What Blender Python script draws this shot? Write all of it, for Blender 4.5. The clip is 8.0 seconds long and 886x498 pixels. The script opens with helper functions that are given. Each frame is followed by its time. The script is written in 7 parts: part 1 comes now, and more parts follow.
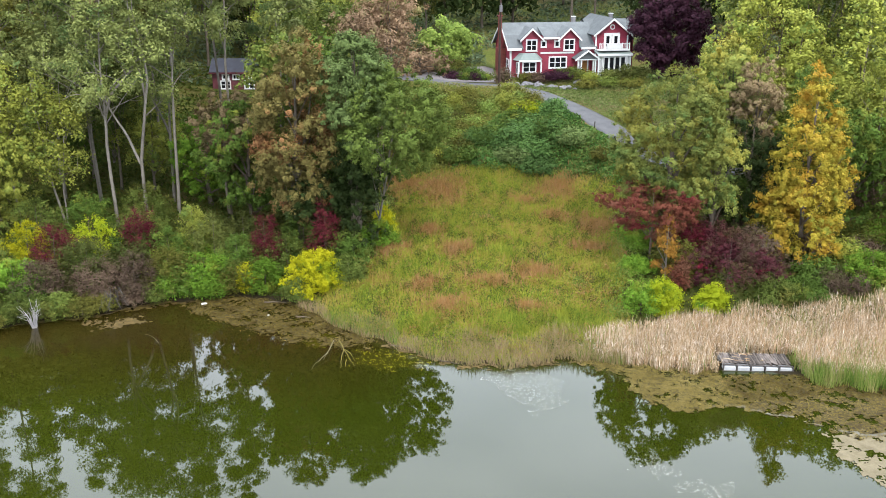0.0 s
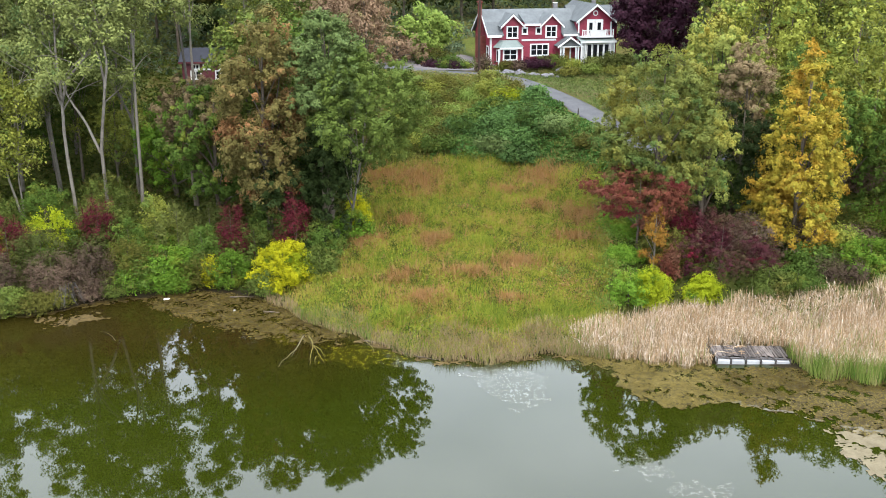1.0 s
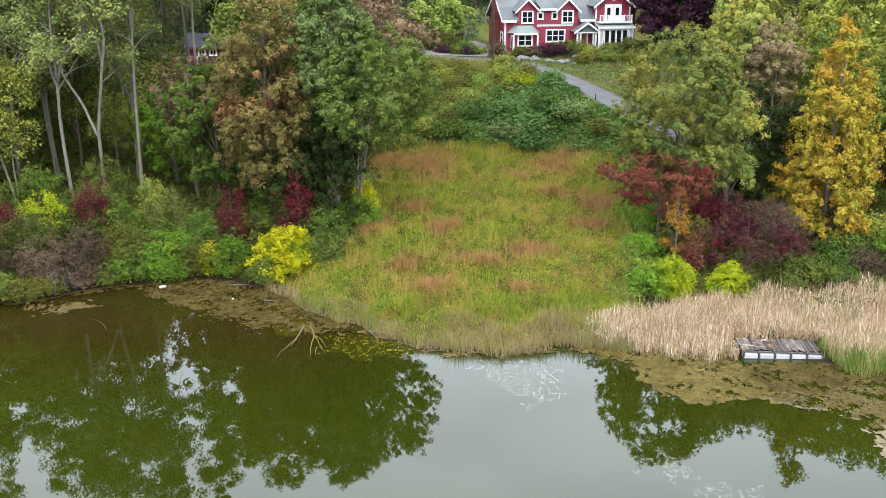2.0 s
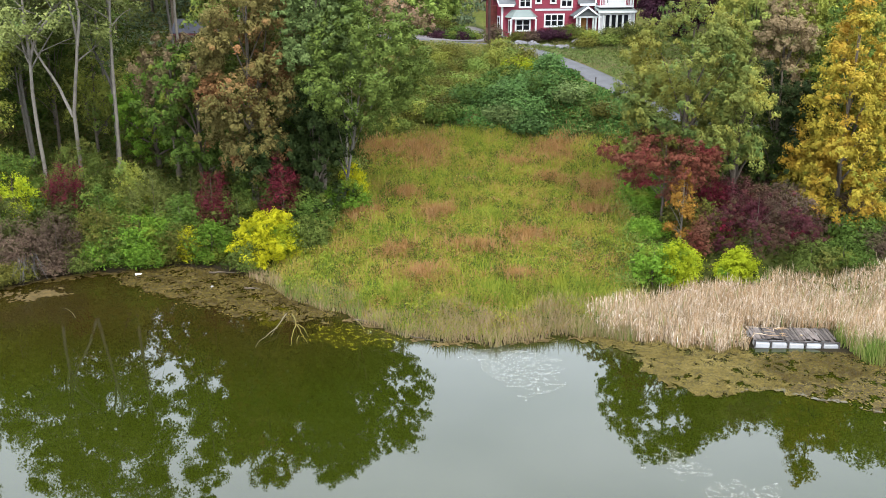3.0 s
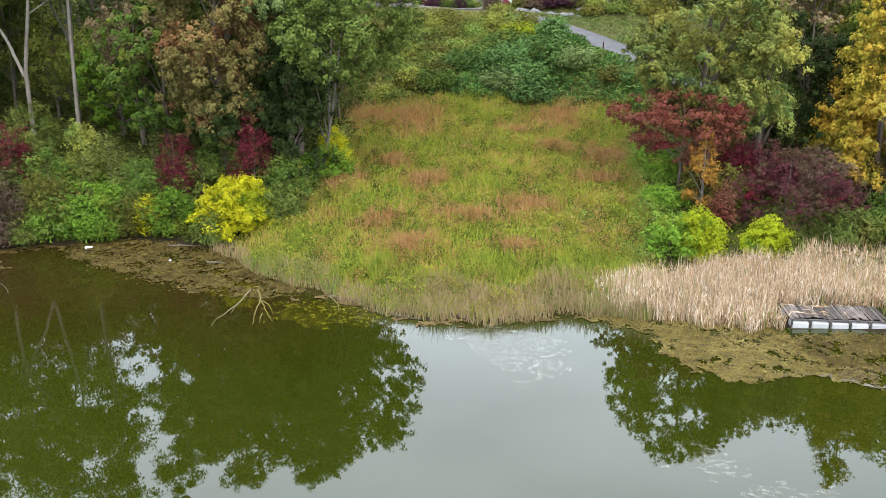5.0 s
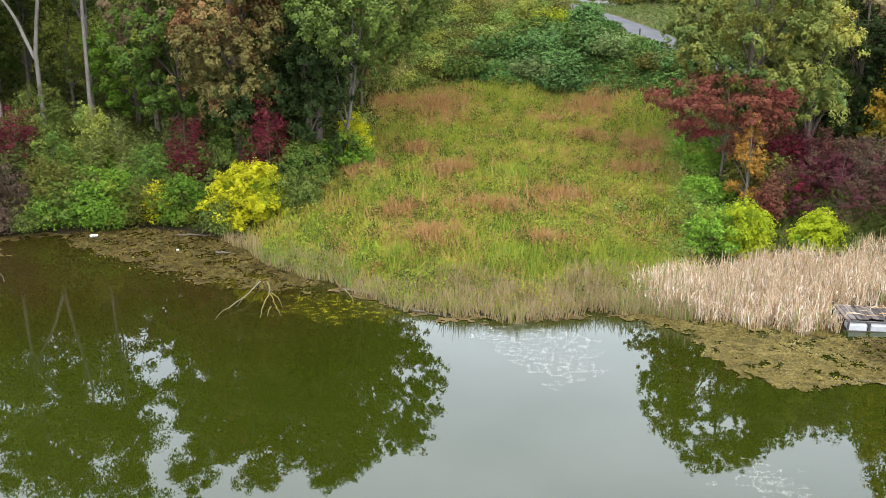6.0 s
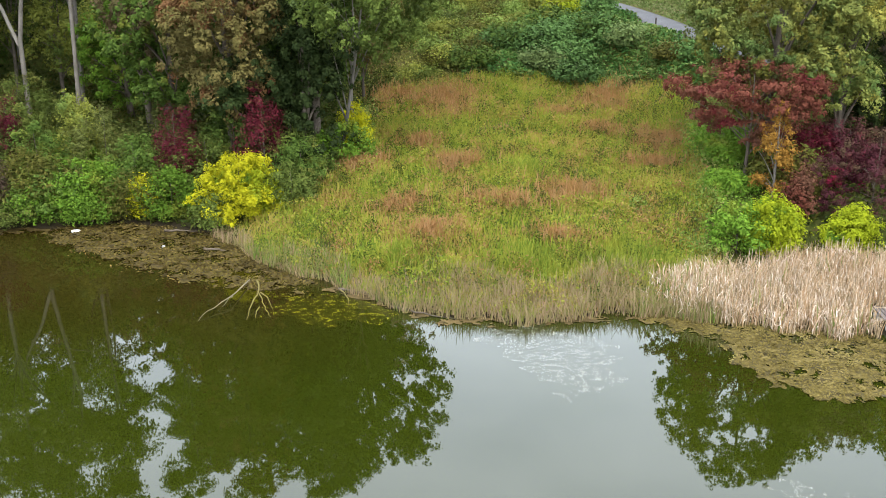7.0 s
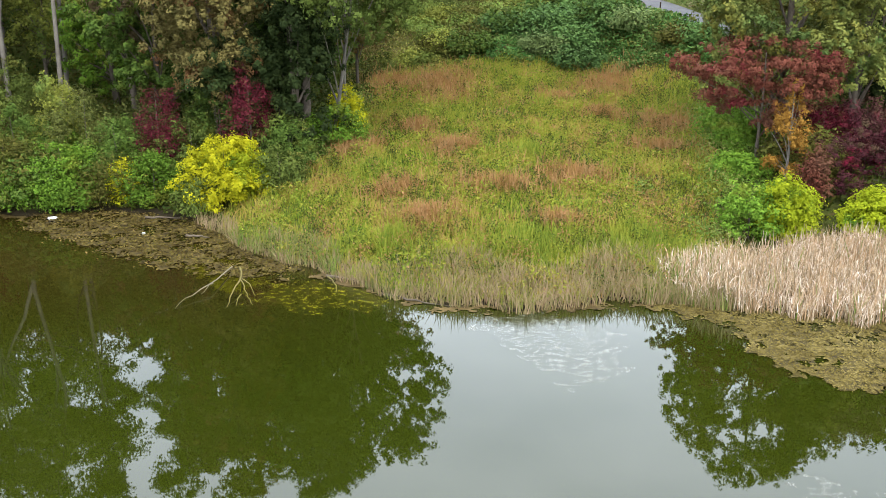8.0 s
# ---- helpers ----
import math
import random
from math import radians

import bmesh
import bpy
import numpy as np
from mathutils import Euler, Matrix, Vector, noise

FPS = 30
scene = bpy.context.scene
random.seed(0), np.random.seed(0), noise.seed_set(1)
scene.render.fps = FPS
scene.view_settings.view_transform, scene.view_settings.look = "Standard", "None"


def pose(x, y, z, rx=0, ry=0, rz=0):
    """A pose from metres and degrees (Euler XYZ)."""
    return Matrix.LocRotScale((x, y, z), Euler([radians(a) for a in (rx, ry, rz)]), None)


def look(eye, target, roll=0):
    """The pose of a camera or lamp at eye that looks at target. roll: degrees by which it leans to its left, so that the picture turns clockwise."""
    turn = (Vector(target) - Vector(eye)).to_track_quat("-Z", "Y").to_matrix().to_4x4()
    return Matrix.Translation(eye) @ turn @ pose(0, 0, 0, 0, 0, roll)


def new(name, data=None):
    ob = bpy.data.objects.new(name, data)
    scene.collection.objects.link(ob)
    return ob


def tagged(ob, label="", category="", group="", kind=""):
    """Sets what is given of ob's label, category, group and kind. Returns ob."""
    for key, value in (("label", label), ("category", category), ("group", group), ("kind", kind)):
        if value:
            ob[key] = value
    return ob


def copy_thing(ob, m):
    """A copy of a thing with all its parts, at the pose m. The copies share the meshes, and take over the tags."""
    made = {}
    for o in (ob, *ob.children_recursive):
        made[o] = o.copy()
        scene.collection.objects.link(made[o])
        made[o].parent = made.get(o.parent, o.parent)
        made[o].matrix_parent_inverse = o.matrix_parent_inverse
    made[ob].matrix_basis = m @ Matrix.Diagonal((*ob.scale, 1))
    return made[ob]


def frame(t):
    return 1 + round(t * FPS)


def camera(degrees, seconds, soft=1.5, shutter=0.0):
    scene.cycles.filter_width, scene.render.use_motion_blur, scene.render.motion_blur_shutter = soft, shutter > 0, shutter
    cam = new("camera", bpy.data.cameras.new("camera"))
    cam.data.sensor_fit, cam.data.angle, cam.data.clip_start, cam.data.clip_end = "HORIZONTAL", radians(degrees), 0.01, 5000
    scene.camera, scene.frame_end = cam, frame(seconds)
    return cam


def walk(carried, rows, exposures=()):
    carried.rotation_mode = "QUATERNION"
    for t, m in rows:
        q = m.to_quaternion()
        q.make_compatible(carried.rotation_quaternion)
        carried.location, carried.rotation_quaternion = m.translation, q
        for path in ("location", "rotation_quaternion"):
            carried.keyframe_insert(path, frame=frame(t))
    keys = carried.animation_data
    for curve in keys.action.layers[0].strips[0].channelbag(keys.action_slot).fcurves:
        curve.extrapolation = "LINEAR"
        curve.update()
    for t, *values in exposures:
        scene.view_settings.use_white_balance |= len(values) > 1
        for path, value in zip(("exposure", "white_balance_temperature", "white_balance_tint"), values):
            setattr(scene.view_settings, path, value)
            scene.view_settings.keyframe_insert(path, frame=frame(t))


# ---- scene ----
cam = camera(50.0, 8.0, soft=0.9)
PATH = [
    (0, (0.416, -0.815, 29.675), (0.394, 1.089, 29.061), 0.1),
    (0.5, (0.697, 1.156, 28.607), (0.698, 3.059, 27.992), -0.1),
    (1, (0.96, 3.059, 27.519), (0.972, 4.962, 26.907), 0.0),
    (1.5, (1.078, 4.741, 26.539), (1.061, 6.644, 25.924), 0.1),
    (3, (1.829, 9.895, 23.137), (1.813, 11.798, 22.525), 0.1),
    (3.5, (2.03, 11.487, 22.074), (2.002, 13.39, 21.46), 0.1),
    (4, (2.264, 13.282, 20.937), (2.257, 15.186, 20.324), 0.0),
    (4.5, (2.432, 15.123, 19.88), (2.429, 17.027, 19.267), 0.1),
    (6, (2.869, 20.402, 17.25), (2.787, 22.304, 16.639), 0.3),
    (6.5, (2.901, 22.19, 16.565), (2.813, 24.093, 15.956), 0.2),
    (7, (2.983, 23.898, 15.823), (2.882, 25.801, 15.217), 0.3),
    (7.5, (3.051, 25.177, 15.065), (2.94, 27.08, 14.46), 0.3),
    (8, (3.184, 26.24, 14.21), (3.08, 28.145, 13.609), 0.2),
]
walk(cam, [(t, look(eye, target, roll)) for t, eye, target, roll in PATH])

# ---- world and light: a bright overcast day ----
world = bpy.data.worlds.new("overcast_sky")
scene.world = world
world.use_nodes = True
wn, wl = world.node_tree.nodes, world.node_tree.links
wn.clear()
w_out = wn.new("ShaderNodeOutputWorld")
w_bg = wn.new("ShaderNodeBackground")
w_sky = wn.new("ShaderNodeTexSky")
w_sky.sky_type, w_sky.sun_disc = "NISHITA", False
SUN_ELEV, SUN_TURN = radians(55), radians(205)
w_sky.sun_elevation, w_sky.sun_rotation = SUN_ELEV, SUN_TURN
w_sky.air_density, w_sky.dust_density = 1.0, 3.0
w_grey = wn.new("ShaderNodeMixRGB")
w_grey.inputs[0].default_value = 0.86
w_cloud = wn.new("ShaderNodeTexNoise")
w_cloud.inputs["Scale"].default_value, w_cloud.inputs["Detail"].default_value = 2.2, 6.0
w_map = wn.new("ShaderNodeMapping")
w_map.inputs["Scale"].default_value = (1, 1, 2.4)
w_co = wn.new("ShaderNodeTexCoord")
w_ramp = wn.new("ShaderNodeValToRGB")
w_ramp.color_ramp.elements[0].position, w_ramp.color_ramp.elements[1].position = 0.3, 0.75
w_ramp.color_ramp.elements[0].color, w_ramp.color_ramp.elements[1].color = (39.3, 44.4, 51.8, 1), (64.5, 69.6, 76.5, 1)
wl.new(w_co.outputs["Generated"], w_map.inputs["Vector"])
wl.new(w_map.outputs[0], w_cloud.inputs["Vector"])
wl.new(w_cloud.outputs[0], w_ramp.inputs[0])
wl.new(w_sky.outputs[0], w_grey.inputs[1])
wl.new(w_ramp.outputs[0], w_grey.inputs[2])
wl.new(w_grey.outputs[0], w_bg.inputs[0])
w_bg.inputs[1].default_value = 0.087
wl.new(w_bg.outputs[0], w_out.inputs[0])

sun = new("sun", bpy.data.lights.new("sun", "SUN"))
sun.data.energy, sun.data.angle, sun.data.color = 3.1, radians(18), (1.0, 0.93, 0.855)
sun.matrix_world = look((0, 0, 60), (60 * -math.sin(SUN_TURN) * -1, 60 * math.cos(SUN_TURN) * -1, 60 - 60 * math.tan(SUN_ELEV)))


# ---- materials ----
def mat_base(name):
    m = bpy.data.materials.new(name)
    m.use_nodes = True
    nt = m.node_tree
    return m, nt.nodes, nt.links, nt.nodes["Principled BSDF"], nt.nodes["Material Output"]


def ramp_node(n, stops):
    r = n.new("ShaderNodeValToRGB")
    while len(r.color_ramp.elements) < len(stops):
        r.color_ramp.elements.new(0.5)
    for e, (p, c) in zip(r.color_ramp.elements, stops):
        e.position, e.color = p, (*c, 1)
    return r


def noise_node(n, l, scale, detail=4.0, rough=0.55, vec=None):
    t = n.new("ShaderNodeTexNoise")
    t.inputs["Scale"].default_value, t.inputs["Detail"].default_value, t.inputs["Roughness"].default_value = scale, detail, rough
    if vec is not None:
        l.new(vec, t.inputs["Vector"])
    return t


def plain(name, stops, scale=3.0, rough=0.7, metal=0.0, bump=0.0, bump_scale=20.0, spec=0.15, vary=0.18):
    """A surface with two scales of variation between the colours of its stops."""
    m, n, l, b, o = mat_base(name)
    co = n.new("ShaderNodeTexCoord")
    big = noise_node(n, l, scale, 5, 0.6, co.outputs["Object"])
    small = noise_node(n, l, scale * 9, 4, 0.6, co.outputs["Object"])
    mix = n.new("ShaderNodeMath")
    mix.operation = "MULTIPLY_ADD"
    mix.inputs[1].default_value = 0.35
    half = n.new("ShaderNodeMath")
    half.operation = "MULTIPLY"
    half.inputs[1].default_value = 0.65
    l.new(big.outputs[0], half.inputs[0])
    l.new(small.outputs[0], mix.inputs[0])
    l.new(half.outputs[0], mix.inputs[2])
    r = ramp_node(n, stops)
    l.new(mix.outputs[0], r.inputs[0])
    info = n.new("ShaderNodeObjectInfo")
    hsv = n.new("ShaderNodeHueSaturation")
    mr = n.new("ShaderNodeMapRange")
    mr.inputs[3].default_value, mr.inputs[4].default_value = 1 - vary, 1 + vary
    l.new(info.outputs["Random"], mr.inputs[0])
    l.new(mr.outputs[0], hsv.inputs["Value"])
    l.new(r.outputs[0], hsv.inputs["Color"])
    l.new(hsv.outputs[0], b.inputs["Base Color"])
    b.inputs["Roughness"].default_value, b.inputs["Metallic"].default_value = rough, metal
    b.inputs["Specular IOR Level"].default_value = spec
    if bump:
        bn = noise_node(n, l, bump_scale, 6, 0.65, co.outputs["Object"])
        bp = n.new("ShaderNodeBump")
        bp.inputs["Strength"].default_value, bp.inputs["Distance"].default_value = bump, 0.05
        l.new(bn.outputs[0], bp.inputs["Height"])
        l.new(bp.outputs[0], b.inputs["Normal"])
    return m


def foliage(name, main, patch=None, patch_scale=0.35, patch_amount=0.5, glow=0.13, tint=None):
    """Leaves: main is two colours between which single leaves vary; patch is a third that comes in clusters."""
    m, n, l, b, o = mat_base(name)
    geo = n.new("ShaderNodeNewGeometry")
    r = ramp_node(n, [(0.0, tuple(0.85 * a + 0.15 * b for a, b in zip(*main))), (1.0, tuple(0.15 * a + 0.85 * b for a, b in zip(*main)))])
    l.new(geo.outputs["Random Per Island"], r.inputs[0])
    col = r.outputs[0]
    if patch:
        nz = noise_node(n, l, patch_scale, 3, 0.6, geo.outputs["Position"])
        edge = n.new("ShaderNodeMapRange")
        lo = 0.72 - 0.44 * patch_amount
        edge.inputs[1].default_value, edge.inputs[2].default_value = lo, lo + 0.1
        l.new(nz.outputs[0], edge.inputs[0])
        mx = n.new("ShaderNodeMixRGB")
        mx.inputs[2].default_value = (*patch, 1)
        l.new(edge.outputs[0], mx.inputs[0])
        l.new(col, mx.inputs[1])
        col = mx.outputs[0]
    if tint:
        nt = noise_node(n, l, patch_scale * 0.7, 4, 0.65, geo.outputs["Position"])
        te = n.new("ShaderNodeMapRange")
        te.inputs[1].default_value, te.inputs[2].default_value = 0.47, 0.63
        shift = n.new("ShaderNodeVectorMath")
        shift.inputs[1].default_value = (31, 17, 9)
        l.new(geo.outputs["Position"], shift.inputs[0])
        l.new(shift.outputs[0], nt.inputs["Vector"])
        l.new(nt.outputs[0], te.inputs[0])
        m2 = n.new("ShaderNodeMixRGB")
        m2.inputs[2].default_value = (*tint, 1)
        l.new(te.outputs[0], m2.inputs[0])
        l.new(col, m2.inputs[1])
        col = m2.outputs[0]
    info = n.new("ShaderNodeObjectInfo")
    # clump-sized value noise paints lit tufts and shaded gaps into the leaf colour
    nz2 = noise_node(n, l, 1.2, 3, 0.6, geo.outputs["Position"])
    add = n.new("ShaderNodeMath")
    add.operation = "ADD"
    l.new(info.outputs["Random"], add.inputs[0])
    l.new(nz2.outputs[0], add.inputs[1])
    mr = n.new("ShaderNodeMapRange")
    mr.inputs[1].default_value, mr.inputs[2].default_value = 0.3, 1.7
    mr.inputs[3].default_value, mr.inputs[4].default_value = 0.56, 1.4
    l.new(add.outputs[0], mr.inputs[0])
    hsv = n.new("ShaderNodeHueSaturation")
    l.new(mr.outputs[0], hsv.inputs["Value"])
    l.new(col, hsv.inputs["Color"])
    l.new(hsv.outputs[0], b.inputs["Base Color"])
    b.inputs["Roughness"].default_value = 0.7
    b.inputs["Specular IOR Level"].default_value = 0.06
    tr = n.new("ShaderNodeBsdfTranslucent")
    l.new(hsv.outputs[0], tr.inputs[0])
    ms = n.new("ShaderNodeMixShader")
    ms.inputs[0].default_value = glow
    l.new(b.outputs[0], ms.inputs[1])
    l.new(tr.outputs[0], ms.inputs[2])
    l.new(ms.outputs[0], o.inputs[0])
    return m


# ---- mesh helpers ----
def quick_mesh(name, verts, faces):
    """A mesh from arrays: verts (n, 3) and faces (m, k), all with k corners."""
    verts, faces = np.asarray(verts, dtype=np.float32), np.asarray(faces, dtype=np.int32)
    me = bpy.data.meshes.new(name)
    me.vertices.add(len(verts))
    me.vertices.foreach_set("co", verts.ravel())
    me.loops.add(faces.size)
    me.loops.foreach_set("vertex_index", faces.ravel())
    me.polygons.add(len(faces))
    me.polygons.foreach_set("loop_start", np.arange(len(faces), dtype=np.int32) * faces.shape[1])
    me.update(calc_edges=True)
    return me


def link(name, me, material, parent=None, label=""):
    ob = new(name, me)
    if material and not me.materials:
        me.materials.append(material)
    if parent:
        ob.parent = parent
    if label:
        ob["label"] = label
    return ob


def part(name, bm, material, parent, label=""):
    """Links a bmesh as one mesh object under a thing or a part."""
    me = bpy.data.meshes.new(name)
    bm.to_mesh(me)
    bm.free()
    return link(name, me, material, parent, label)


def box_into(bm, x0, x1, y0, y1, z0, z1, bevel=0.0, m=None):
    made = bmesh.ops.create_cube(bm, size=1.0)
    vs = made["verts"]
    bmesh.ops.scale(bm, vec=(x1 - x0, y1 - y0, z1 - z0), verts=vs)
    bmesh.ops.translate(bm, vec=((x0 + x1) / 2, (y0 + y1) / 2, (z0 + z1) / 2), verts=vs)
    if bevel:
        es = list({e for v in vs for e in v.link_edges})
        vs = list({v for f in bmesh.ops.bevel(bm, geom=es, offset=bevel, segments=1, affect="EDGES")["faces"] for v in f.verts} | {v for v in vs if v.is_valid})
    if m is not None:
        bmesh.ops.transform(bm, matrix=m, verts=vs)
    return vs


def box(x0, x1, y0, y1, z0, z1, bevel=0.0, m=None):
    bm = bmesh.new()
    box_into(bm, x0, x1, y0, y1, z0, z1, bevel, m)
    return bm


def prism(points, depth, axis="y"):
    """A slab whose outline is given in two coordinates (x, z) and pushed along y, from y = 0 to y = depth."""
    bm = bmesh.new()
    a = [bm.verts.new((x, 0, z)) for x, z in points]
    b = [bm.verts.new((x, depth, z)) for x, z in points]
    bm.faces.new(a)
    bm.faces.new(b[::-1])
    for i in range(len(a)):
        j = (i + 1) % len(a)
        bm.faces.new((a[j], a[i], b[i], b[j]))
    bmesh.ops.recalc_face_normals(bm, faces=bm.faces)
    return bm


class Tubes:
    """Gathers tapered tubes into one mesh."""

    def __init__(self):
        self.v, self.f, self.n = [], [], 0

    def add(self, pts, radii, sides=7):
        pts = np.asarray(pts, float)
        tang = np.gradient(pts, axis=0)
        tang /= np.linalg.norm(tang, axis=1)[:, None] + 1e-9
        ref = np.array([1.0, 0.0, 0.0]) if abs(tang[0][0]) < 0.8 else np.array([0.0, 1.0, 0.0])
        a = np.arange(sides) * 2 * np.pi / sides
        rings = []
        for p, t, r in zip(pts, tang, radii):
            u = np.cross(t, ref)
            u /= np.linalg.norm(u) + 1e-9
            w = np.cross(t, u)
            rings.append(p + r * (np.cos(a)[:, None] * u + np.sin(a)[:, None] * w))
        self.v.append(np.concatenate(rings))
        k = np.arange(sides)
        for i in range(len(pts) - 1):
            lo, hi = self.n + i * sides, self.n + (i + 1) * sides
            self.f.append(np.stack([lo + k, lo + (k + 1) % sides, hi + (k + 1) % sides, hi + k], 1))
        self.n += len(pts) * sides

    def mesh(self, name):
        return quick_mesh(name, np.concatenate(self.v), np.concatenate(self.f))


def unit(v):
    return v / (np.linalg.norm(v, axis=-1, keepdims=True) + 1e-9)


def leaf_mesh(name, rng, centres, normals, length, width=0.62, small=False):
    """Many small pointed leaf sprays: four-cornered blades folded a little along the rib, or plain three-cornered ones if small."""
    n = len(centres)
    nrm = unit(normals)
    side = unit(np.cross(nrm, rng.normal(size=(n, 3))))
    along = np.cross(side, nrm)
    ln = (length * rng.uniform(0.6, 1.35, n))[:, None]
    wd = ln * width
    if small:
        v = np.empty((n, 3, 3))
        v[:, 0] = centres - along * ln * 0.35 + side * wd * 0.5
        v[:, 1] = centres + along * ln * 0.65 - nrm * ln * 0.1
        v[:, 2] = centres - along * ln * 0.35 - side * wd * 0.5
        return quick_mesh(name, v.reshape(-1, 3), np.arange(3 * n).reshape(-1, 3))
    v = np.empty((n, 4, 3))
    v[:, 0] = centres - along * ln * 0.5
    v[:, 1] = centres + side * wd * 0.5 - along * ln * 0.05 + nrm * ln * 0.1
    v[:, 2] = centres + along * ln * 0.5 - nrm * ln * 0.12
    v[:, 3] = centres - side * wd * 0.5 + along * ln * 0.08 + nrm * ln * 0.1
    return quick_mesh(name, v.reshape(-1, 3), np.arange(4 * n).reshape(-1, 4))


# ---- the lie of the land ----
SHORE = [(-400, 40), (-90, 52), (-60, 60), (-36, 70), (-30, 72.5), (-24, 76), (-18, 77), (-15.5, 76.7), (-12.2, 74.3), (-9, 71), (-7, 69), (-4, 66.8),
         (-1, 64.7), (1, 63.4), (4, 63.2), (7, 63.9), (10, 64.4), (13, 64.2), (18, 63.2), (25, 61.8), (31, 60.5), (45, 57), (90, 46), (400, 20)]
PROFILE = [(0, 0.02), (1.5, 0.3), (3, 0.7), (6, 1.3), (10, 2.0), (16, 2.7), (24, 3.1), (31, 3.8), (35, 4.4), (38, 5.2), (43, 7.2), (50, 8.8), (58, 10.0), (66, 11.5),
           (75, 12.6), (85, 13.4), (110, 17), (160, 27), (260, 48), (500, 75), (1500, 90), (4000, 90)]
ROAD = [(-24, 131.5, 11.6), (-10, 131.2, 11.9), (-4.5, 129.0, 12.0), (0.0, 126.2, 11.8), (5.0, 125.1, 11.65), (9.6, 123.4, 11.4), (13.1, 119.2, 10.75), (16.3, 113.8, 9.9), (18.6, 108.4, 9.1), (19.8, 104.0, 8.45), (21.2, 100.0, 7.9), (24.0, 97.0, 7.5), (28.5, 95.6, 7.3), (34, 94.2, 7.1), (41, 91, 6.6), (52, 88, 6), (70, 84, 5.5)]


def smooth01(x):
    x = np.clip(x, 0, 1)
    return x * x * (3 - 2 * x)


def road_curve(steps=24):
    """The middle line of the road, rounded off."""
    p = np.array(ROAD, float)
    out = []
    for i in range(1, len(p) - 2):
        for s in np.linspace(0, 1, steps, endpoint=False):
            a, b, c, d = p[i - 1], p[i], p[i + 1], p[i + 2]
            out.append(0.5 * (2 * b + (c - a) * s + (2 * a - 5 * b + 4 * c - d) * s * s + (3 * b - a - 3 * c + d) * s ** 3))
    return np.array(out)


ROAD_LINE = road_curve()


def lumps(x, y, k):
    return np.sin(x * 0.9 * k + 1.3 * np.sin(y * 0.7 * k)) * np.cos(y * 1.1 * k + 0.8 * np.sin(x * 0.5 * k + 2))


def shore_y(x):
    return np.interp(x, *zip(*SHORE)) + 0.35 * np.sin(x * 0.9) + 0.2 * np.sin(x * 2.3 + 1)


def height(x, y):
    """Height of the ground, for arrays or numbers."""
    x, y = np.atleast_1d(np.asarray(x, float)), np.atleast_1d(np.asarray(y, float))
    d = y - shore_y(x)
    z = np.where(d > 0, np.interp(d, *zip(*PROFILE)), np.maximum(d * 0.16, -2.5))
    marsh = smooth01((x - 9.5) / 3) * smooth01((13 - d) / 6)
    z = np.where(d > 0, z * (1 - 0.78 * marsh), z)
    z = z - 2.0 * smooth01((-x - 18) / 12) * smooth01((d - 45) / 12) * smooth01((100 - d) / 20)
    z = z + np.where(d > 1, 0.16 * lumps(x, y, 0.6) * np.minimum(d / 8, 1), 0)
    near = (x > -30) & (x < 75) & (y > 65) & (y < 140)
    if near.any():
        far = np.full(x.shape, 99.0)
        rz = np.zeros(x.shape)
        for i in range(0, len(ROAD_LINE), 3):
            q = ROAD_LINE[i]
            dd = np.hypot(x - q[0], y - q[1])
            rz = np.where(dd < far, q[2], rz)
            far = np.minimum(dd, far)
        w = smooth01((9.0 - far) / 6.0)
        z = np.where(near, z * (1 - w) + rz * w, z)
    yard = smooth01((x - 4) / 3) * smooth01((36 - x) / 4) * smooth01((y - 127.5) / 2.5) * smooth01((150 - y) / 6)
    z = z * (1 - yard) + 12.1 * yard
    # the far bank behind the viewpoint and at both sides
    rim = np.maximum(smooth01((-y - 110) / 70), smooth01((np.abs(x) - 190) / 60) * (y < 120))
    z = z + rim * np.maximum(6.0 - z, 0)
    return z


def ground_z(x, y):
    return float(height(x, y)[0])


# ---- ground ----
def spread(lo, hi, step, reach, grow=1.22):
    """Even steps between lo and hi, then ever wider ones out to reach on both sides."""
    mid = list(np.arange(lo, hi + step * 0.5, step))
    s, a = step, mid[0]
    while a > -reach:
        s *= grow
        a -= s
        mid.insert(0, a)
    s, b = step, mid[-1]
    while b < reach:
        s *= grow
        b += s
        mid.append(b)
    return np.array(mid)


def grid_mesh(name, xs, ys, zf):
    gx, gy = np.meshgrid(xs, ys)
    z = zf(gx.ravel(), gy.ravel())
    v = np.stack([gx.ravel(), gy.ravel(), z], 1)
    nx, ny = len(xs), len(ys)
    i, j = np.meshgrid(np.arange(nx - 1), np.arange(ny - 1))
    a = (j * nx + i).ravel()
    me = quick_mesh(name, v, np.stack([a, a + 1, a + nx + 1, a + nx], 1))
    me.polygons.foreach_set("use_smooth", np.ones(len(me.polygons), dtype=bool))
    return me


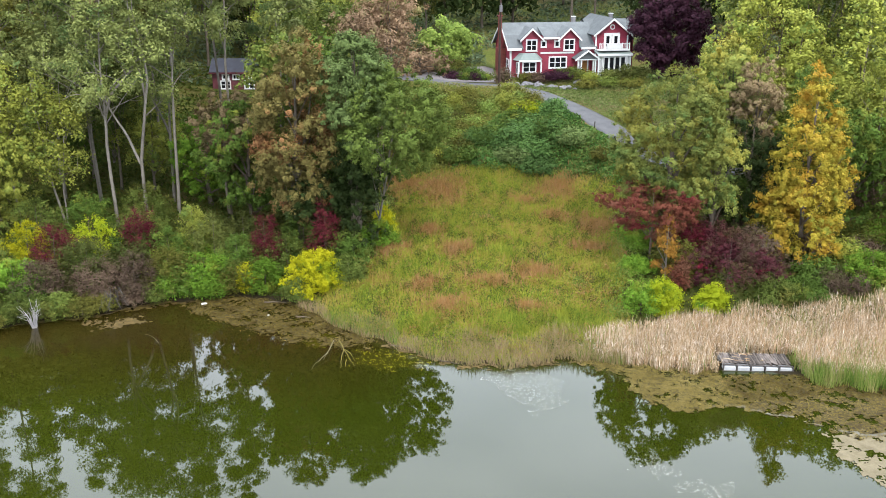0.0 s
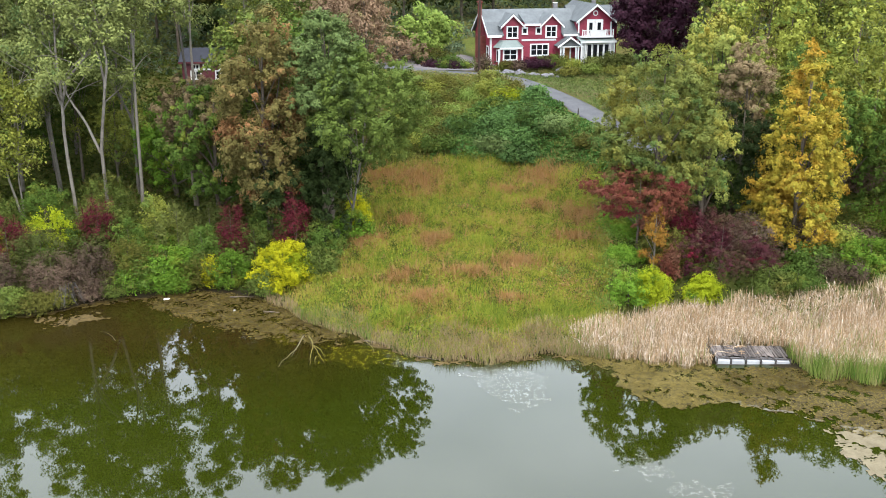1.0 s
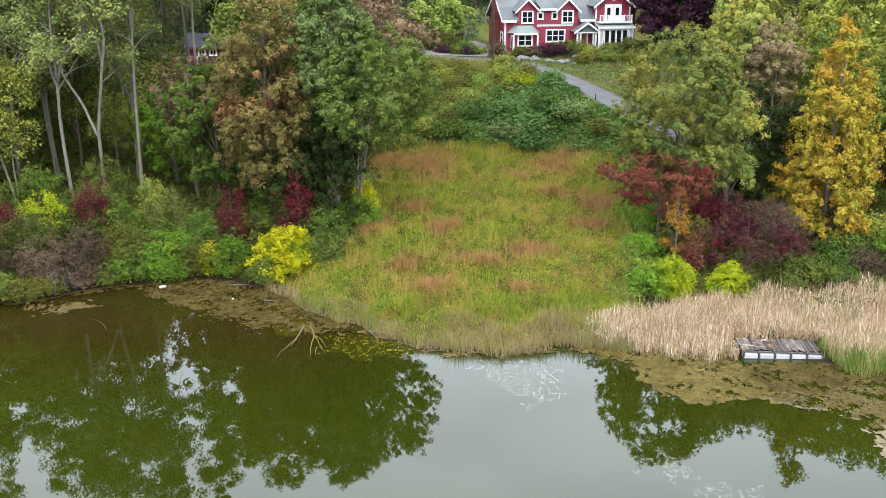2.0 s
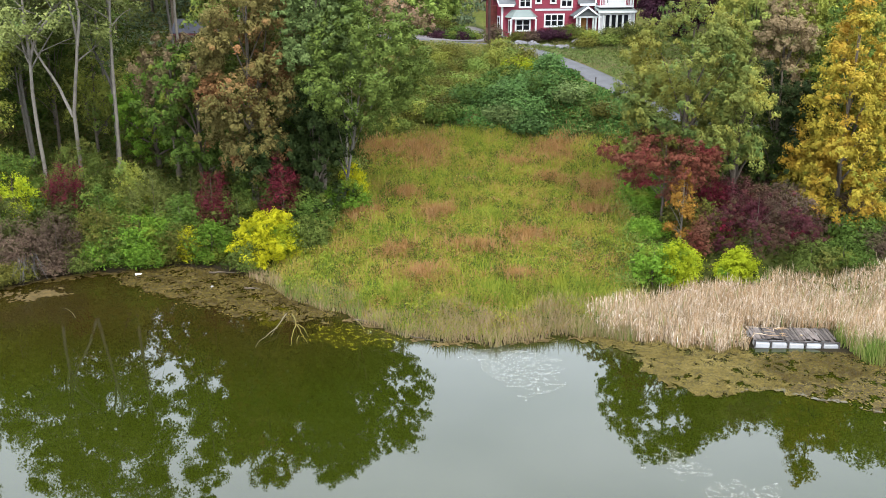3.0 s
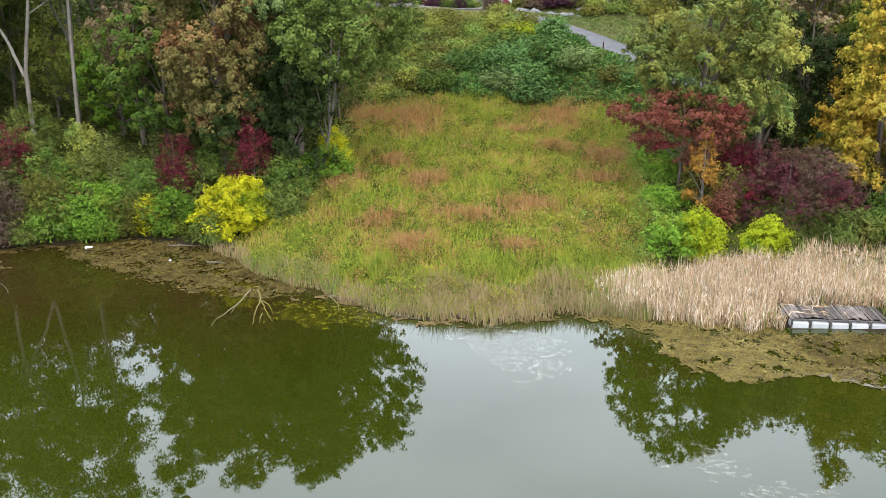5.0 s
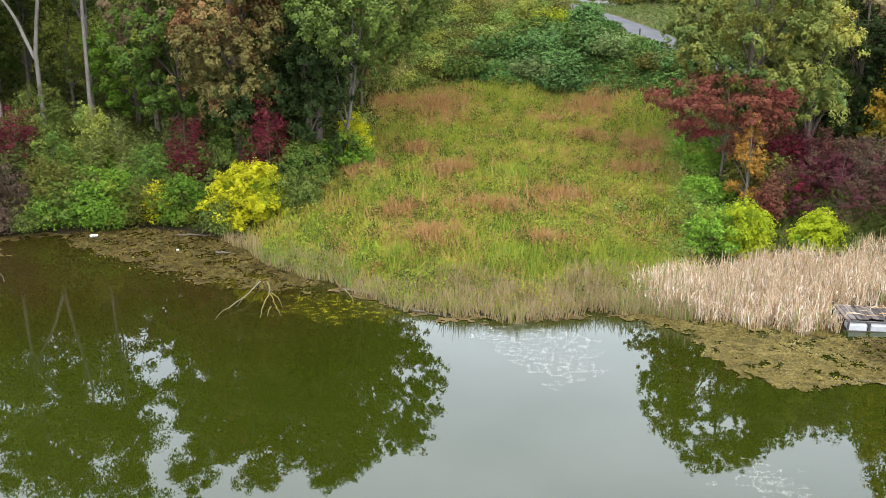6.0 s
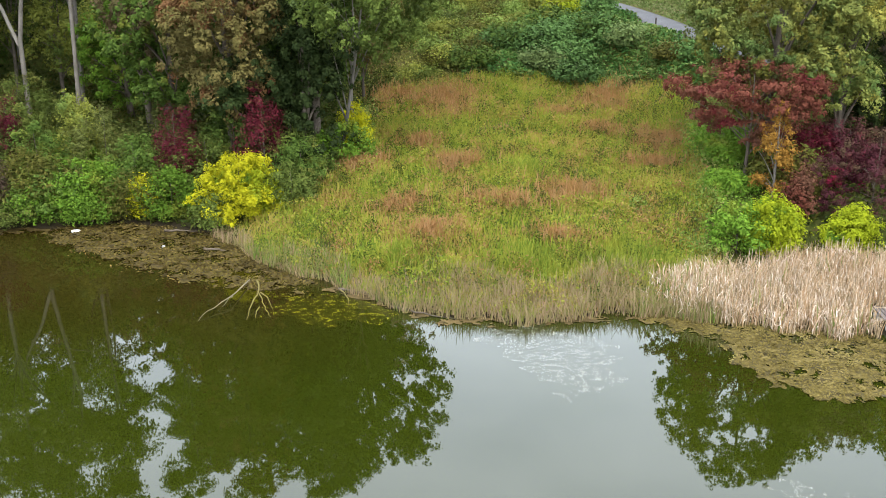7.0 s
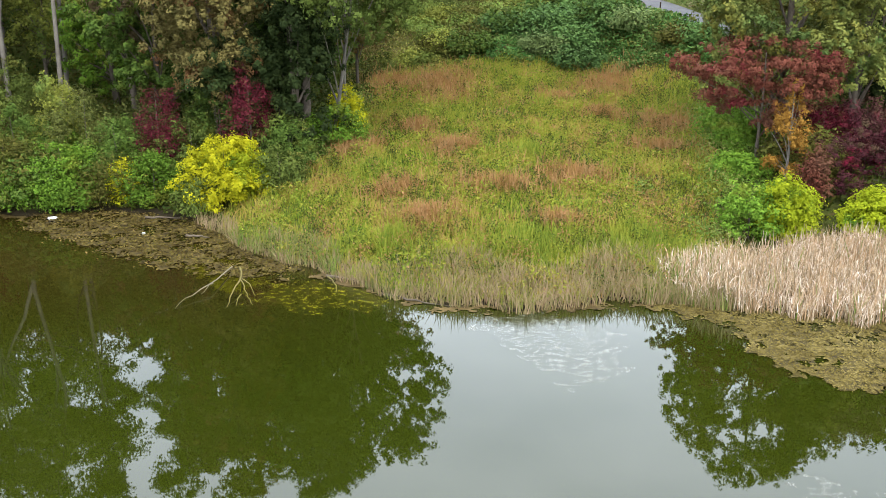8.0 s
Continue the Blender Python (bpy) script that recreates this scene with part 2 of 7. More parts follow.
def ground_material():
    m, n, l, b, o = mat_base("meadow_soil")
    geo = n.new("ShaderNodeNewGeometry")
    big = noise_node(n, l, 0.16, 5, 0.6, geo.outputs["Position"])
    small = noise_node(n, l, 3.0, 5, 0.65, geo.outputs["Position"])
    r = ramp_node(n, [(0.25, (0.045, 0.052, 0.013)), (0.5, (0.075, 0.088, 0.018)), (0.62, (0.1, 0.085, 0.028)), (0.8, (0.115, 0.07, 0.028))])
    l.new(big.outputs[0], r.inputs[0])
    r2 = ramp_node(n, [(0.3, (0.55, 0.55, 0.5)), (0.75, (1.25, 1.25, 1.2))])
    l.new(small.outputs[0], r2.inputs[0])
    mx = n.new("ShaderNodeMixRGB")
    mx.blend_type = "MULTIPLY"
    mx.inputs[0].default_value = 1.0
    l.new(r.outputs[0], mx.inputs[1])
    l.new(r2.outputs[0], mx.inputs[2])
    sep = n.new("ShaderNodeSeparateXYZ")
    l.new(geo.outputs["Position"], sep.inputs[0])
    # low wet mud, its colour darkened further to paint the bank's shadow line
    wet = n.new("ShaderNodeMapRange")
    wet.inputs[1].default_value, wet.inputs[2].default_value = 0.12, 0.4
    l.new(sep.outputs[2], wet.inputs[0])
    mud = n.new("ShaderNodeMixRGB")
    mud.inputs[1].default_value = (0.017, 0.013, 0.006, 1)
    l.new(wet.outputs[0], mud.inputs[0])
    l.new(mx.outputs[0], mud.inputs[2])
    l.new(mud.outputs[0], b.inputs["Base Color"])
    b.inputs["Roughness"].default_value = 0.9
    b.inputs["Specular IOR Level"].default_value = 0.1
    bp = n.new("ShaderNodeBump")
    bp.inputs["Strength"].default_value, bp.inputs["Distance"].default_value = 0.6, 0.1
    l.new(small.outputs[0], bp.inputs["Height"])
    l.new(bp.outputs[0], b.inputs["Normal"])
    return m


ground = link("ground", grid_mesh("ground", spread(-60, 60, 0.8, 3000), spread(58, 145, 0.8, 3000), height), ground_material())
tagged(ground, "grassy hillside rising from a muddy pond shore", "ground", kind="structure")


# ---- pond ----
def water_material():
    m, n, l, b, o = mat_base("pond_water")
    geo = n.new("ShaderNodeNewGeometry")
    big = noise_node(n, l, 0.05, 4, 0.55, geo.outputs["Position"])
    r = ramp_node(n, [(0.3, (0.0114, 0.0148, 0.0011)), (0.7, (0.0148, 0.019, 0.0015))])
    l.new(big.outputs[0], r.inputs[0])
    # brown bottom showing through the shallows along the wooded bank
    sep = n.new("ShaderNodeSeparateXYZ")
    l.new(geo.outputs["Position"], sep.inputs[0])
    my, mxx = n.new("ShaderNodeMapRange"), n.new("ShaderNodeMapRange")
    my.inputs[1].default_value, my.inputs[2].default_value = 56, 68
    mxx.inputs[1].default_value, mxx.inputs[2].default_value = 0, -7
    l.new(sep.outputs[1], my.inputs[0])
    l.new(sep.outputs[0], mxx.inputs[0])
    both = n.new("ShaderNodeMath")
    both.operation = "MULTIPLY"
    l.new(my.outputs[0], both.inputs[0])
    l.new(mxx.outputs[0], both.inputs[1])
    shal = n.new("ShaderNodeMixRGB")
    shal.inputs[2].default_value = (0.0165, 0.0122, 0.002, 1)
    l.new(both.outputs[0], shal.inputs[0])
    l.new(r.outputs[0], shal.inputs[1])
    l.new(shal.outputs[0], b.inputs["Base Color"])
    b.inputs["Roughness"].default_value = 0.015
    b.inputs["IOR"].default_value = 1.44
    b.inputs["Specular IOR Level"].default_value = 0.5
    rip = noise_node(n, l, 0.7, 3, 0.5, geo.outputs["Position"])
    bp = n.new("ShaderNodeBump")
    bp.inputs["Strength"].default_value, bp.inputs["Distance"].default_value = 0.05, 0.02
    l.new(rip.outputs[0], bp.inputs["Height"])
    l.new(bp.outputs[0], b.inputs["Normal"])
    return m


WATER = water_material()
water = link("water", grid_mesh("water", np.linspace(-260, 260, 14), np.linspace(-200, 90, 14), lambda x, y: np.zeros(x.shape)), WATER)
tagged(water, "still green murky pond water with a glossy surface", "water", kind="structure")

# ---- road ----
ASPHALT = plain("road_asphalt", [(0.25, (0.06, 0.06, 0.064)), (0.75, (0.135, 0.133, 0.137))], 0.9, 0.85, bump=0.3, bump_scale=30)


def strip_mesh(name, line, half, lift):
    t = np.gradient(line, axis=0)
    t[:, 2] = 0
    t = unit(t)
    side = np.stack([t[:, 1], -t[:, 0], 0 * t[:, 0]], 1)
    cols = np.linspace(-half, half, 7)
    v = np.concatenate([line + side * c + np.array([0, 0, lift - 0.012 * (c / half) ** 2 * 4]) for c in cols])
    n = len(line)
    f = [np.stack([k * n + np.arange(n - 1), k * n + np.arange(1, n), (k + 1) * n + np.arange(1, n), (k + 1) * n + np.arange(n - 1)], 1) for k in range(len(cols) - 1)]
    # skirts down into the ground on both sides
    lo = len(v)
    v = np.concatenate([v, v[:n] - np.array([0, 0, 0.5]), v[-n:] - np.array([0, 0, 0.5])])
    i = np.arange(n - 1)
    f += [np.stack([lo + i, lo + i + 1, i + 1, i], 1), np.stack([(len(cols) - 1) * n + i, (len(cols) - 1) * n + i + 1, lo + n + i + 1, lo + n + i], 1)]
    return quick_mesh(name, v, np.concatenate(f))


road = link("road", strip_mesh("road", ROAD_LINE, 1.75, 0.13), ASPHALT)
tagged(road, "narrow grey asphalt driveway curving up to the house", "road", kind="structure")


# ---- plants ----
BARK_PALE = plain("pale_grey_bark", [(0.3, (0.095, 0.083, 0.067)), (0.7, (0.195, 0.174, 0.144))], 1.5, 0.9, bump=0.5, bump_scale=12)
BARK_DULL = plain("dull_grey_bark", [(0.3, (0.07, 0.06, 0.05)), (0.7, (0.15, 0.132, 0.11))], 1.5, 0.9, bump=0.5, bump_scale=12)
BARK = plain("dark_brown_bark", [(0.3, (0.05, 0.04, 0.03)), (0.7, (0.13, 0.105, 0.08))], 1.5, 0.9, bump=0.5, bump_scale=12)
BARK_GREY = plain("weathered_grey_wood", [(0.3, (0.055, 0.049, 0.044)), (0.7, (0.12, 0.108, 0.097))], 2.5, 0.85, bump=0.3)

F = {
    "leafgreen": foliage("fresh_green_leaves", ((0.07, 0.114, 0.021), (0.185, 0.232, 0.047)), (0.125, 0.18, 0.036), 0.4, 0.4),
    "sumac": foliage("blue_green_leaves", ((0.034, 0.078, 0.019), (0.09, 0.15, 0.038)), (0.062, 0.118, 0.03), 0.4, 0.4),
    "green": foliage("green_leaves", ((0.045, 0.07, 0.0125), (0.115, 0.14, 0.027)), (0.13, 0.13, 0.027), 0.4, 0.4),
    "midgreen": foliage("mid_green_leaves", ((0.056, 0.09, 0.027), (0.136, 0.174, 0.054)), (0.14, 0.155, 0.045), 0.35, 0.3),
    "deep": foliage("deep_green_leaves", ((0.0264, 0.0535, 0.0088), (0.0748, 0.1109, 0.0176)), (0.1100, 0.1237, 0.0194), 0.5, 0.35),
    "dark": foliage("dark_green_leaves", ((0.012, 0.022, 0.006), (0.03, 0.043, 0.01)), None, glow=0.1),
    "yellowgreen": foliage("yellow_green_leaves", ((0.13, 0.152, 0.024), (0.25, 0.255, 0.045)), (0.1, 0.14, 0.028), 0.4, 0.4),
    "palegreen": foliage("pale_green_leaves", ((0.096, 0.118, 0.033), (0.2, 0.218, 0.064)), (0.07, 0.105, 0.032), 0.35, 0.4),
    "olive": foliage("olive_leaves", ((0.045, 0.049, 0.009), (0.12, 0.11, 0.021)), (0.072, 0.094, 0.017), 0.4, 0.4),
    "rusty": foliage("rust_and_green_leaves", ((0.066, 0.06, 0.017), (0.145, 0.115, 0.037)), (0.18, 0.088, 0.036), 0.26, 0.45),
    "brown": foliage("brown_leaves", ((0.125, 0.08, 0.048), (0.235, 0.152, 0.092)), (0.15, 0.13, 0.05), 0.4, 0.4),
    "withered": foliage("withered_grey_brown_leaves", ((0.115, 0.082, 0.042), (0.2, 0.145, 0.078)), (0.13, 0.125, 0.045), 0.6, 0.38),
    "gold": foliage("golden_leaves", ((0.16, 0.126, 0.012), (0.34, 0.265, 0.034)), (0.16, 0.168, 0.024), 0.45, 0.4, tint=(0.29, 0.165, 0.02)),
    "goldgreen": foliage("gold_green_leaves", ((0.108, 0.13, 0.028), (0.2, 0.212, 0.05)), (0.09, 0.138, 0.036), 0.35, 0.5, tint=(0.21, 0.18, 0.03)),
    "lime": foliage("lime_leaves", ((0.2, 0.262, 0.011), (0.36, 0.392, 0.018)), (0.085, 0.165, 0.018), 0.6, 0.3, 0.4),
    "yellow": foliage("yellow_leaves", ((0.2520, 0.2610, 0.0090), (0.4140, 0.3780, 0.0126)), (0.1350, 0.1980, 0.0180), 0.5, 0.3, 0.35),
    "brightgreen": foliage("bright_green_leaves", ((0.045, 0.104, 0.0095), (0.118, 0.192, 0.0185)), (0.135, 0.16, 0.02), 0.5, 0.35),
    "maroon": foliage("maroon_leaves", ((0.045, 0.007, 0.011), (0.105, 0.014, 0.021)), (0.06, 0.078, 0.016), 0.9, 0.3),
    "purple": foliage("purple_red_leaves", ((0.045, 0.014, 0.018), (0.1, 0.024, 0.032)), (0.16, 0.012, 0.03), 0.45, 0.35, tint=(0.085, 0.06, 0.03)),
    "red": foliage("dull_red_leaves", ((0.086, 0.027, 0.016), (0.144, 0.045, 0.027)), (0.125, 0.018, 0.022), 0.35, 0.4, tint=(0.13, 0.062, 0.036)),
    "copper": foliage("copper_beech_leaves", ((0.02, 0.008, 0.014), (0.045, 0.015, 0.025)), None, glow=0.15),
    "orange": foliage("orange_leaves", ((0.24, 0.12, 0.02), (0.36, 0.19, 0.035)), (0.17, 0.05, 0.025), 0.5, 0.3),
    "greyish": foliage("grey_green_leaves", ((0.04, 0.052, 0.012), (0.1, 0.106, 0.026)), (0.054, 0.082, 0.015), 0.5, 0.3),
    "dry": foliage("dry_grey_brown_leaves", ((0.05, 0.032, 0.022), (0.115, 0.078, 0.052)), (0.07, 0.066, 0.024), 0.5, 0.4),
}

# how the crown's half-width changes from its foot (0) to its top (1)
SHAPES = {
    "round": ((0, 0.45), (0.15, 0.78), (0.4, 1.0), (0.65, 0.93), (0.85, 0.62), (1, 0.12)),
    "cone": ((0, 0.75), (0.12, 1.0), (0.35, 0.92), (0.6, 0.68), (0.85, 0.34), (1, 0.04)),
    "tall": ((0, 0.3), (0.2, 0.6), (0.5, 0.95), (0.75, 1.0), (0.92, 0.7), (1, 0.2)),
    "mound": ((0, 0.85), (0.3, 1.0), (0.6, 0.9), (0.85, 0.6), (1, 0.15)),
    "column": ((0, 0.75), (0.2, 1.0), (0.6, 1.0), (0.85, 0.8), (1, 0.25)),
    "crown": ((0, 0.35), (0.2, 0.7), (0.5, 1.0), (0.72, 1.0), (0.88, 0.74), (1, 0.2)),
    "dome": ((0, 0.6), (0.15, 0.95), (0.35, 1.0), (0.55, 0.88), (0.75, 0.66), (0.9, 0.4), (1, 0.1)),
    "flat": ((0, 0.3), (0.4, 0.8), (0.7, 1.0), (0.9, 0.85), (1, 0.4)),
}


def crown_mesh(name, rng, foot, top, radius, shape, clumps, leaves, size, clump=1.3, droop=0.0, gap=0.0, squash=0.75, width=0.7):
    """Lobes that fill a crown between the heights foot and top, each covered with small tufts of leaves; origin at the trunk's base. Returns the mesh and the lobes' centres."""
    leaves, size = leaves * 2, size * 0.7
    lobes = max(16, clumps // 2)
    hs = np.sqrt(rng.uniform(0.0, 1, lobes * 3)) if shape == "tall" else rng.uniform(0.0, 1, lobes * 3)
    prof = np.interp(hs, *zip(*SHAPES[shape]))
    keep = rng.uniform(0, 1, len(hs)) < prof / 1.0
    hs, prof = hs[keep][:lobes], prof[keep][:lobes]
    ang = rng.uniform(0, 2 * np.pi, len(hs))
    swell = 1 + 0.14 * np.sin(3 * ang + rng.uniform(0, 6) + 4 * hs) + 0.09 * np.sin(5 * ang + rng.uniform(0, 6) - 7 * hs)
    rr = radius * prof * swell * np.power(rng.uniform(0.1, 1, len(hs)), 0.36)
    c = np.stack([rr * np.cos(ang), rr * np.sin(ang), foot + (top - foot) * hs], 1)
    c[:, 2] -= droop * (rr / radius) ** 2
    cr = 1.45 * clump * np.clip(rng.lognormal(0, 0.3, len(hs)), 0.5, 1.7) * (0.6 + 0.4 * np.minimum(prof, 1))
    tufts = clumps * 5
    of = rng.choice(len(c), tufts, p=cr ** 2 / (cr ** 2).sum())
    out = unit(rng.normal(size=(tufts, 3)) + np.array([0, 0, 0.4]))
    tc = c[of] + out * (cr[of] * rng.uniform(0.35, 1.15, tufts))[:, None] * np.array([1, 1, squash])
    if gap:
        tc_ok = lumps(tc[:, 0] + 3 * tc[:, 2], tc[:, 1] - 2 * tc[:, 2], 0.62) <= 1 - gap * 1.6
        tc, out = tc[tc_ok], out[tc_ok]
    tr = size * 1.7 * rng.uniform(0.6, 1.5, len(tc))
    pick = rng.integers(0, len(tc), leaves)
    d = unit(rng.normal(size=(leaves, 3)) + np.array([0, 0, 0.35]))
    p = tc[pick] + d * (tr[pick] * np.sqrt(rng.uniform(0, 1, leaves)))[:, None]
    nrm = d * 0.7 + out[pick] * 0.9 + np.array([0, 0, 0.3]) + rng.normal(size=p.shape) * 0.38
    return leaf_mesh(name, rng, p, nrm, size, width, True), c


def trunk_mesh(name, rng, tall, r0, lean, centres, limbs, fork=0.4, sides=7):
    """A tapered, slightly bent trunk with limbs that reach to some of the clumps."""
    tb = Tubes()
    hs = np.linspace(-0.25, 1, 9)
    bend = rng.uniform(-0.02, 0.02, 2) * tall
    line = np.stack([lean[0] * np.maximum(hs, 0) ** 1.3 + bend[0] * np.sin(hs * 4), lean[1] * np.maximum(hs, 0) + bend[1] * np.sin(hs * 5 + 1), hs * tall], 1)
    line[0, 2] = -0.6
    rad = r0 * (1.0 - 0.82 * np.clip(hs, 0, 1)) * np.where(hs <= 0.0, 1.35, 1)
    tb.add(line, rad, sides)
    if len(centres) and limbs:
        for i in rng.choice(len(centres), min(limbs, len(centres)), replace=False):
            e = centres[i]
            s = rng.uniform(fork, 0.95) * min(e[2] * 0.8, tall) / tall
            a = np.array([np.interp(s, hs, line[:, k]) for k in range(3)])
            mid = a * 0.45 + e * 0.55 + np.array([0, 0, 0.1 * np.linalg.norm(e - a)]) + rng.normal(size=3) * 0.15
            q = np.linspace(0, 1, 6)[:, None]
            pts = a * (1 - q) ** 2 + 2 * mid * q * (1 - q) + e * q ** 2
            ra = r0 * (1.0 - 0.82 * s) * rng.uniform(0.35, 0.6)
            tb.add(pts, ra * np.linspace(1, 0.18, 6), 5)
    me = tb.mesh(name)
    me.polygons.foreach_set("use_smooth", np.ones(len(me.polygons), dtype=bool))
    return me


def tree(seed, x, y, top, foot, radius, shape, leaf, label, bark=None, clumps=110, leaves=9000, size=0.42, clump=1.3, r0=0.28, lean=(0, 0), limbs=14,
         category="tree", group="", name="tree", droop=0.0, gap=0.0, squash=0.75, base=None, fork=0.4, width=0.7):
    """One tree or shrub; top and foot are the crown's heights above the sea of the pond."""
    rng = np.random.default_rng(seed)
    z = ground_z(x, y) if base is None else base
    root = new(name)
    root.location = (x, y, z)
    me, c = crown_mesh("crown", rng, foot - z, top - z - clump * 0.5, radius, shape, clumps, leaves, size, clump, droop, gap, squash, width)
    tm = trunk_mesh("trunk", rng, (top - z) * 0.86, r0, lean, c, limbs, fork)
    link("trunk", tm, bark or BARK, root)
    me.vertices.foreach_get("co", co := np.empty(len(me.vertices) * 3, dtype=np.float32))
    co = co.reshape(-1, 3)
    s = np.clip(co[:, 2] / max(top - z, 0.1), 0, 1)
    co[:, 0] += lean[0] * s ** 1.3
    co[:, 1] += lean[1] * s
    co[:, 2] = np.maximum(co[:, 2], 0.05)
    me.vertices.foreach_set("co", co.ravel())
    link("crown", me, F[leaf], root)
    return tagged(root, label, category, group)


def bush(seed, x, y, top, radius, leaf, label, leaves=1600, size=0.3, clump=0.5, shape="mound", category="bush", name="bush", **kw):
    z = ground_z(x, y)
    kw.setdefault("limbs", 4)
    return tree(seed, x, y, max(top, z + 0.6), z + 0.15, radius, shape, leaf, label, clumps=220, leaves=leaves, size=size, clump=clump, r0=0.06, name=name, category=category, fork=0.1, **kw)



# trees that stand free round the meadow
tree(11, -13.7, 83.4, 22.8, 5.8, 4.0, "round", "rusty", "tall tree with green leaves turning rusty brown", leaves=38000, clumps=420, clump=0.7, r0=0.35, size=0.27)
tree(25, -6.9, 84.6, 19.8, 9.2, 4.7, "round", "leafgreen", "spreading fresh green tree at the meadow's edge", leaves=30000, clumps=300, clump=0.72, size=0.27, lean=(2.7, -1.6), r0=0.13, bark=BARK_PALE)
tree(12, -8.4, 83.8, 22.6, 9.0, 2.5, "crown", "midgreen", "tall broad tree with dense grey-green leaves", leaves=20000, clumps=210, clump=0.72, r0=0.35, size=0.27)
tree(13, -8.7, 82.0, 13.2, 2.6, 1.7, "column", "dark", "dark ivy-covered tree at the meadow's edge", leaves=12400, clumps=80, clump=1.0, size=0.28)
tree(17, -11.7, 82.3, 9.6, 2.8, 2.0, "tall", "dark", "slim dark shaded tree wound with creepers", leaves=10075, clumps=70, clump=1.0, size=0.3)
tree(14, 19.9, 82.6, 19.7, 6.4, 4.7, "round", "goldgreen", "broad round tree with yellow-green autumn leaves", leaves=36000, clumps=430, clump=0.66, r0=0.35, size=0.25)
tree(18, 23.9, 82.2, 14.6, 7.0, 2.0, "round", "goldgreen", "yellow-green tree beside a broad round one", leaves=9000, clumps=90, clump=0.9, size=0.27)
tree(15, 31.2, 80.0, 20.6, 2.8, 3.8, "cone", "gold", "tall narrow tree with golden yellow leaves", leaves=34000, clumps=540, clump=0.62, r0=0.22, size=0.26)
tree(16, 17.8, 79.4, 10.0, 4.9, 4.1, "flat", "red", "low spreading tree with dull red leaves", leaves=16000, clumps=240, clump=0.62, size=0.19, r0=0.12, squash=0.3)
tree(19, 18.5, 76.0, 8.7, 3.0, 1.35, "cone", "orange", "slender small tree with orange and red leaves", leaves=2600, clumps=110, clump=0.24, size=0.16, r0=0.09, bark=BARK_PALE)
tree(20, 23.6, 75.0, 6.9, 2.3, 3.7, "mound", "purple", "dark purple-red thorny thicket above the reeds", leaves=14000, clumps=150, clump=0.6, size=0.19, r0=0.06, limbs=16, category="shrub", name="shrub", width=0.4)
tree(21, 26.8, 76.6, 6.8, 2.3, 2.4, "mound", "dry", "grey-brown half-bare shrub above the reeds", leaves=2600, clumps=60, clump=0.6, size=0.24, r0=0.08, limbs=34, category="shrub", name="shrub", width=0.35)
tree(22, 28.8, 88.5, 19.8, 6.0, 2.3, "tall", "withered", "tall tree with grey-brown withered leaves", leaves=9500, clumps=150, clump=0.7, size=0.24, gap=0.35)
tree(23, 27.0, 91.5, 21.0, 8.0, 3.0, "tall", "goldgreen", "tree with yellow and green leaves", leaves=11625, clumps=90, clump=1.0, size=0.3)
# added near-black crown that stands in for the deep shade between its neighbours
tree(26, 27.6, 84.6, 15.5, 3.6, 2.3, "column", "dark", "near-black tree added to fill a shaded gap between brighter trees", leaves=9000, clumps=90, clump=0.9, size=0.28)
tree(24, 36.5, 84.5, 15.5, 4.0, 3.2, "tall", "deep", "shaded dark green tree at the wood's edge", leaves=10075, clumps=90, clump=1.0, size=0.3)

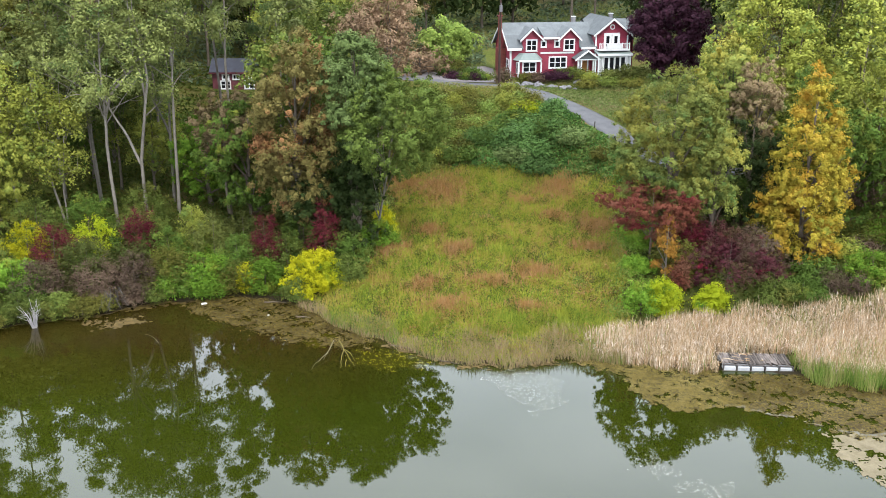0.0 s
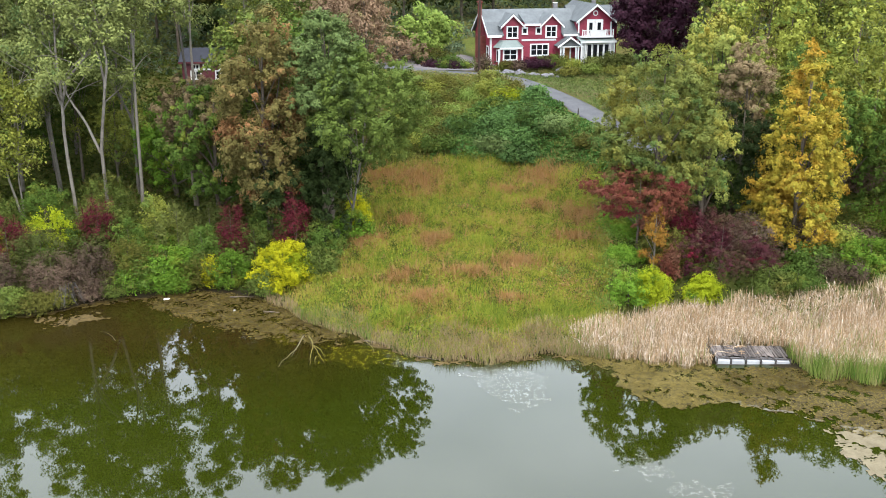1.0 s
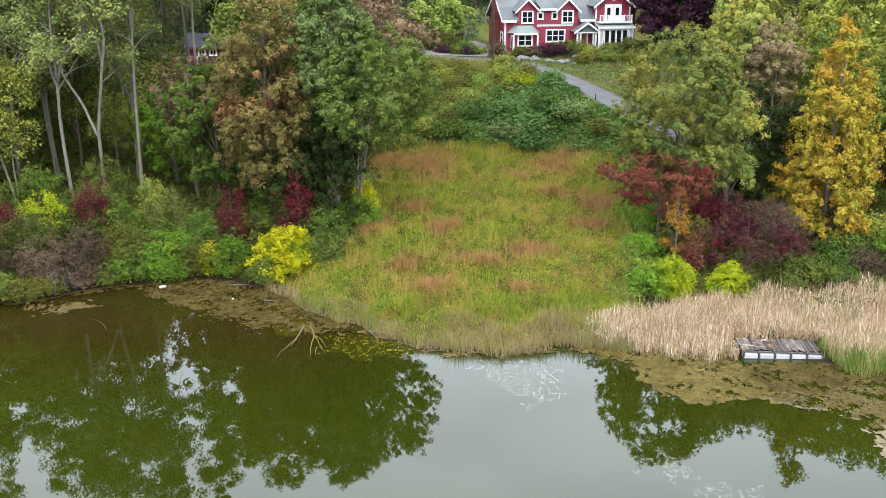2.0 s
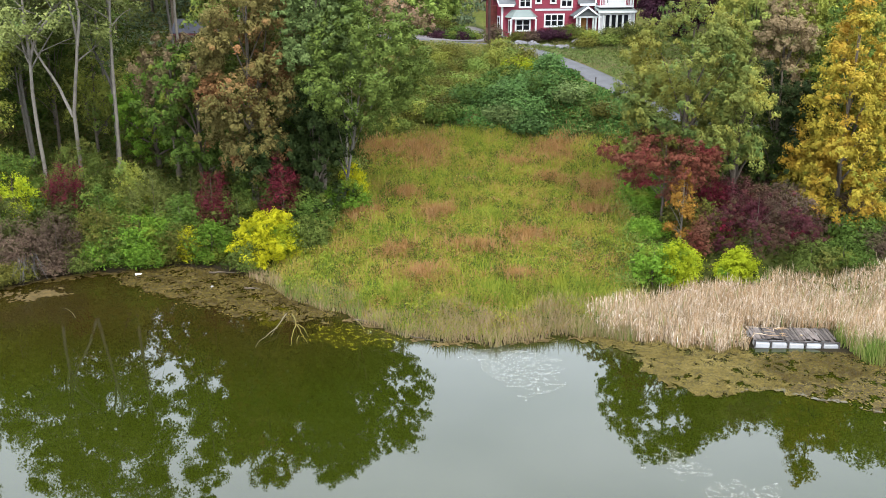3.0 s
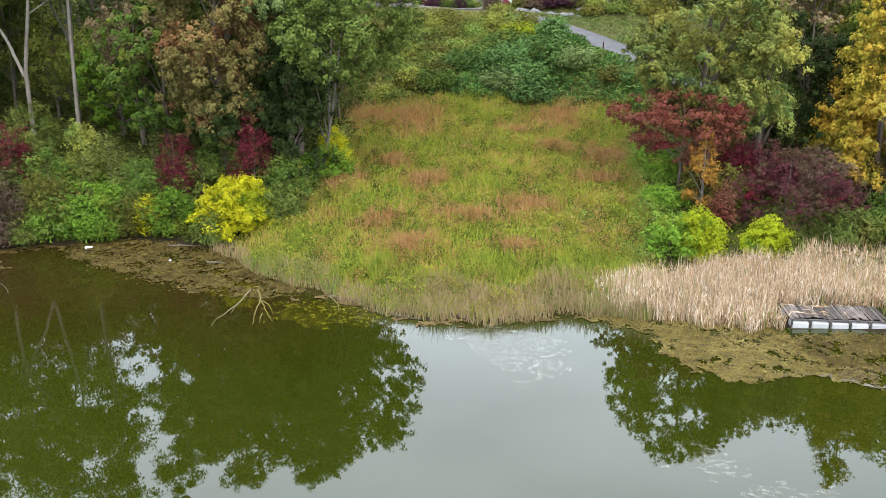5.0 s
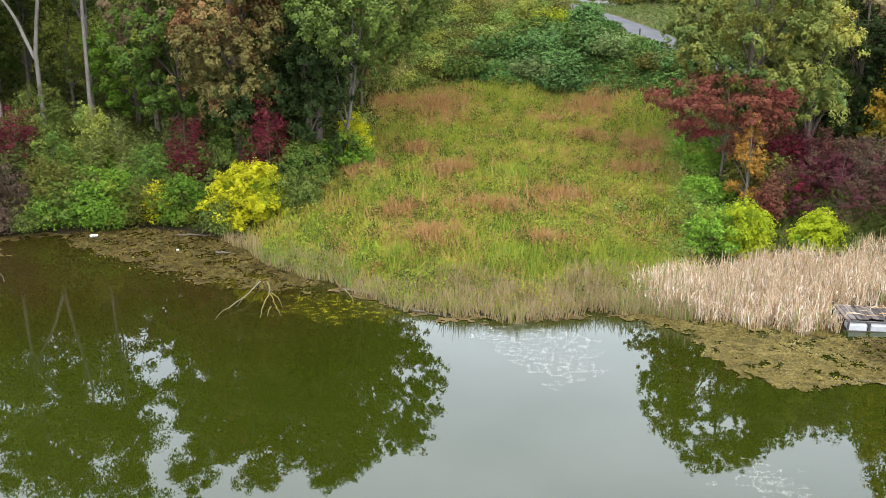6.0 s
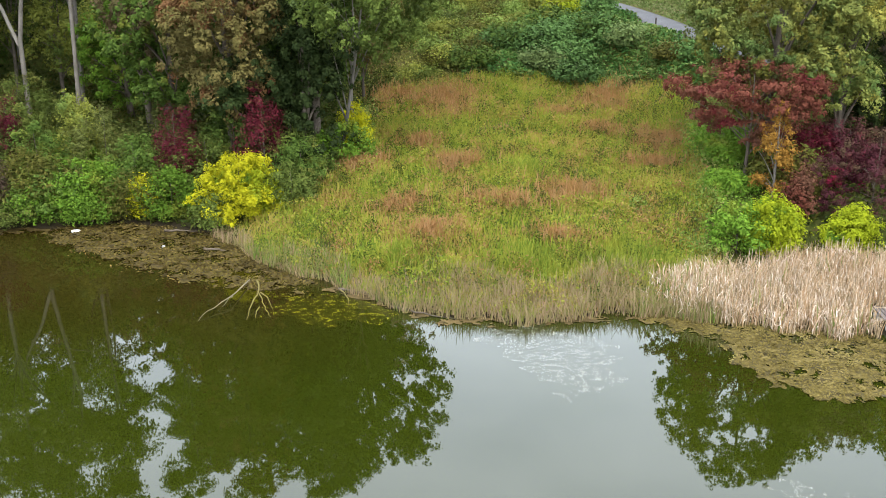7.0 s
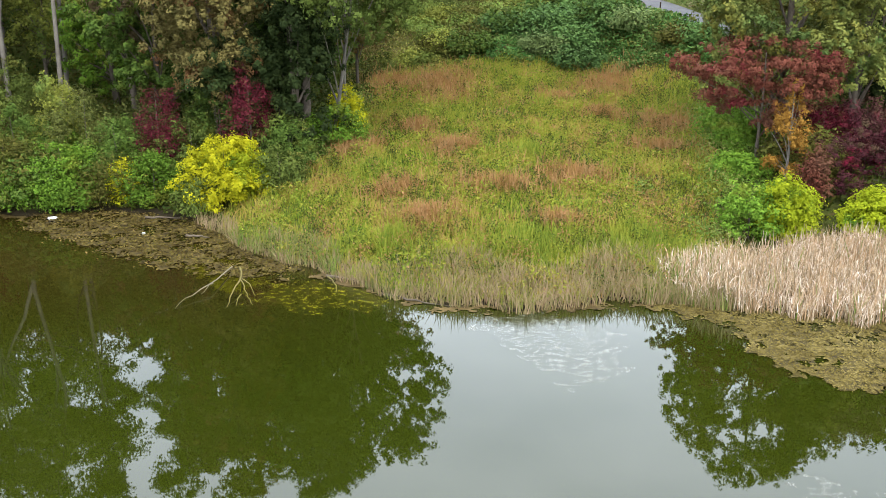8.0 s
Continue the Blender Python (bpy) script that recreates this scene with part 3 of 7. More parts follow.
# tall pale-stemmed trees over the bank
def pale_tree(seed, x, y, stems, top, radius, leaf, leaves, label, foot, limbs=11, bark=None):
    """A tree whose bare pale stems and branches show through a thin crown. stems: lists of (dx, height) from the ground up, the thickest first."""
    rng = np.random.default_rng(seed)
    z = ground_z(x, y)
    root = new("tree")
    root.location = (x, y, z)
    tall = top - z
    spots = []
    for k, st in enumerate(stems):
        st = np.array(st, float)
        if st[-1, 1] > 14 and st[-1, 1] < tall * 0.8:
            st = np.concatenate([st, [[st[-1, 0] + rng.uniform(-0.8, 0.8), tall * 0.92]]])
        q = np.linspace(0, 1, 14)
        dx, h = (np.interp(q, np.linspace(0, 1, len(st)), st[:, i]) for i in range(2))
        r0 = (0.2 if st[-1, 1] > 14 else 0.12) * (1.0 if k == 0 else 0.72) * (0.7 if tall < 18 else 1.0)
        rad = r0 * (1.0 - 0.86 * q)
        line = np.stack([dx + 0.07 * np.sin(q * 11 + seed), 0.35 * np.sin(q * 4 + seed + k) * q, h - 0.4 * (q == 0) * (st[0, 1] == 0)], 1)
        tb = Tubes()
        tb.add(line, rad, 8)
        for i in range(limbs if st[-1, 1] > 14 else 4):
            u = rng.uniform(0.36, 0.97)
            a0 = np.array([np.interp(u, q, line[:, c]) for c in range(3)])
            if a0[2] < foot - z - 2.5:
                continue
            ang, out = rng.uniform(0, 2 * np.pi), radius * rng.uniform(0.4, 1.0) * (1.15 - 0.75 * max(0.0, a0[2] / tall - 0.45) / 0.55)
            e = a0 + np.array([out * math.cos(ang), out * math.sin(ang), out * rng.uniform(0.25, 1.0)])
            e[2] = min(e[2], tall)
            mid = (a0 + e) / 2 + np.array([0, 0, 0.12 * out]) + rng.normal(0, 0.12, 3)
            w = np.linspace(0, 1, 7)[:, None]
            limb = a0 * (1 - w) ** 2 + 2 * mid * w * (1 - w) + e * w ** 2 + rng.normal(0, 0.05, (7, 3)) * w
            lr = max(0.025, float(np.interp(u, q, rad)) * 0.55)
            tb.add(limb, lr * np.linspace(1, 0.25, 7), 5)
            spots.append(e)
            for m in range(4):
                f = limb[int(rng.integers(2, 6))]
                g = f + rng.normal(0, 0.75, 3) + np.array([0, 0, 0.65])
                tb.add(np.stack([f, (f + g) / 2 + rng.normal(0, 0.08, 3), g]), lr * np.array([0.4, 0.28, 0.14]), 4)
                spots.append(g)
        tm = tb.mesh("trunk")
        tm.polygons.foreach_set("use_smooth", np.ones(len(tm.polygons), dtype=bool))
        link("trunk", tm, bark or BARK_PALE, root)
    c = np.array(spots)
    c = c[c[:, 2] > foot - z - 1]
    n = leaves * 2
    pick = rng.integers(0, len(c), n)
    d = unit(rng.normal(size=(n, 3)) + np.array([0, 0, 0.2]))
    size = np.clip(rng.lognormal(0, 0.35, len(c)), 0.5, 1.7)[pick]
    pts = c[pick] + d * (0.95 * size * np.power(rng.uniform(0, 1, n), 0.45))[:, None] * np.array([1, 1, 0.7])
    link("crown", leaf_mesh("crown", rng, pts, d + np.array([0, 0, 0.5]) + rng.normal(size=d.shape) * 0.4, 0.25, 0.7, True), F[leaf], root)
    return tagged(root, label, "tree", "pale-stemmed trees")


pale_tree(41, -32.35, 88, [[(0, 0), (0, 2.1), (-0.32, 7.8), (-0.16, 11.7), (-0.15, 15), (0.03, 17.8), (0.25, 21.5)], [(-0.25, 11), (-0.6, 12.7), (-1.5, 13.4), (-3.25, 13.2), (-4.3, 12.7)], [(-0.16, 11.2), (0.8, 13.6), (2.2, 15.2), (3.0, 15.6)]], 31.6, 4.6, "palegreen", 5600, "tall tree with a bare pale stem and thin pale green crown", 15)
pale_tree(42, -29.9, 89.5, [[(0, 0), (0, 2.8), (-0.14, 6.5), (0.3, 9.7), (0.87, 12.4), (0.68, 14.9), (0.27, 16.2), (-0.9, 18.1), (-2, 19.9)], [(0.87, 12.3), (1.23, 14.4), (0.9, 17), (0.7, 18.9), (0.2, 20.9)], [(-0.14, 6.4), (-1.24, 9.2), (-2.33, 10.8), (-2.95, 12.2), (-3.6, 15), (-3.9, 19)]], 32.6, 4.8, "palegreen", 6500, "forked pale-stemmed tree with thin yellowish green crown", 16)
pale_tree(43, -27.45, 92, [[(0, 0), (0, 2.3), (0.05, 6.9), (0.27, 11.9), (0.48, 15.5), (0.9, 18.4), (1.3, 21.6)], [(0.45, 15.4), (0.3, 18.2), (0.4, 20.6)]], 33.1, 4.2, "palegreen", 5000, "straight tall pale-stemmed tree with thin crown", 18)
pale_tree(44, -42.2, 88.5, [[(0, 0), (-0.3, 5), (-0.5, 10), (-0.6, 15)]], 18.0, 3.2, "yellowgreen", 5200, "slim pale-stemmed tree with yellow-green leaves", 7.5, 16)
pale_tree(45, -38.0, 89, [[(0, 0), (-0.7, 4), (-1.2, 8), (-1.5, 14.2)], [(0.2, 0), (0.3, 4), (0.9, 9), (1.1, 14.2)]], 16.5, 2.8, "yellowgreen", 4600, "twin-stemmed slim tree with yellow-green leaves", 7, 14)
pale_tree(46, -47.0, 92, [[(0, 0), (0.3, 8), (0.2, 16), (0.8, 24)]], 34.1, 4.8, "palegreen", 7200, "tall pale-stemmed tree with thin crown", 14, 17)
pale_tree(47, -7.5, 93.5, [[(0, 0), (0.1, 5), (0.3, 10), (0.6, 14.2)]], 18.5, 2.6, "leafgreen", 3000, "pale trunk under a green crown at the meadow's edge", 13)
pale_tree(52, -23.3, 98.5, [[(0, 0), (0.2, 8), (-0.1, 15), (0.4, 22)]], 34.6, 5.2, "palegreen", 7000, "tall thin-crowned tree on a bare stem", 20, 18)
pale_tree(53, -37.0, 96.5, [[(0, 0), (-0.3, 8), (0.2, 15), (0.1, 22)]], 33.6, 4.6, "palegreen", 7200, "tall thin-crowned tree on a bare stem", 16.5, 17)
pale_tree(54, -18.5, 100.5, [[(0, 0), (0.3, 8), (0.5, 15), (0.2, 21)]], 33.6, 5.2, "palegreen", 7000, "tall thin-crowned tree on a bare stem", 19, 18)
pale_tree(55, -53.0, 94.0, [[(0, 0), (0.3, 8), (-0.2, 15), (0.1, 22)]], 34.6, 4.8, "palegreen", 7200, "tall thin-crowned tree on a bare stem", 13.5, 17)
pale_tree(56, -43.0, 101.0, [[(0, 0), (0.3, 8), (0.4, 15), (0.1, 22)]], 35.6, 4.8, "palegreen", 7200, "tall thin-crowned tree on a bare stem", 17, 17)
pale_tree(57, -29.6, 97.5, [[(0, 0), (0.2, 7), (0.5, 13), (0.3, 19)], [(0.2, 7), (-1.2, 11), (-1.6, 16)]], 21.5, 2.6, "palegreen", 1500, "thin half-bare tree among taller stems", 13, 9, BARK_DULL)
pale_tree(58, -36.6, 95.0, [[(0, 0), (-0.3, 7), (-0.6, 12), (-0.4, 16)]], 17.5, 2.1, "palegreen", 1500, "thin half-bare tree among taller stems", 12, 9, BARK_DULL)
for seed, x, y, top in ((91, -50.0, 105.5, 35.5), (92, -39.0, 107.0, 36.5), (93, -33.5, 106.0, 35.5), (94, -26.0, 105.5, 36.0)):
    pale_tree(seed, x, y, [[(0, 0), (0.3, 8), (-0.2, 17), (0.2, 25)]], top, 4.8, "olive" if seed % 2 else "palegreen", 6400, "very tall thin-crowned tree on a bare stem", 17, 16, BARK_DULL)
tree(48, -22.4, 92.5, 16.8, 6.8, 2.5, "round", "withered", "small tree with drooping dull brown leaves", leaves=8525, clumps=60, clump=1.0, size=0.32)
tree(49, -44.0, 86, 14.5, 3.6, 4.2, "round", "yellowgreen", "yellow-green tree above the brushy bank", leaves=13175, clumps=90, clump=1.3, size=0.32)
tree(50, -25.5, 97.0, 13.0, 4.2, 3.0, "round", "brightgreen", "young bright green tree among bare stems", leaves=7750, clumps=60, clump=1.1, size=0.32)
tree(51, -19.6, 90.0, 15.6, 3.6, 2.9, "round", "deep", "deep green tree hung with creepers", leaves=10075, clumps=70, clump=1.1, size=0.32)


# ---- woodland behind: a few kinds, planted again and again ----
def kind_of_tree(seed, leaf, shape, tall, radius, foot, leaves, size, label, clumps=130, clump=1.2, bark=None):
    t = tree(seed, -60 - seed * 0.1, 160, ground_z(-60 - seed * 0.1, 160) + tall, ground_z(-60 - seed * 0.1, 160) + foot, radius, shape, leaf, label, bark=bark, clumps=clumps, leaves=leaves, size=size, clump=clump, r0=0.25, limbs=8, group="woodland trees")
    return t


MID = [
    kind_of_tree(61, "green", "tall", 22, 4.6, 5, 4531, 0.5, "tall green woodland tree"),
    kind_of_tree(62, "palegreen", "tall", 23, 4.8, 7, 4183, 0.5, "tall pale green woodland tree with a pale stem", bark=BARK_PALE),
    kind_of_tree(63, "yellowgreen", "round", 19, 5.0, 4, 4531, 0.5, "broad yellow-green tree in the wood"),
    kind_of_tree(64, "brown", "tall", 21, 4.2, 6, 3487, 0.5, "woodland tree with brown autumn leaves"),
    kind_of_tree(65, "deep", "round", 20, 4.8, 3, 4531, 0.5, "deep green tree in the wood"),
    kind_of_tree(66, "olive", "tall", 21, 4.4, 5, 4183, 0.5, "olive-green tree in the wood"),
    kind_of_tree(67, "rusty", "round", 19, 4.6, 4, 4183, 0.5, "woodland tree turning rusty"),
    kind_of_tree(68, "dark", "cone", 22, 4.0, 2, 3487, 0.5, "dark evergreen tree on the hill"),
]
BACK = [
    kind_of_tree(81, "green", "tall", 22, 4.6, 5, 2349, 0.76, "tall green woodland tree"),
    kind_of_tree(82, "palegreen", "tall", 23, 4.8, 7, 2169, 0.76, "tall pale green woodland tree with a pale stem", bark=BARK_PALE),
    kind_of_tree(83, "yellowgreen", "round", 19, 5.0, 4, 2349, 0.76, "broad yellow-green tree in the wood"),
    kind_of_tree(84, "brown", "tall", 21, 4.2, 6, 1808, 0.76, "woodland tree with brown autumn leaves"),
    kind_of_tree(85, "deep", "round", 20, 4.8, 3, 2349, 0.76, "deep green tree in the wood"),
    kind_of_tree(86, "olive", "tall", 21, 4.4, 5, 2169, 0.76, "olive-green tree in the wood"),
    kind_of_tree(87, "rusty", "round", 19, 4.6, 4, 2169, 0.76, "woodland tree turning rusty"),
    kind_of_tree(88, "dark", "cone", 22, 4.0, 2, 1808, 0.76, "dark evergreen tree on the hill"),
]
FAR = [
    kind_of_tree(69, "dark", "cone", 22, 4.2, 3, 1400, 1.25, "dark evergreen tree on the hill"),
    kind_of_tree(70, "deep", "tall", 21, 4.8, 6, 1500, 1.25, "deep green tree on the hill"),
    kind_of_tree(74, "green", "tall", 21, 4.8, 6, 1500, 1.25, "tall green tree on the hill"),
    kind_of_tree(75, "olive", "tall", 20, 4.6, 7, 1350, 1.25, "thin olive-green tree on the hill"),
    kind_of_tree(76, "brown", "tall", 20, 4.4, 7, 1200, 1.25, "brown-leaved tree on the hill"),
]
GREEN, PALE, YEL, BRN, DEEP, OLV, RST, DRK = range(8)
plant_rng = np.random.default_rng(5)


def plant(kind, x, y, scale=1.0, wide=1.0, kinds=None):
    src = (kinds or (MID if y < 128 else BACK))[kind]
    m = pose(x, y, ground_z(x, y) - 0.1, 0, 0, float(plant_rng.uniform(0, 360))) @ Matrix.Diagonal((scale * wide, scale * wide, scale, 1))
    return copy_thing(src, m)


# the wood on the left slope
for k, x, y, s, w in [
    (BRN, -52, 99, 0.8, 1), (BRN, -50, 95, 0.8, 1.1), (PALE, -57, 93, 0.85, 1), (OLV, -62, 88, 0.8, 1), (YEL, -53, 86, 0.7, 1.1), (GREEN, -66, 97, 0.9, 1),
    (DEEP, -40, 103, 0.72, 1.1), (GREEN, -36, 108, 0.75, 1.1), (OLV, -45, 106, 0.75, 1.1), (BRN, -56, 108, 0.85, 1), (GREEN, -36, 100, 0.62, 1.1), (PALE, -41, 97, 0.8, 1), (YEL, -32.5, 101, 0.6, 1.1),
    (GREEN, -20, 104, 0.5, 1.1), (DEEP, -17.5, 96, 0.7, 1), (GREEN, -15.5, 111, 0.85, 1), (OLV, -20.0, 119, 0.62, 1), (BRN, -10.5, 108, 0.85, 0.9), (GREEN, -11.5, 117, 0.75, 1), (DEEP, -29, 104, 0.4, 1.3), (OLV, -25, 108, 0.3, 1.4),
    (YEL, -14, 125, 0.85, 1), (GREEN, -19, 130, 0.95, 1), (BRN, -7.2, 113, 0.85, 1.0), (RST, -7.5, 101, 0.62, 0.9), (BRN, -8.0, 122, 0.6, 1), (DEEP, -12, 98, 0.7, 0.9), (DEEP, -37, 112, 0.62, 1.2), (OLV, -38, 117, 0.8, 1.1), 
    (BRN, -45, 122, 0.95, 1), (BRN, -53, 128, 1.0, 1), (GREEN, -41, 130, 0.95, 1), (PALE, -62, 115, 1.0, 1), (DEEP, -47, 115, 0.85, 1), (GREEN, -70, 108, 1.0, 1), (PALE, -52, 119, 0.9, 1), (DEEP, -58, 124, 1, 1),
    (GREEN, -38, 148, 0.95, 1), (OLV, -31, 149, 0.95, 1), (GREEN, -24, 147, 0.9, 1), (YEL, -25.5, 138, 0.7, 1), (GREEN, -43, 140, 0.95, 1), (DEEP, -34, 158, 1.05, 1), (PALE, -28, 152, 1, 1), (BRN, -46, 134, 1, 1),
    (BRN, -17, 142, 0.9, 1), (GREEN, -10, 142, 0.75, 1), (OLV, -4, 149, 0.7, 0.9), (GREEN, -12, 153, 0.9, 1), (DEEP, -20, 156, 1.0, 1), (PALE, -50, 145, 1.0, 1), (GREEN, -57, 138, 1, 1), (OLV, -64, 128, 1, 1),
]:
    plant(k, x, y, s, w)
for k, x, y, s, w in [(DEEP, -10.6, 91.0, 0.9, 1.0), (GREEN, -15.6, 90.6, 0.86, 1.0), (DEEP, -13.0, 94.5, 0.95, 1.1)]:
    plant(k, x, y, s, w)

# the wood on the right
for k, x, y, s, w in [
    (YEL, 34.5, 100.5, 0.95, 1), (YEL, 30.8, 100.8, 0.95, 0.9), (YEL, 35.5, 97, 0.85, 1), (YEL, 41, 94, 0.95, 1), (YEL, 46, 92, 0.9, 1), (YEL, 40, 87, 0.75, 0.9), (DEEP, 34, 89, 0.65, 0.9),
    (PALE, 48, 100, 1, 1), (GREEN, 52, 94, 1, 1), (RST, 35, 108, 0.9, 1), (GREEN, 40, 106, 0.95, 1), (PALE, 36.5, 115, 0.95, 1), (GREEN, 38, 120, 1, 1), (YEL, 45, 113, 1, 1),
    (GREEN, 46, 82, 0.85, 1), (DEEP, 42, 79, 0.6, 1), (OLV, 52, 84, 0.9, 1), (GREEN, 57, 100, 1.1, 1), (DEEP, 60, 90, 1, 1), (PALE, 54, 110, 1.1, 1),
    (GREEN, 44, 127, 1.05, 1), (PALE, 51, 122, 1.05, 1), (GREEN, 41, 133, 1, 1), (YEL, 43, 138, 1, 1), (DEEP, 50, 135, 1.1, 1), (GREEN, 62, 118, 1.1, 1), (OLV, 60, 130, 1.1, 1),
]:
    plant(k, x, y, s, w)

# the hill behind the house
hill = np.random.default_rng(8)
for i in range(66):
    x = -95 + (i % 25) * 7.6 + hill.uniform(-2.5, 2.5)
    y = 158 + 8 * (abs(x - 10) < 30) + (i // 25) * 17 + hill.uniform(-5, 5)
    plant([0, 1, 2, 0, 3, 0, 4, 1][int(hill.integers(0, 8))], x, y, hill.uniform(0.85, 1.2), kinds=FAR)
for t in MID + BACK + FAR:
    t.location = (t.location.x - 15, 150 + (t.location.x + 60) * 6, 0)
    t.location.z = ground_z(t.location.x, t.location.y)

tree(71, 29.9, 132.5, 24.0, 12.9, 4.6, "round", "copper", "large copper beech with dark purple leaves beside the house", leaves=13000, clumps=120, clump=1.5, size=0.5, r0=0.4)
tree(72, -0.6, 140.0, 20.4, 12.8, 3.0, "dome", "leafgreen", "layered fresh green tree by the drive", leaves=5200, clumps=70, clump=1.0, size=0.5)
tree(73, -4.5, 134.5, 15.6, 12.2, 3.6, "mound", "brown", "rusty brown leafed small tree by the drive", leaves=3000, clumps=40, size=0.45)


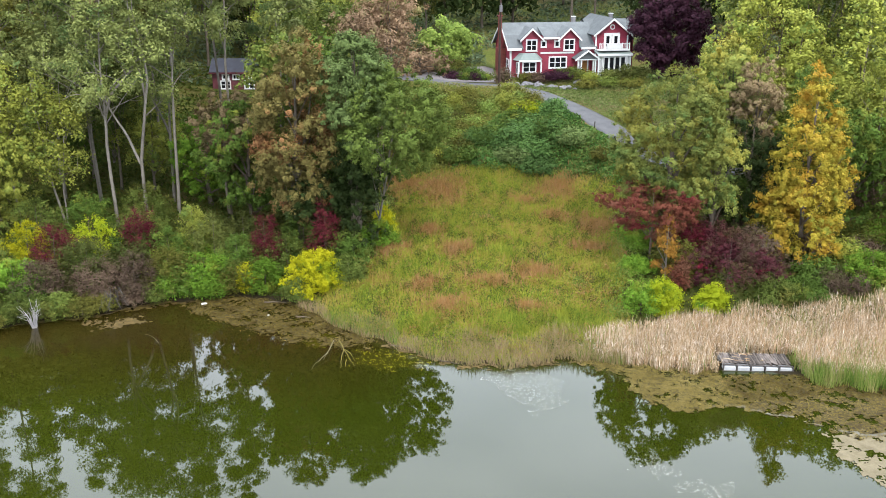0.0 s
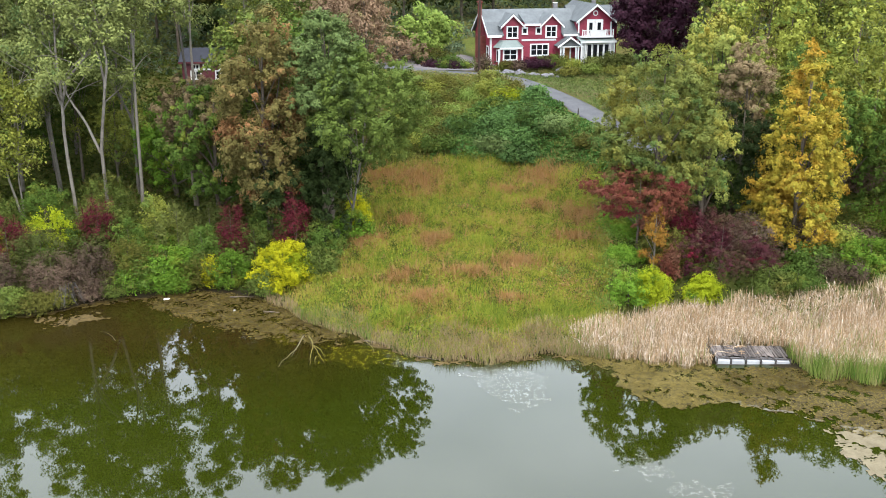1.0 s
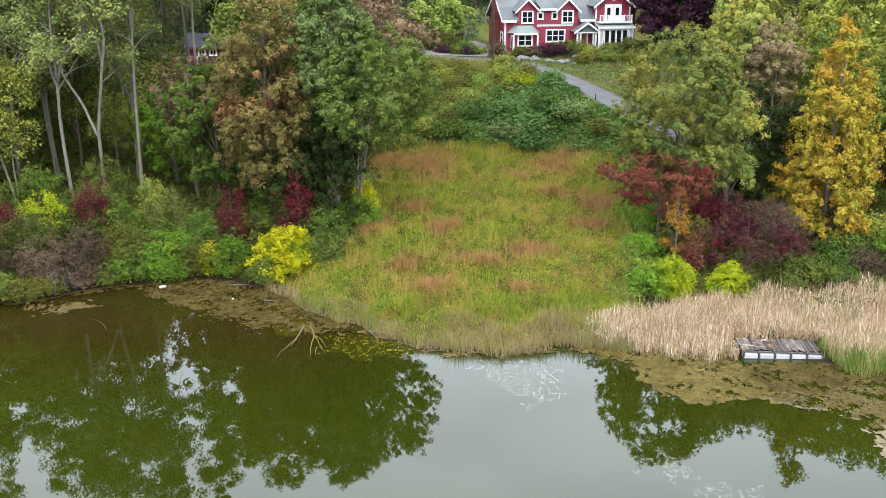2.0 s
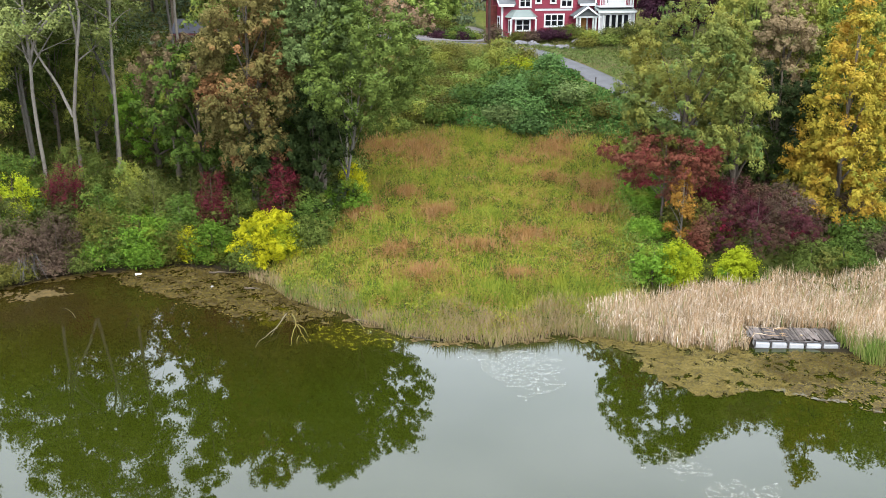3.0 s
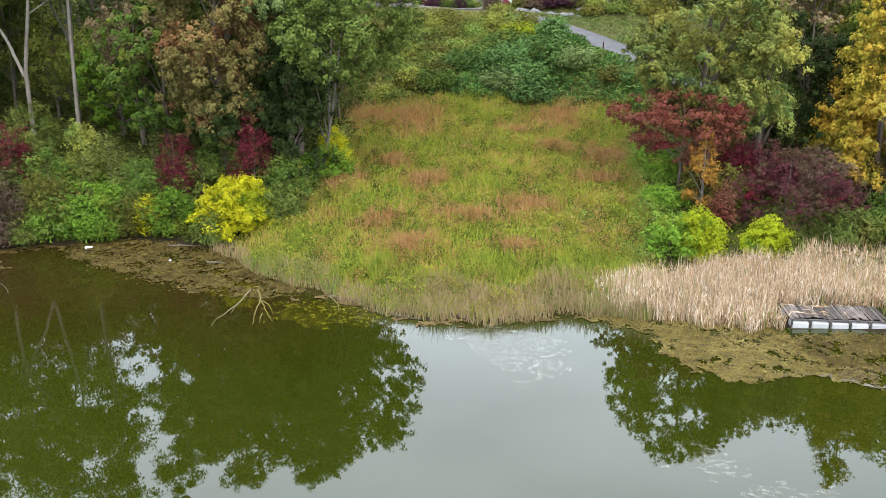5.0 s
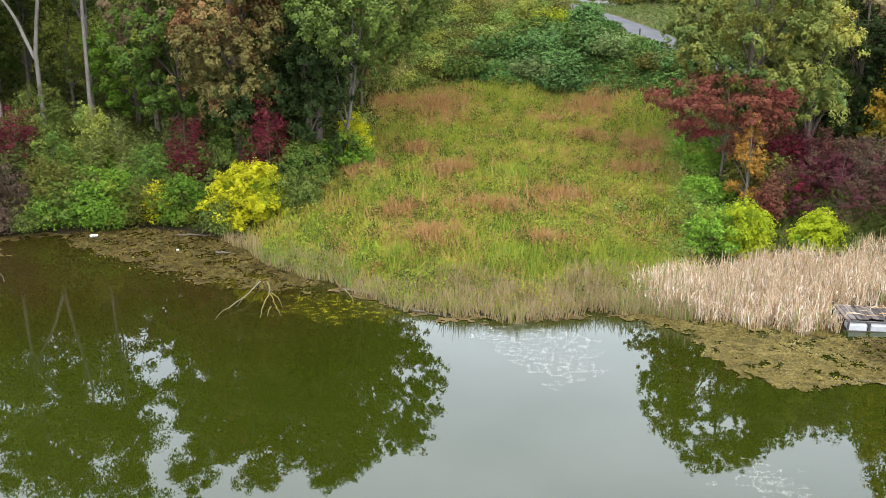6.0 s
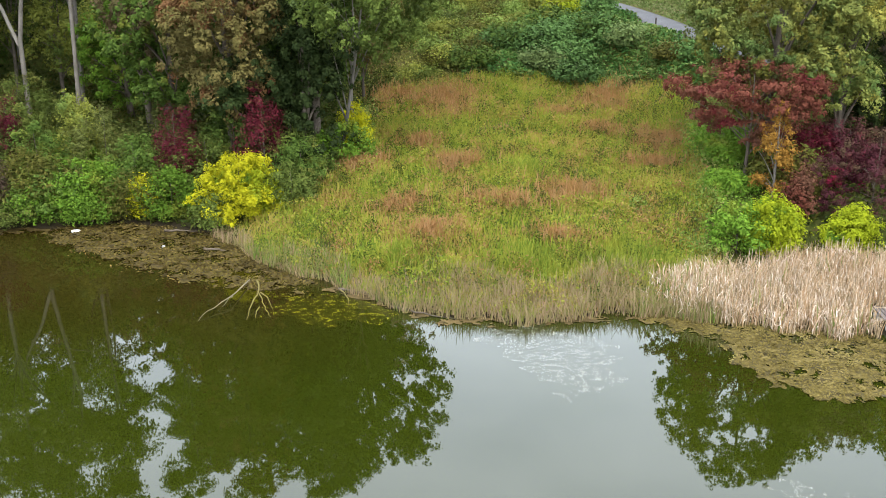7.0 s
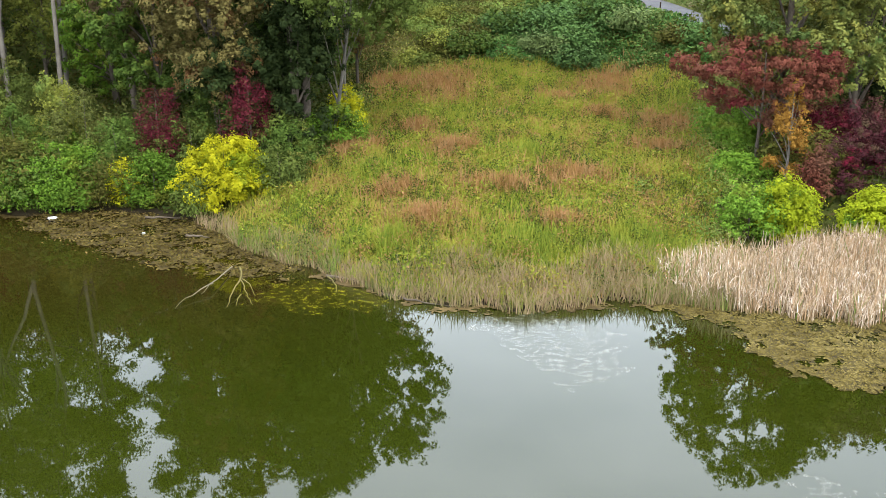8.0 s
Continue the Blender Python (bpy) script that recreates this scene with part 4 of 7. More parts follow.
# ---- brush along the bank ----
for seed, x, y, top, rad, leaf, label, cnt in [
    (101, -11.7, 76.9, 4.5, 2.2, "yellow", "bright yellow bush on the pond bank", 4200),
    (102, -10.7, 77.2, 3.9, 1.5, "lime", "lime-green low bush on the pond bank", 1500),
    (103, -16.2, 78.2, 3.3, 1.5, "brightgreen", "fresh green bush on the pond bank", 1800),
    (104, -18.6, 78.2, 3.0, 1.6, "olive", "olive bush on the pond bank", 1600),
    (105, -21.6, 78.3, 3.9, 2.0, "brightgreen", "leafy bright green bush on the pond bank", 2200),
    (106, -24.6, 77.8, 4.4, 2.0, "olive", "brushy bush with hanging dry stems", 2200),
    (107, -27.2, 76.4, 4.2, 1.9, "dry", "grey-brown bush overhanging the water", 2000),
    (108, -30.0, 75.2, 4.0, 2.2, "dry", "grey-brown bush overhanging the water", 2200),
    (109, -31.4, 77.0, 5.6, 2.3, "greyish", "grey-green willow bush on the bank", 2600),
    (110, -34.6, 74.2, 4.2, 2.2, "dry", "reddish brown bush overhanging the water", 2200),
    (111, -36.8, 74.4, 4.4, 2.4, "brightgreen", "bright green bush on the bank", 2300),
    (112, -40.5, 72.5, 4.2, 2.8, "olive", "olive bush on the pond bank", 2300),
    (113, -34.8, 78.6, 6.0, 2.0, "maroon", "maroon-leaved bush in the bank's brush", 1900),
    (114, -37.6, 79.6, 6.2, 2.0, "yellow", "yellow-leaved bush in the bank's brush", 1700),
    (115, -32.4, 81.6, 6.0, 2.2, "lime", "lime-green bush in the bank's brush", 1800),
    (116, -27.8, 80.5, 7.2, 1.6, "maroon", "bush covered with maroon creeper leaves", 1700),
    (117, -23.6, 82.8, 7.0, 1.5, "yellowgreen", "yellow-green bush in the bank's brush", 2200),
    (118, -28.6, 83.5, 6.6, 2.4, "green", "green bush in the bank's brush", 2400),
    (119, -21.5, 82.0, 6.3, 2.4, "greyish", "grey-green bush in the bank's brush", 2200),
    (120, -16.6, 80.6, 6.9, 1.5, "maroon", "maroon creeper climbing a tree", 1900),
    (121, -11.1, 80.6, 8.2, 1.5, "maroon", "maroon creeper hanging from a tree", 2000),
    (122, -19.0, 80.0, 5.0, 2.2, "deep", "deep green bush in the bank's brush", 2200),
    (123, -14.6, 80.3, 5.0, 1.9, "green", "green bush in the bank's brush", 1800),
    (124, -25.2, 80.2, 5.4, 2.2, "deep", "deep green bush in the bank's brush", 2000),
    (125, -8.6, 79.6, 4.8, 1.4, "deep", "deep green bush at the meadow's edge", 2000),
    (126, -6.2, 85.4, 6.2, 0.9, "yellow", "small yellow bush at the meadow's edge", 1100),
    (127, -6.6, 83.5, 5.2, 1.9, "brightgreen", "bright green bush at the meadow's edge", 1700),
    (128, -8.8, 77.5, 3.8, 1.7, "green", "green bush at the meadow's edge", 1500),
    (158, -13.2, 81.6, 6.6, 2.0, "deep", "deep green bush under a creeper-hung tree", 2000),
    (159, -9.6, 81.8, 5.8, 1.7, "green", "green bush under a dark ivy-covered tree", 1800),
    (129, -38.5, 84.0, 7.0, 2.6, "green", "green bush in the bank's brush", 2300),
    (130, -43.0, 79.0, 6.0, 3.0, "yellowgreen", "yellow-green bush in the bank's brush", 2400),
    (131, -46.5, 73.5, 5.0, 3.0, "green", "green bush on the pond bank", 2300),
    (132, -50.0, 80.0, 7.0, 3.4, "olive", "olive bush on the wooded slope", 2400),
    (133, -34.5, 86.0, 7.4, 2.4, "deep", "deep green bush under bare stems", 2000),
    (134, -29.6, 88.5, 7.6, 2.4, "green", "green bush under bare stems", 2000),
    (141, 17.6, 72.0, 3.8, 1.2, "lime", "vivid lime-green bush above the reeds", 2900),
    (142, 15.9, 72.4, 3.5, 1.3, "brightgreen", "green bush beside a lime-green one", 1500),
    (143, 21.6, 72.0, 3.2, 1.3, "lime", "vivid lime-green bush above the reeds", 2300),
    (160, -17.9, 77.9, 2.9, 0.6, "yellow", "small yellow bush on the pond bank", 500),
    (161, 20.4, 76.6, 4.6, 1.2, "olive", "olive bush behind lime-green ones", 1300),
    (144, 26.6, 72.2, 3.8, 1.6, "green", "green bush above the reeds", 1700),
    (145, 29.2, 73.0, 3.6, 1.8, "deep", "deep green bush above the reeds", 1800),
    (146, 32.8, 73.2, 3.8, 1.9, "dry", "grey-brown bush above the reeds", 1700),
    (147, 35.4, 74.6, 5.4, 2.5, "brightgreen", "bright yellow-green bush at the wood's edge", 2600),
    (148, 39.4, 74.0, 5.8, 2.8, "yellowgreen", "yellow-green bush at the wood's edge", 2600),
    (149, 16.4, 77.4, 3.9, 1.3, "brightgreen", "green bush at the meadow's edge", 2000),
    (150, 17.3, 82.2, 4.6, 1.2, "brightgreen", "green bush at the meadow's edge", 1800),
    (151, 17.6, 84.5, 5.6, 2.1, "brightgreen", "green bush under a red-leaved tree", 2000),
    (152, 21.5, 80.0, 6.4, 2.3, "maroon", "dark red bush under a spreading tree", 2200),
    (153, 23.4, 79.0, 6.6, 2.2, "purple", "purple-red bush behind the thicket", 2200),
    (154, 27.0, 79.5, 6.0, 2.4, "dry", "dry brown bush under the trees", 2000),
    # made tall and dark to stand in for shade in the tree gap
    (155, 26.6, 84.5, 9.5, 2.6, "deep", "tall deep green bush filling a shaded gap under the trees", 2000),
    (156, 43.5, 71.5, 5.0, 2.8, "green", "green bush at the wood's edge", 2200),
    (157, 19.4, 74.2, 4.8, 0.6, "red", "small red-leaved shrub beside the lime bush", 900),
]:
    wispy = leaf in ("dry", "olive", "greyish", "maroon")
    bush(seed, x, y, top, rad, leaf, label, leaves=int(cnt * 2.1), size=0.24 if wispy else 0.19, width=0.36 if wispy else 0.7, squash=1.25 if wispy else 0.8, clump=0.36, group="bank bushes")

fringe = np.random.default_rng(44)
for i in range(17):
    bx = -38.5 + 1.6 * i + fringe.uniform(-0.4, 0.4)
    if -19 < bx < -13:
        continue
    by = float(shore_y(bx)) + fringe.uniform(0.3, 1.0)
    leaf = ["dry", "olive", "green", "brightgreen", "dry", "green"][int(fringe.integers(0, 6))]
    word = {"dry": "grey-brown dry", "olive": "olive-green", "brightgreen": "bright green", "green": "green"}[leaf]
    bush(760 + i, bx, by, ground_z(bx, by) + fringe.uniform(1.3, 2.3), fringe.uniform(1.0, 1.5), leaf, word + " bush hanging over the waterline", leaves=2200, size=0.18, clump=0.4, group="bank bushes", limbs=5)
more = np.random.default_rng(31)
for i in range(28):
    bx, by = more.uniform(-50, -15), 0.0
    by = float(shore_y(bx)) + more.uniform(1.8, 13)
    leaf = ["green", "olive", "brightgreen", "deep", "brightgreen", "greyish", "green", "deep"][int(more.integers(0, 8))]
    word = {"green": "green", "olive": "olive-green", "deep": "deep green", "brightgreen": "bright green", "greyish": "grey-green"}[leaf]
    bush(700 + i, bx, by, ground_z(bx, by) + more.uniform(1.6, 3.4), more.uniform(1.4, 2.3), leaf, word + " bush in the tangled bank brush", leaves=1900, size=0.25, group="bank bushes", limbs=2)
for i in range(22):
    bx, by = more.uniform(15.5, 42), more.uniform(74, 88)
    leaf = ["green", "olive", "deep", "dry", "brightgreen", "yellowgreen"][int(more.integers(0, 6))]
    word = {"green": "green", "olive": "olive-green", "yellowgreen": "yellow-green", "deep": "deep green", "brightgreen": "bright green", "dry": "dry brown"}[leaf]
    bush(760 + i, bx, by, ground_z(bx, by) + more.uniform(1.5, 3.0), more.uniform(1.3, 2.2), leaf, word + " bush under the wood's edge", leaves=1500, size=0.26, group="bank bushes", limbs=2)


# ---- ground cover ----
def blades(name, rng, x, y, z, tall, wide, lean, material, label, category, curl=0.35, segs=2):
    """Upright blades, each bent over a little towards its tip, in one mesh."""
    n = len(x)
    tall = tall * rng.uniform(0.55, 1.3, n)
    a = rng.uniform(0, 2 * np.pi, n)
    side = np.stack([np.cos(a), np.sin(a), 0 * a], 1) * (wide * rng.uniform(0.7, 1.3, n))[:, None] * 0.5
    b = rng.uniform(0, 2 * np.pi, n)
    way = np.stack([np.cos(b), np.sin(b), 0 * b], 1) * (lean * np.abs(rng.normal(0.7, 0.5, n)))[:, None]
    base = np.stack([x, y, z - 0.03], 1)
    up = np.array([0, 0, 1.0])
    rows = []
    for k in range(segs + 1):
        q = k / segs
        c = base + tall[:, None] * (up * (q - curl * 0.5 * q ** 3 * np.linalg.norm(way, axis=1)[:, None]) + way * (q ** 1.7))
        w = side * (1 - 0.82 * q ** 1.5)
        rows += [c - w, c + w]
    v = np.stack(rows, 1)
    m = 2 * (segs + 1)
    first = (np.arange(n) * m)[:, None]
    f = np.concatenate([first + np.array([2 * k, 2 * k + 1, 2 * k + 3, 2 * k + 2]) for k in range(segs)])
    return tagged(link(name, quick_mesh(name, v.reshape(-1, 3), f), material), label, category, kind="stuff")


def herbs(name, rng, x, y, z, rise, size, material, label, category, flat=0.3, width=0.4):
    p = np.stack([x, y, z + rise * rng.uniform(0.05, 1, len(x)) ** 0.8], 1)
    nrm = rng.normal(size=p.shape) + np.array([0, 0, 1 / max(flat, 0.05) * 0.5])
    return tagged(link(name, leaf_mesh(name, rng, p, nrm, size, width), material), label, category, kind="stuff")


def scatter(rng, n, x0, x1, y0, y1, inside):
    x, y = rng.uniform(x0, x1, n), rng.uniform(y0, y1, n)
    k = inside(x, y)
    return x[k], y[k]


def in_meadow(x, y):
    left = np.interp(y, [64, 68, 73, 75.5, 78, 81, 87, 101, 106], [-9.5, -10, -11.6, -11.2, -9.0, -7.2, -6.3, -6.0, -7]) + 0.7 * np.sin(y * 0.8)
    right = np.interp(y, [64, 68, 72, 81, 101, 106], [11.5, 12.5, 14.8, 16.3, 18.5, 18]) + 0.6 * np.sin(y * 0.9 + 1)
    return (x > left) & (x < right) & (y - shore_y(x) > 0.2) & (y < 103 - 0.9 * np.maximum(0, x - 10))


def plant_material(name, colours, scale=0.45, glow=0.3, scatter=0.45):
    """Blades and herbs whose colour drifts across the field, with a finer scatter from plant to plant."""
    m, n, l, b, o = mat_base(name)
    geo = n.new("ShaderNodeNewGeometry")
    flat = n.new("ShaderNodeVectorMath")
    flat.operation = "MULTIPLY"
    flat.inputs[1].default_value = (1, 0.75, 0)
    l.new(geo.outputs["Position"], flat.inputs[0])
    nz = noise_node(n, l, scale, 4, 0.62, flat.outputs[0])
    ad = n.new("ShaderNodeMath")
    ad.operation = "MULTIPLY_ADD"
    ad.inputs[1].default_value = scatter
    l.new(geo.outputs["Random Per Island"], ad.inputs[0])
    l.new(nz.outputs[0], ad.inputs[2])
    k = len(colours)
    r = ramp_node(n, [(0.38 + (0.22 + scatter) * i / (k - 1), c) for i, c in enumerate(colours)])
    l.new(ad.outputs[0], r.inputs[0])
    l.new(r.outputs[0], b.inputs["Base Color"])
    b.inputs["Roughness"].default_value, b.inputs["Specular IOR Level"].default_value = 0.7, 0.05
    tr = n.new("ShaderNodeBsdfTranslucent")
    l.new(r.outputs[0], tr.inputs[0])
    ms = n.new("ShaderNodeMixShader")
    ms.inputs[0].default_value = glow
    l.new(b.outputs[0], ms.inputs[1])
    l.new(tr.outputs[0], ms.inputs[2])
    l.new(ms.outputs[0], o.inputs[0])
    return m


G_GRASS = plant_material("meadow_grass_blades", [(0.06, 0.1, 0.014), (0.165, 0.23, 0.022), (0.25, 0.27, 0.034), (0.34, 0.27, 0.06), (0.35, 0.21, 0.08)], 0.3, 0.3, 0.3)
G_HERB = plant_material("meadow_herb_leaves", [(0.05, 0.088, 0.012), (0.15, 0.21, 0.022), (0.26, 0.28, 0.034), (0.26, 0.23, 0.04), (0.34, 0.21, 0.075)], 0.4, 0.3, 0.3)
G_RUST = plant_material("rust_weed_stems", [(0.2, 0.15, 0.035), (0.27, 0.145, 0.05), (0.36, 0.2, 0.09), (0.24, 0.16, 0.065)], 0.7)
G_SEDGE = plant_material("shore_sedge_blades", [(0.095, 0.125, 0.028), (0.22, 0.168, 0.075), (0.33, 0.235, 0.14), (0.165, 0.17, 0.045), (0.33, 0.215, 0.14)], 0.4)
G_REED = plant_material("dead_reed_blades", [(0.12, 0.088, 0.042), (0.25, 0.185, 0.105), (0.41, 0.315, 0.205), (0.57, 0.46, 0.35), (0.34, 0.22, 0.12)], 0.2, 0.1, 0.75)
G_REEDTIP = plant_material("bleached_reed_heads", [(0.3, 0.215, 0.12), (0.55, 0.44, 0.33), (0.74, 0.63, 0.53), (0.46, 0.32, 0.19)], 0.2, 0.1, 0.75)
G_GREENREED = plant_material("green_reed_blades", [(0.05, 0.1, 0.018), (0.12, 0.18, 0.03), (0.2, 0.22, 0.06), (0.3, 0.26, 0.11)], 0.9)
G_GOLD = plant_material("goldenrod_heads", [(0.3, 0.26, 0.03), (0.38, 0.33, 0.05)], 0.8)
# leaf colours darkened to paint in the shade of hollows between plants
G_UNDER_SHADE = plant_material("shade_darkened_leaves", [(0.018, 0.034, 0.007), (0.042, 0.064, 0.012), (0.082, 0.098, 0.016), (0.085, 0.066, 0.02)], 0.4)
G_IVY = plant_material("margin_weed_leaves", [(0.06, 0.12, 0.02), (0.115, 0.195, 0.036), (0.19, 0.24, 0.045), (0.25, 0.24, 0.08)], 0.3)
G_SLOPE = plant_material("olive_slope_weeds", [(0.075, 0.105, 0.02), (0.14, 0.16, 0.034), (0.22, 0.21, 0.05), (0.24, 0.18, 0.075)], 0.3)
G_THICKET = plant_material("slope_thicket_leaves", [(0.026, 0.078, 0.018), (0.055, 0.13, 0.03), (0.1, 0.175, 0.04), (0.17, 0.2, 0.06)], 0.3)
G_LIMEWEED = plant_material("lime_weed_leaves", [(0.1, 0.15, 0.02), (0.19, 0.23, 0.03), (0.3, 0.3, 0.042)], 0.5)
G_HILL = plant_material("hillside_grass", [(0.05, 0.075, 0.04), (0.085, 0.12, 0.064), (0.12, 0.15, 0.085), (0.12, 0.115, 0.075)], 0.4)
G_YARD = plant_material("yard_weeds", [(0.06, 0.1, 0.026), (0.1, 0.145, 0.038), (0.15, 0.165, 0.062), (0.17, 0.14, 0.085)], 0.4)

rng = np.random.default_rng(21)
x, y = scatter(rng, 76000, -12, 20, 63, 104, in_meadow)
blades("meadow_grass", rng, x, y, height(x, y), 0.5 + 0.2 * lumps(x, y, 0.4), 0.07, 0.45, G_GRASS, "tall green and yellowing meadow grass", "grass", segs=1)
x, y = scatter(rng, 138000, -12, 20, 63.5, 104, in_meadow)
mound = 0.42 + 0.36 * lumps(x, y, 0.85) + 0.3 * lumps(x + 5, y, 1.9)
k = mound > 0.2
herbs("meadow_herbs", rng, x[k], y[k], height(x[k], y[k]), np.maximum(mound[k], 0.1), 0.17, G_HERB, "leafy green meadow herbs in mounds", "herbs", 0.9)

def patch_points(spots, dense, soft=0.25):
    """Points in ragged-edged patches (x, y, half width, half depth)."""
    px, py = [], []
    for cx, cy, ax, ay in spots:
        k = int(ax * ay * dense)
        a = rng.uniform(0, 2 * np.pi, k)
        edge = 1 + 0.28 * np.sin(3 * a + cx) + 0.18 * np.sin(7 * a + cy) + rng.normal(0, soft, k)
        rad = np.sqrt(rng.uniform(0, 1, k)) * edge
        px.append(cx + ax * rad * np.cos(a))
        py.append(cy + ay * rad * np.sin(a))
    return np.concatenate(px), np.concatenate(py)


RUST_SPOTS = [(-5.0, 100.6, 1.6, 2.0), (-0.9, 98.2, 2.4, 2.8), (11.6, 98.1, 1.7, 2.6), (14.2, 88.5, 1.6, 2.4), (-5.4, 82.5, 1.3, 1.9), (0.7, 81.8, 1.3, 1.2), (-0.1, 70.7, 1.3, 1.3), (3.3, 74.7, 2.0, 0.7),
              (-2.1, 75.0, 1.4, 0.8), (13.1, 82.4, 1.8, 0.9), (7.5, 77.0, 1.7, 1.4), (8, 95, 1.5, 1.0), (-1.7, 87, 1.1, 1.0), (6.5, 70.6, 1.6, 0.6), (10.5, 91, 1.2, 1.0)]
x, y = patch_points(RUST_SPOTS, 480, 0.5)
blades("rust_weeds", rng, x, y, height(x, y), 0.85, 0.08, 0.5, G_RUST, "patches of rust-brown withered weeds", "weeds", segs=1)
herbs("rust_herbs", rng, x, y, height(x, y), 0.7, 0.14, G_RUST, "withered rust-brown weed leaves in patches", "weeds", 0.8)

gx, gy = [], []
for i in range(16):
    cx, cy = rng.uniform(-7, 16), rng.uniform(66, 100)
    if not in_meadow(np.array([cx]), np.array([cy]))[0]:
        continue
    k = int(rng.integers(6, 22))
    gx.append(cx + rng.normal(0, 0.45, k))
    gy.append(cy + rng.normal(0, 0.4, k))
x, y = np.concatenate(gx), np.concatenate(gy)
herbs("goldenrod", rng, x, y, height(x, y) + 0.4, 0.35, 0.17, G_GOLD, "small yellow goldenrod flower heads in the meadow", "flowers", 0.5)

# weed clumps in the grass: dark ones paint shaded gaps, others stand out brighter
def clumps_of(name, count, rise, spread_, size, per, material, label):
    cx, cy = scatter(rng, count * 2, -9, 19, 65, 102, in_meadow)
    cx, cy = cx[:count], cy[:count]
    n = rng.integers(per // 2, per * 2, len(cx))
    x = np.repeat(cx, n) + rng.normal(0, spread_, n.sum())
    y = np.repeat(cy, n) + rng.normal(0, spread_ * 0.8, n.sum())
    d = np.hypot(x - np.repeat(cx, n), y - np.repeat(cy, n)) / spread_
    herbs(name, rng, x, y, height(x, y) + 0.1, rise * np.exp(-0.3 * d * d), size, material, label, "weeds", 0.8)


# dark leaf colour in place of the shade between meadow plants
clumps_of("gap_shade_weeds", 700, 0.85, 0.28, 0.13, 46, G_UNDER_SHADE, "dark green weed clumps standing in for shaded gaps in the meadow")
clumps_of("tall_weeds", 300, 1.15, 0.24, 0.12, 50, G_LIMEWEED, "tall yellow-green weed clumps in the meadow")
clumps_of("brown_weeds", 420, 0.85, 0.32, 0.13, 44, G_RUST, "withered brown weed clumps in the meadow")
x, y = patch_points([(-0.4, 89.7, 2.6, 2.4), (5.4, 80.7, 1.8, 2.0), (9.5, 70.0, 3.0, 1.4), (-1.8, 68.7, 1.8, 1.1), (16.2, 92.9, 1.2, 2.0), (3.1, 100.5, 2.0, 1.0), (6.4, 94.4, 1.6, 1.6), (-3.6, 78, 1.4, 1.6), (10.5, 86, 1.2, 1.4), (4.5, 68.5, 2.2, 1.1)], 220, 0.5)
blades("lime_grass", rng, x, y, height(x, y), 0.75, 0.075, 0.5, G_LIMEWEED, "patches of bright lime-green grass", "grass", segs=1)
x, y = patch_points([(10.9, 74.9, 0.9, 0.6), (15.4, 76.2, 1.4, 2.6), (16.4, 83.0, 1.3, 3.2), (17.2, 89.5, 1.2, 3.0), (-6.3, 88.6, 0.9, 2.6), (-7.6, 81.9, 1.2, 2.2), (14.0, 71.8, 1.4, 1.2), (-7.0, 94.5, 1.0, 3.0)], 420, 0.3)
MARGIN = x, y
x, y = patch_points([(9.0, 68.6, 3.4, 1.2), (4.2, 67.4, 2.6, 0.9), (12.2, 69.4, 1.8, 1.3), (-1.8, 68.9, 1.9, 0.9), (0.8, 66.9, 1.2, 0.6)], 620, 0.45)
blades("shore_grass", rng, x, y, height(x, y), 0.72, 0.06, 0.5, G_LIMEWEED, "vivid yellow-green grass behind the shore sedge", "grass", segs=1)
x, y = MARGIN
herbs("margin_weeds", rng, x, y, height(x, y), 1.0, 0.17, G_IVY, "green leafy weeds at the meadow's margins", "weeds", 0.6)

# sedge along the waterline
x, y = scatter(rng, 75000, -13, 14, 62, 78, lambda x, y: (y - shore_y(x) > -0.35) & (y - shore_y(x) < 1.5 + 1.5 * smooth01((x + 5) / 6) + 0.6 * np.sin(x * 0.8)) & (rng.uniform(0, 1, len(x)) < 0.75 + 0.25 * lumps(x, y, 1.2)))
blades("shore_sedge", rng, x, y, np.maximum(height(x, y), -0.05), (0.9 + 0.26 * lumps(x, y, 0.9)) * (0.6 + 0.4 * smooth01((x + 1) / 4)), 0.04, 0.5, G_SEDGE, "brownish grass and sedge fringing the pond", "grass", segs=2)
x, y = scatter(rng, 16000, -14, 14, 62, 78, lambda x, y: (np.abs(y - shore_y(x) - 0.9) < 1.2) & (lumps(x, y, 0.5) > 0.35 - 0.5 * smooth01((1 - x) / 4)))
blades("shore_rush", rng, x, y, np.maximum(height(x, y), -0.05), 0.75, 0.06, 0.35, G_GREENREED, "bright green rushes at the water's edge", "grass", segs=2)


# ---- reed bed ----
def reed_front(x):
    return np.interp(x, [10, 13, 15, 18, 19.5, 25.5, 26, 31, 45, 90], [65.0, 63.7, 62.9, 61.9, 62.4, 63.6, 61.8, 60.6, 57, 46])


def in_reeds(x, y):
    back = np.interp(x, [10, 14, 20, 30, 45, 90], [67.4, 69.1, 70.4, 71.2, 70, 60]) + 0.5 * np.sin(x * 1.1)
    edge = smooth01((x - 9.8) / 2.5)
    dock = (x > 19.7) & (x < 25.7) & (y > 61.5) & (y < 64.9)
    return (y > reed_front(x) + 0.25 * np.sin(x * 3.1)) & (y < back) & (rng.uniform(0, 1, len(x)) < edge) & ~dock


x, y = scatter(rng, 56000, 9.5, 48, 55, 71.5, in_reeds)
z = np.maximum(height(x, y), -0.1)
tallness = (1.38 + 0.22 * lumps(x, y, 0.5) + 0.22 * lumps(x + 7, y, 1.4)) * (0.6 + 0.4 * smooth01((x - 10) / 4))
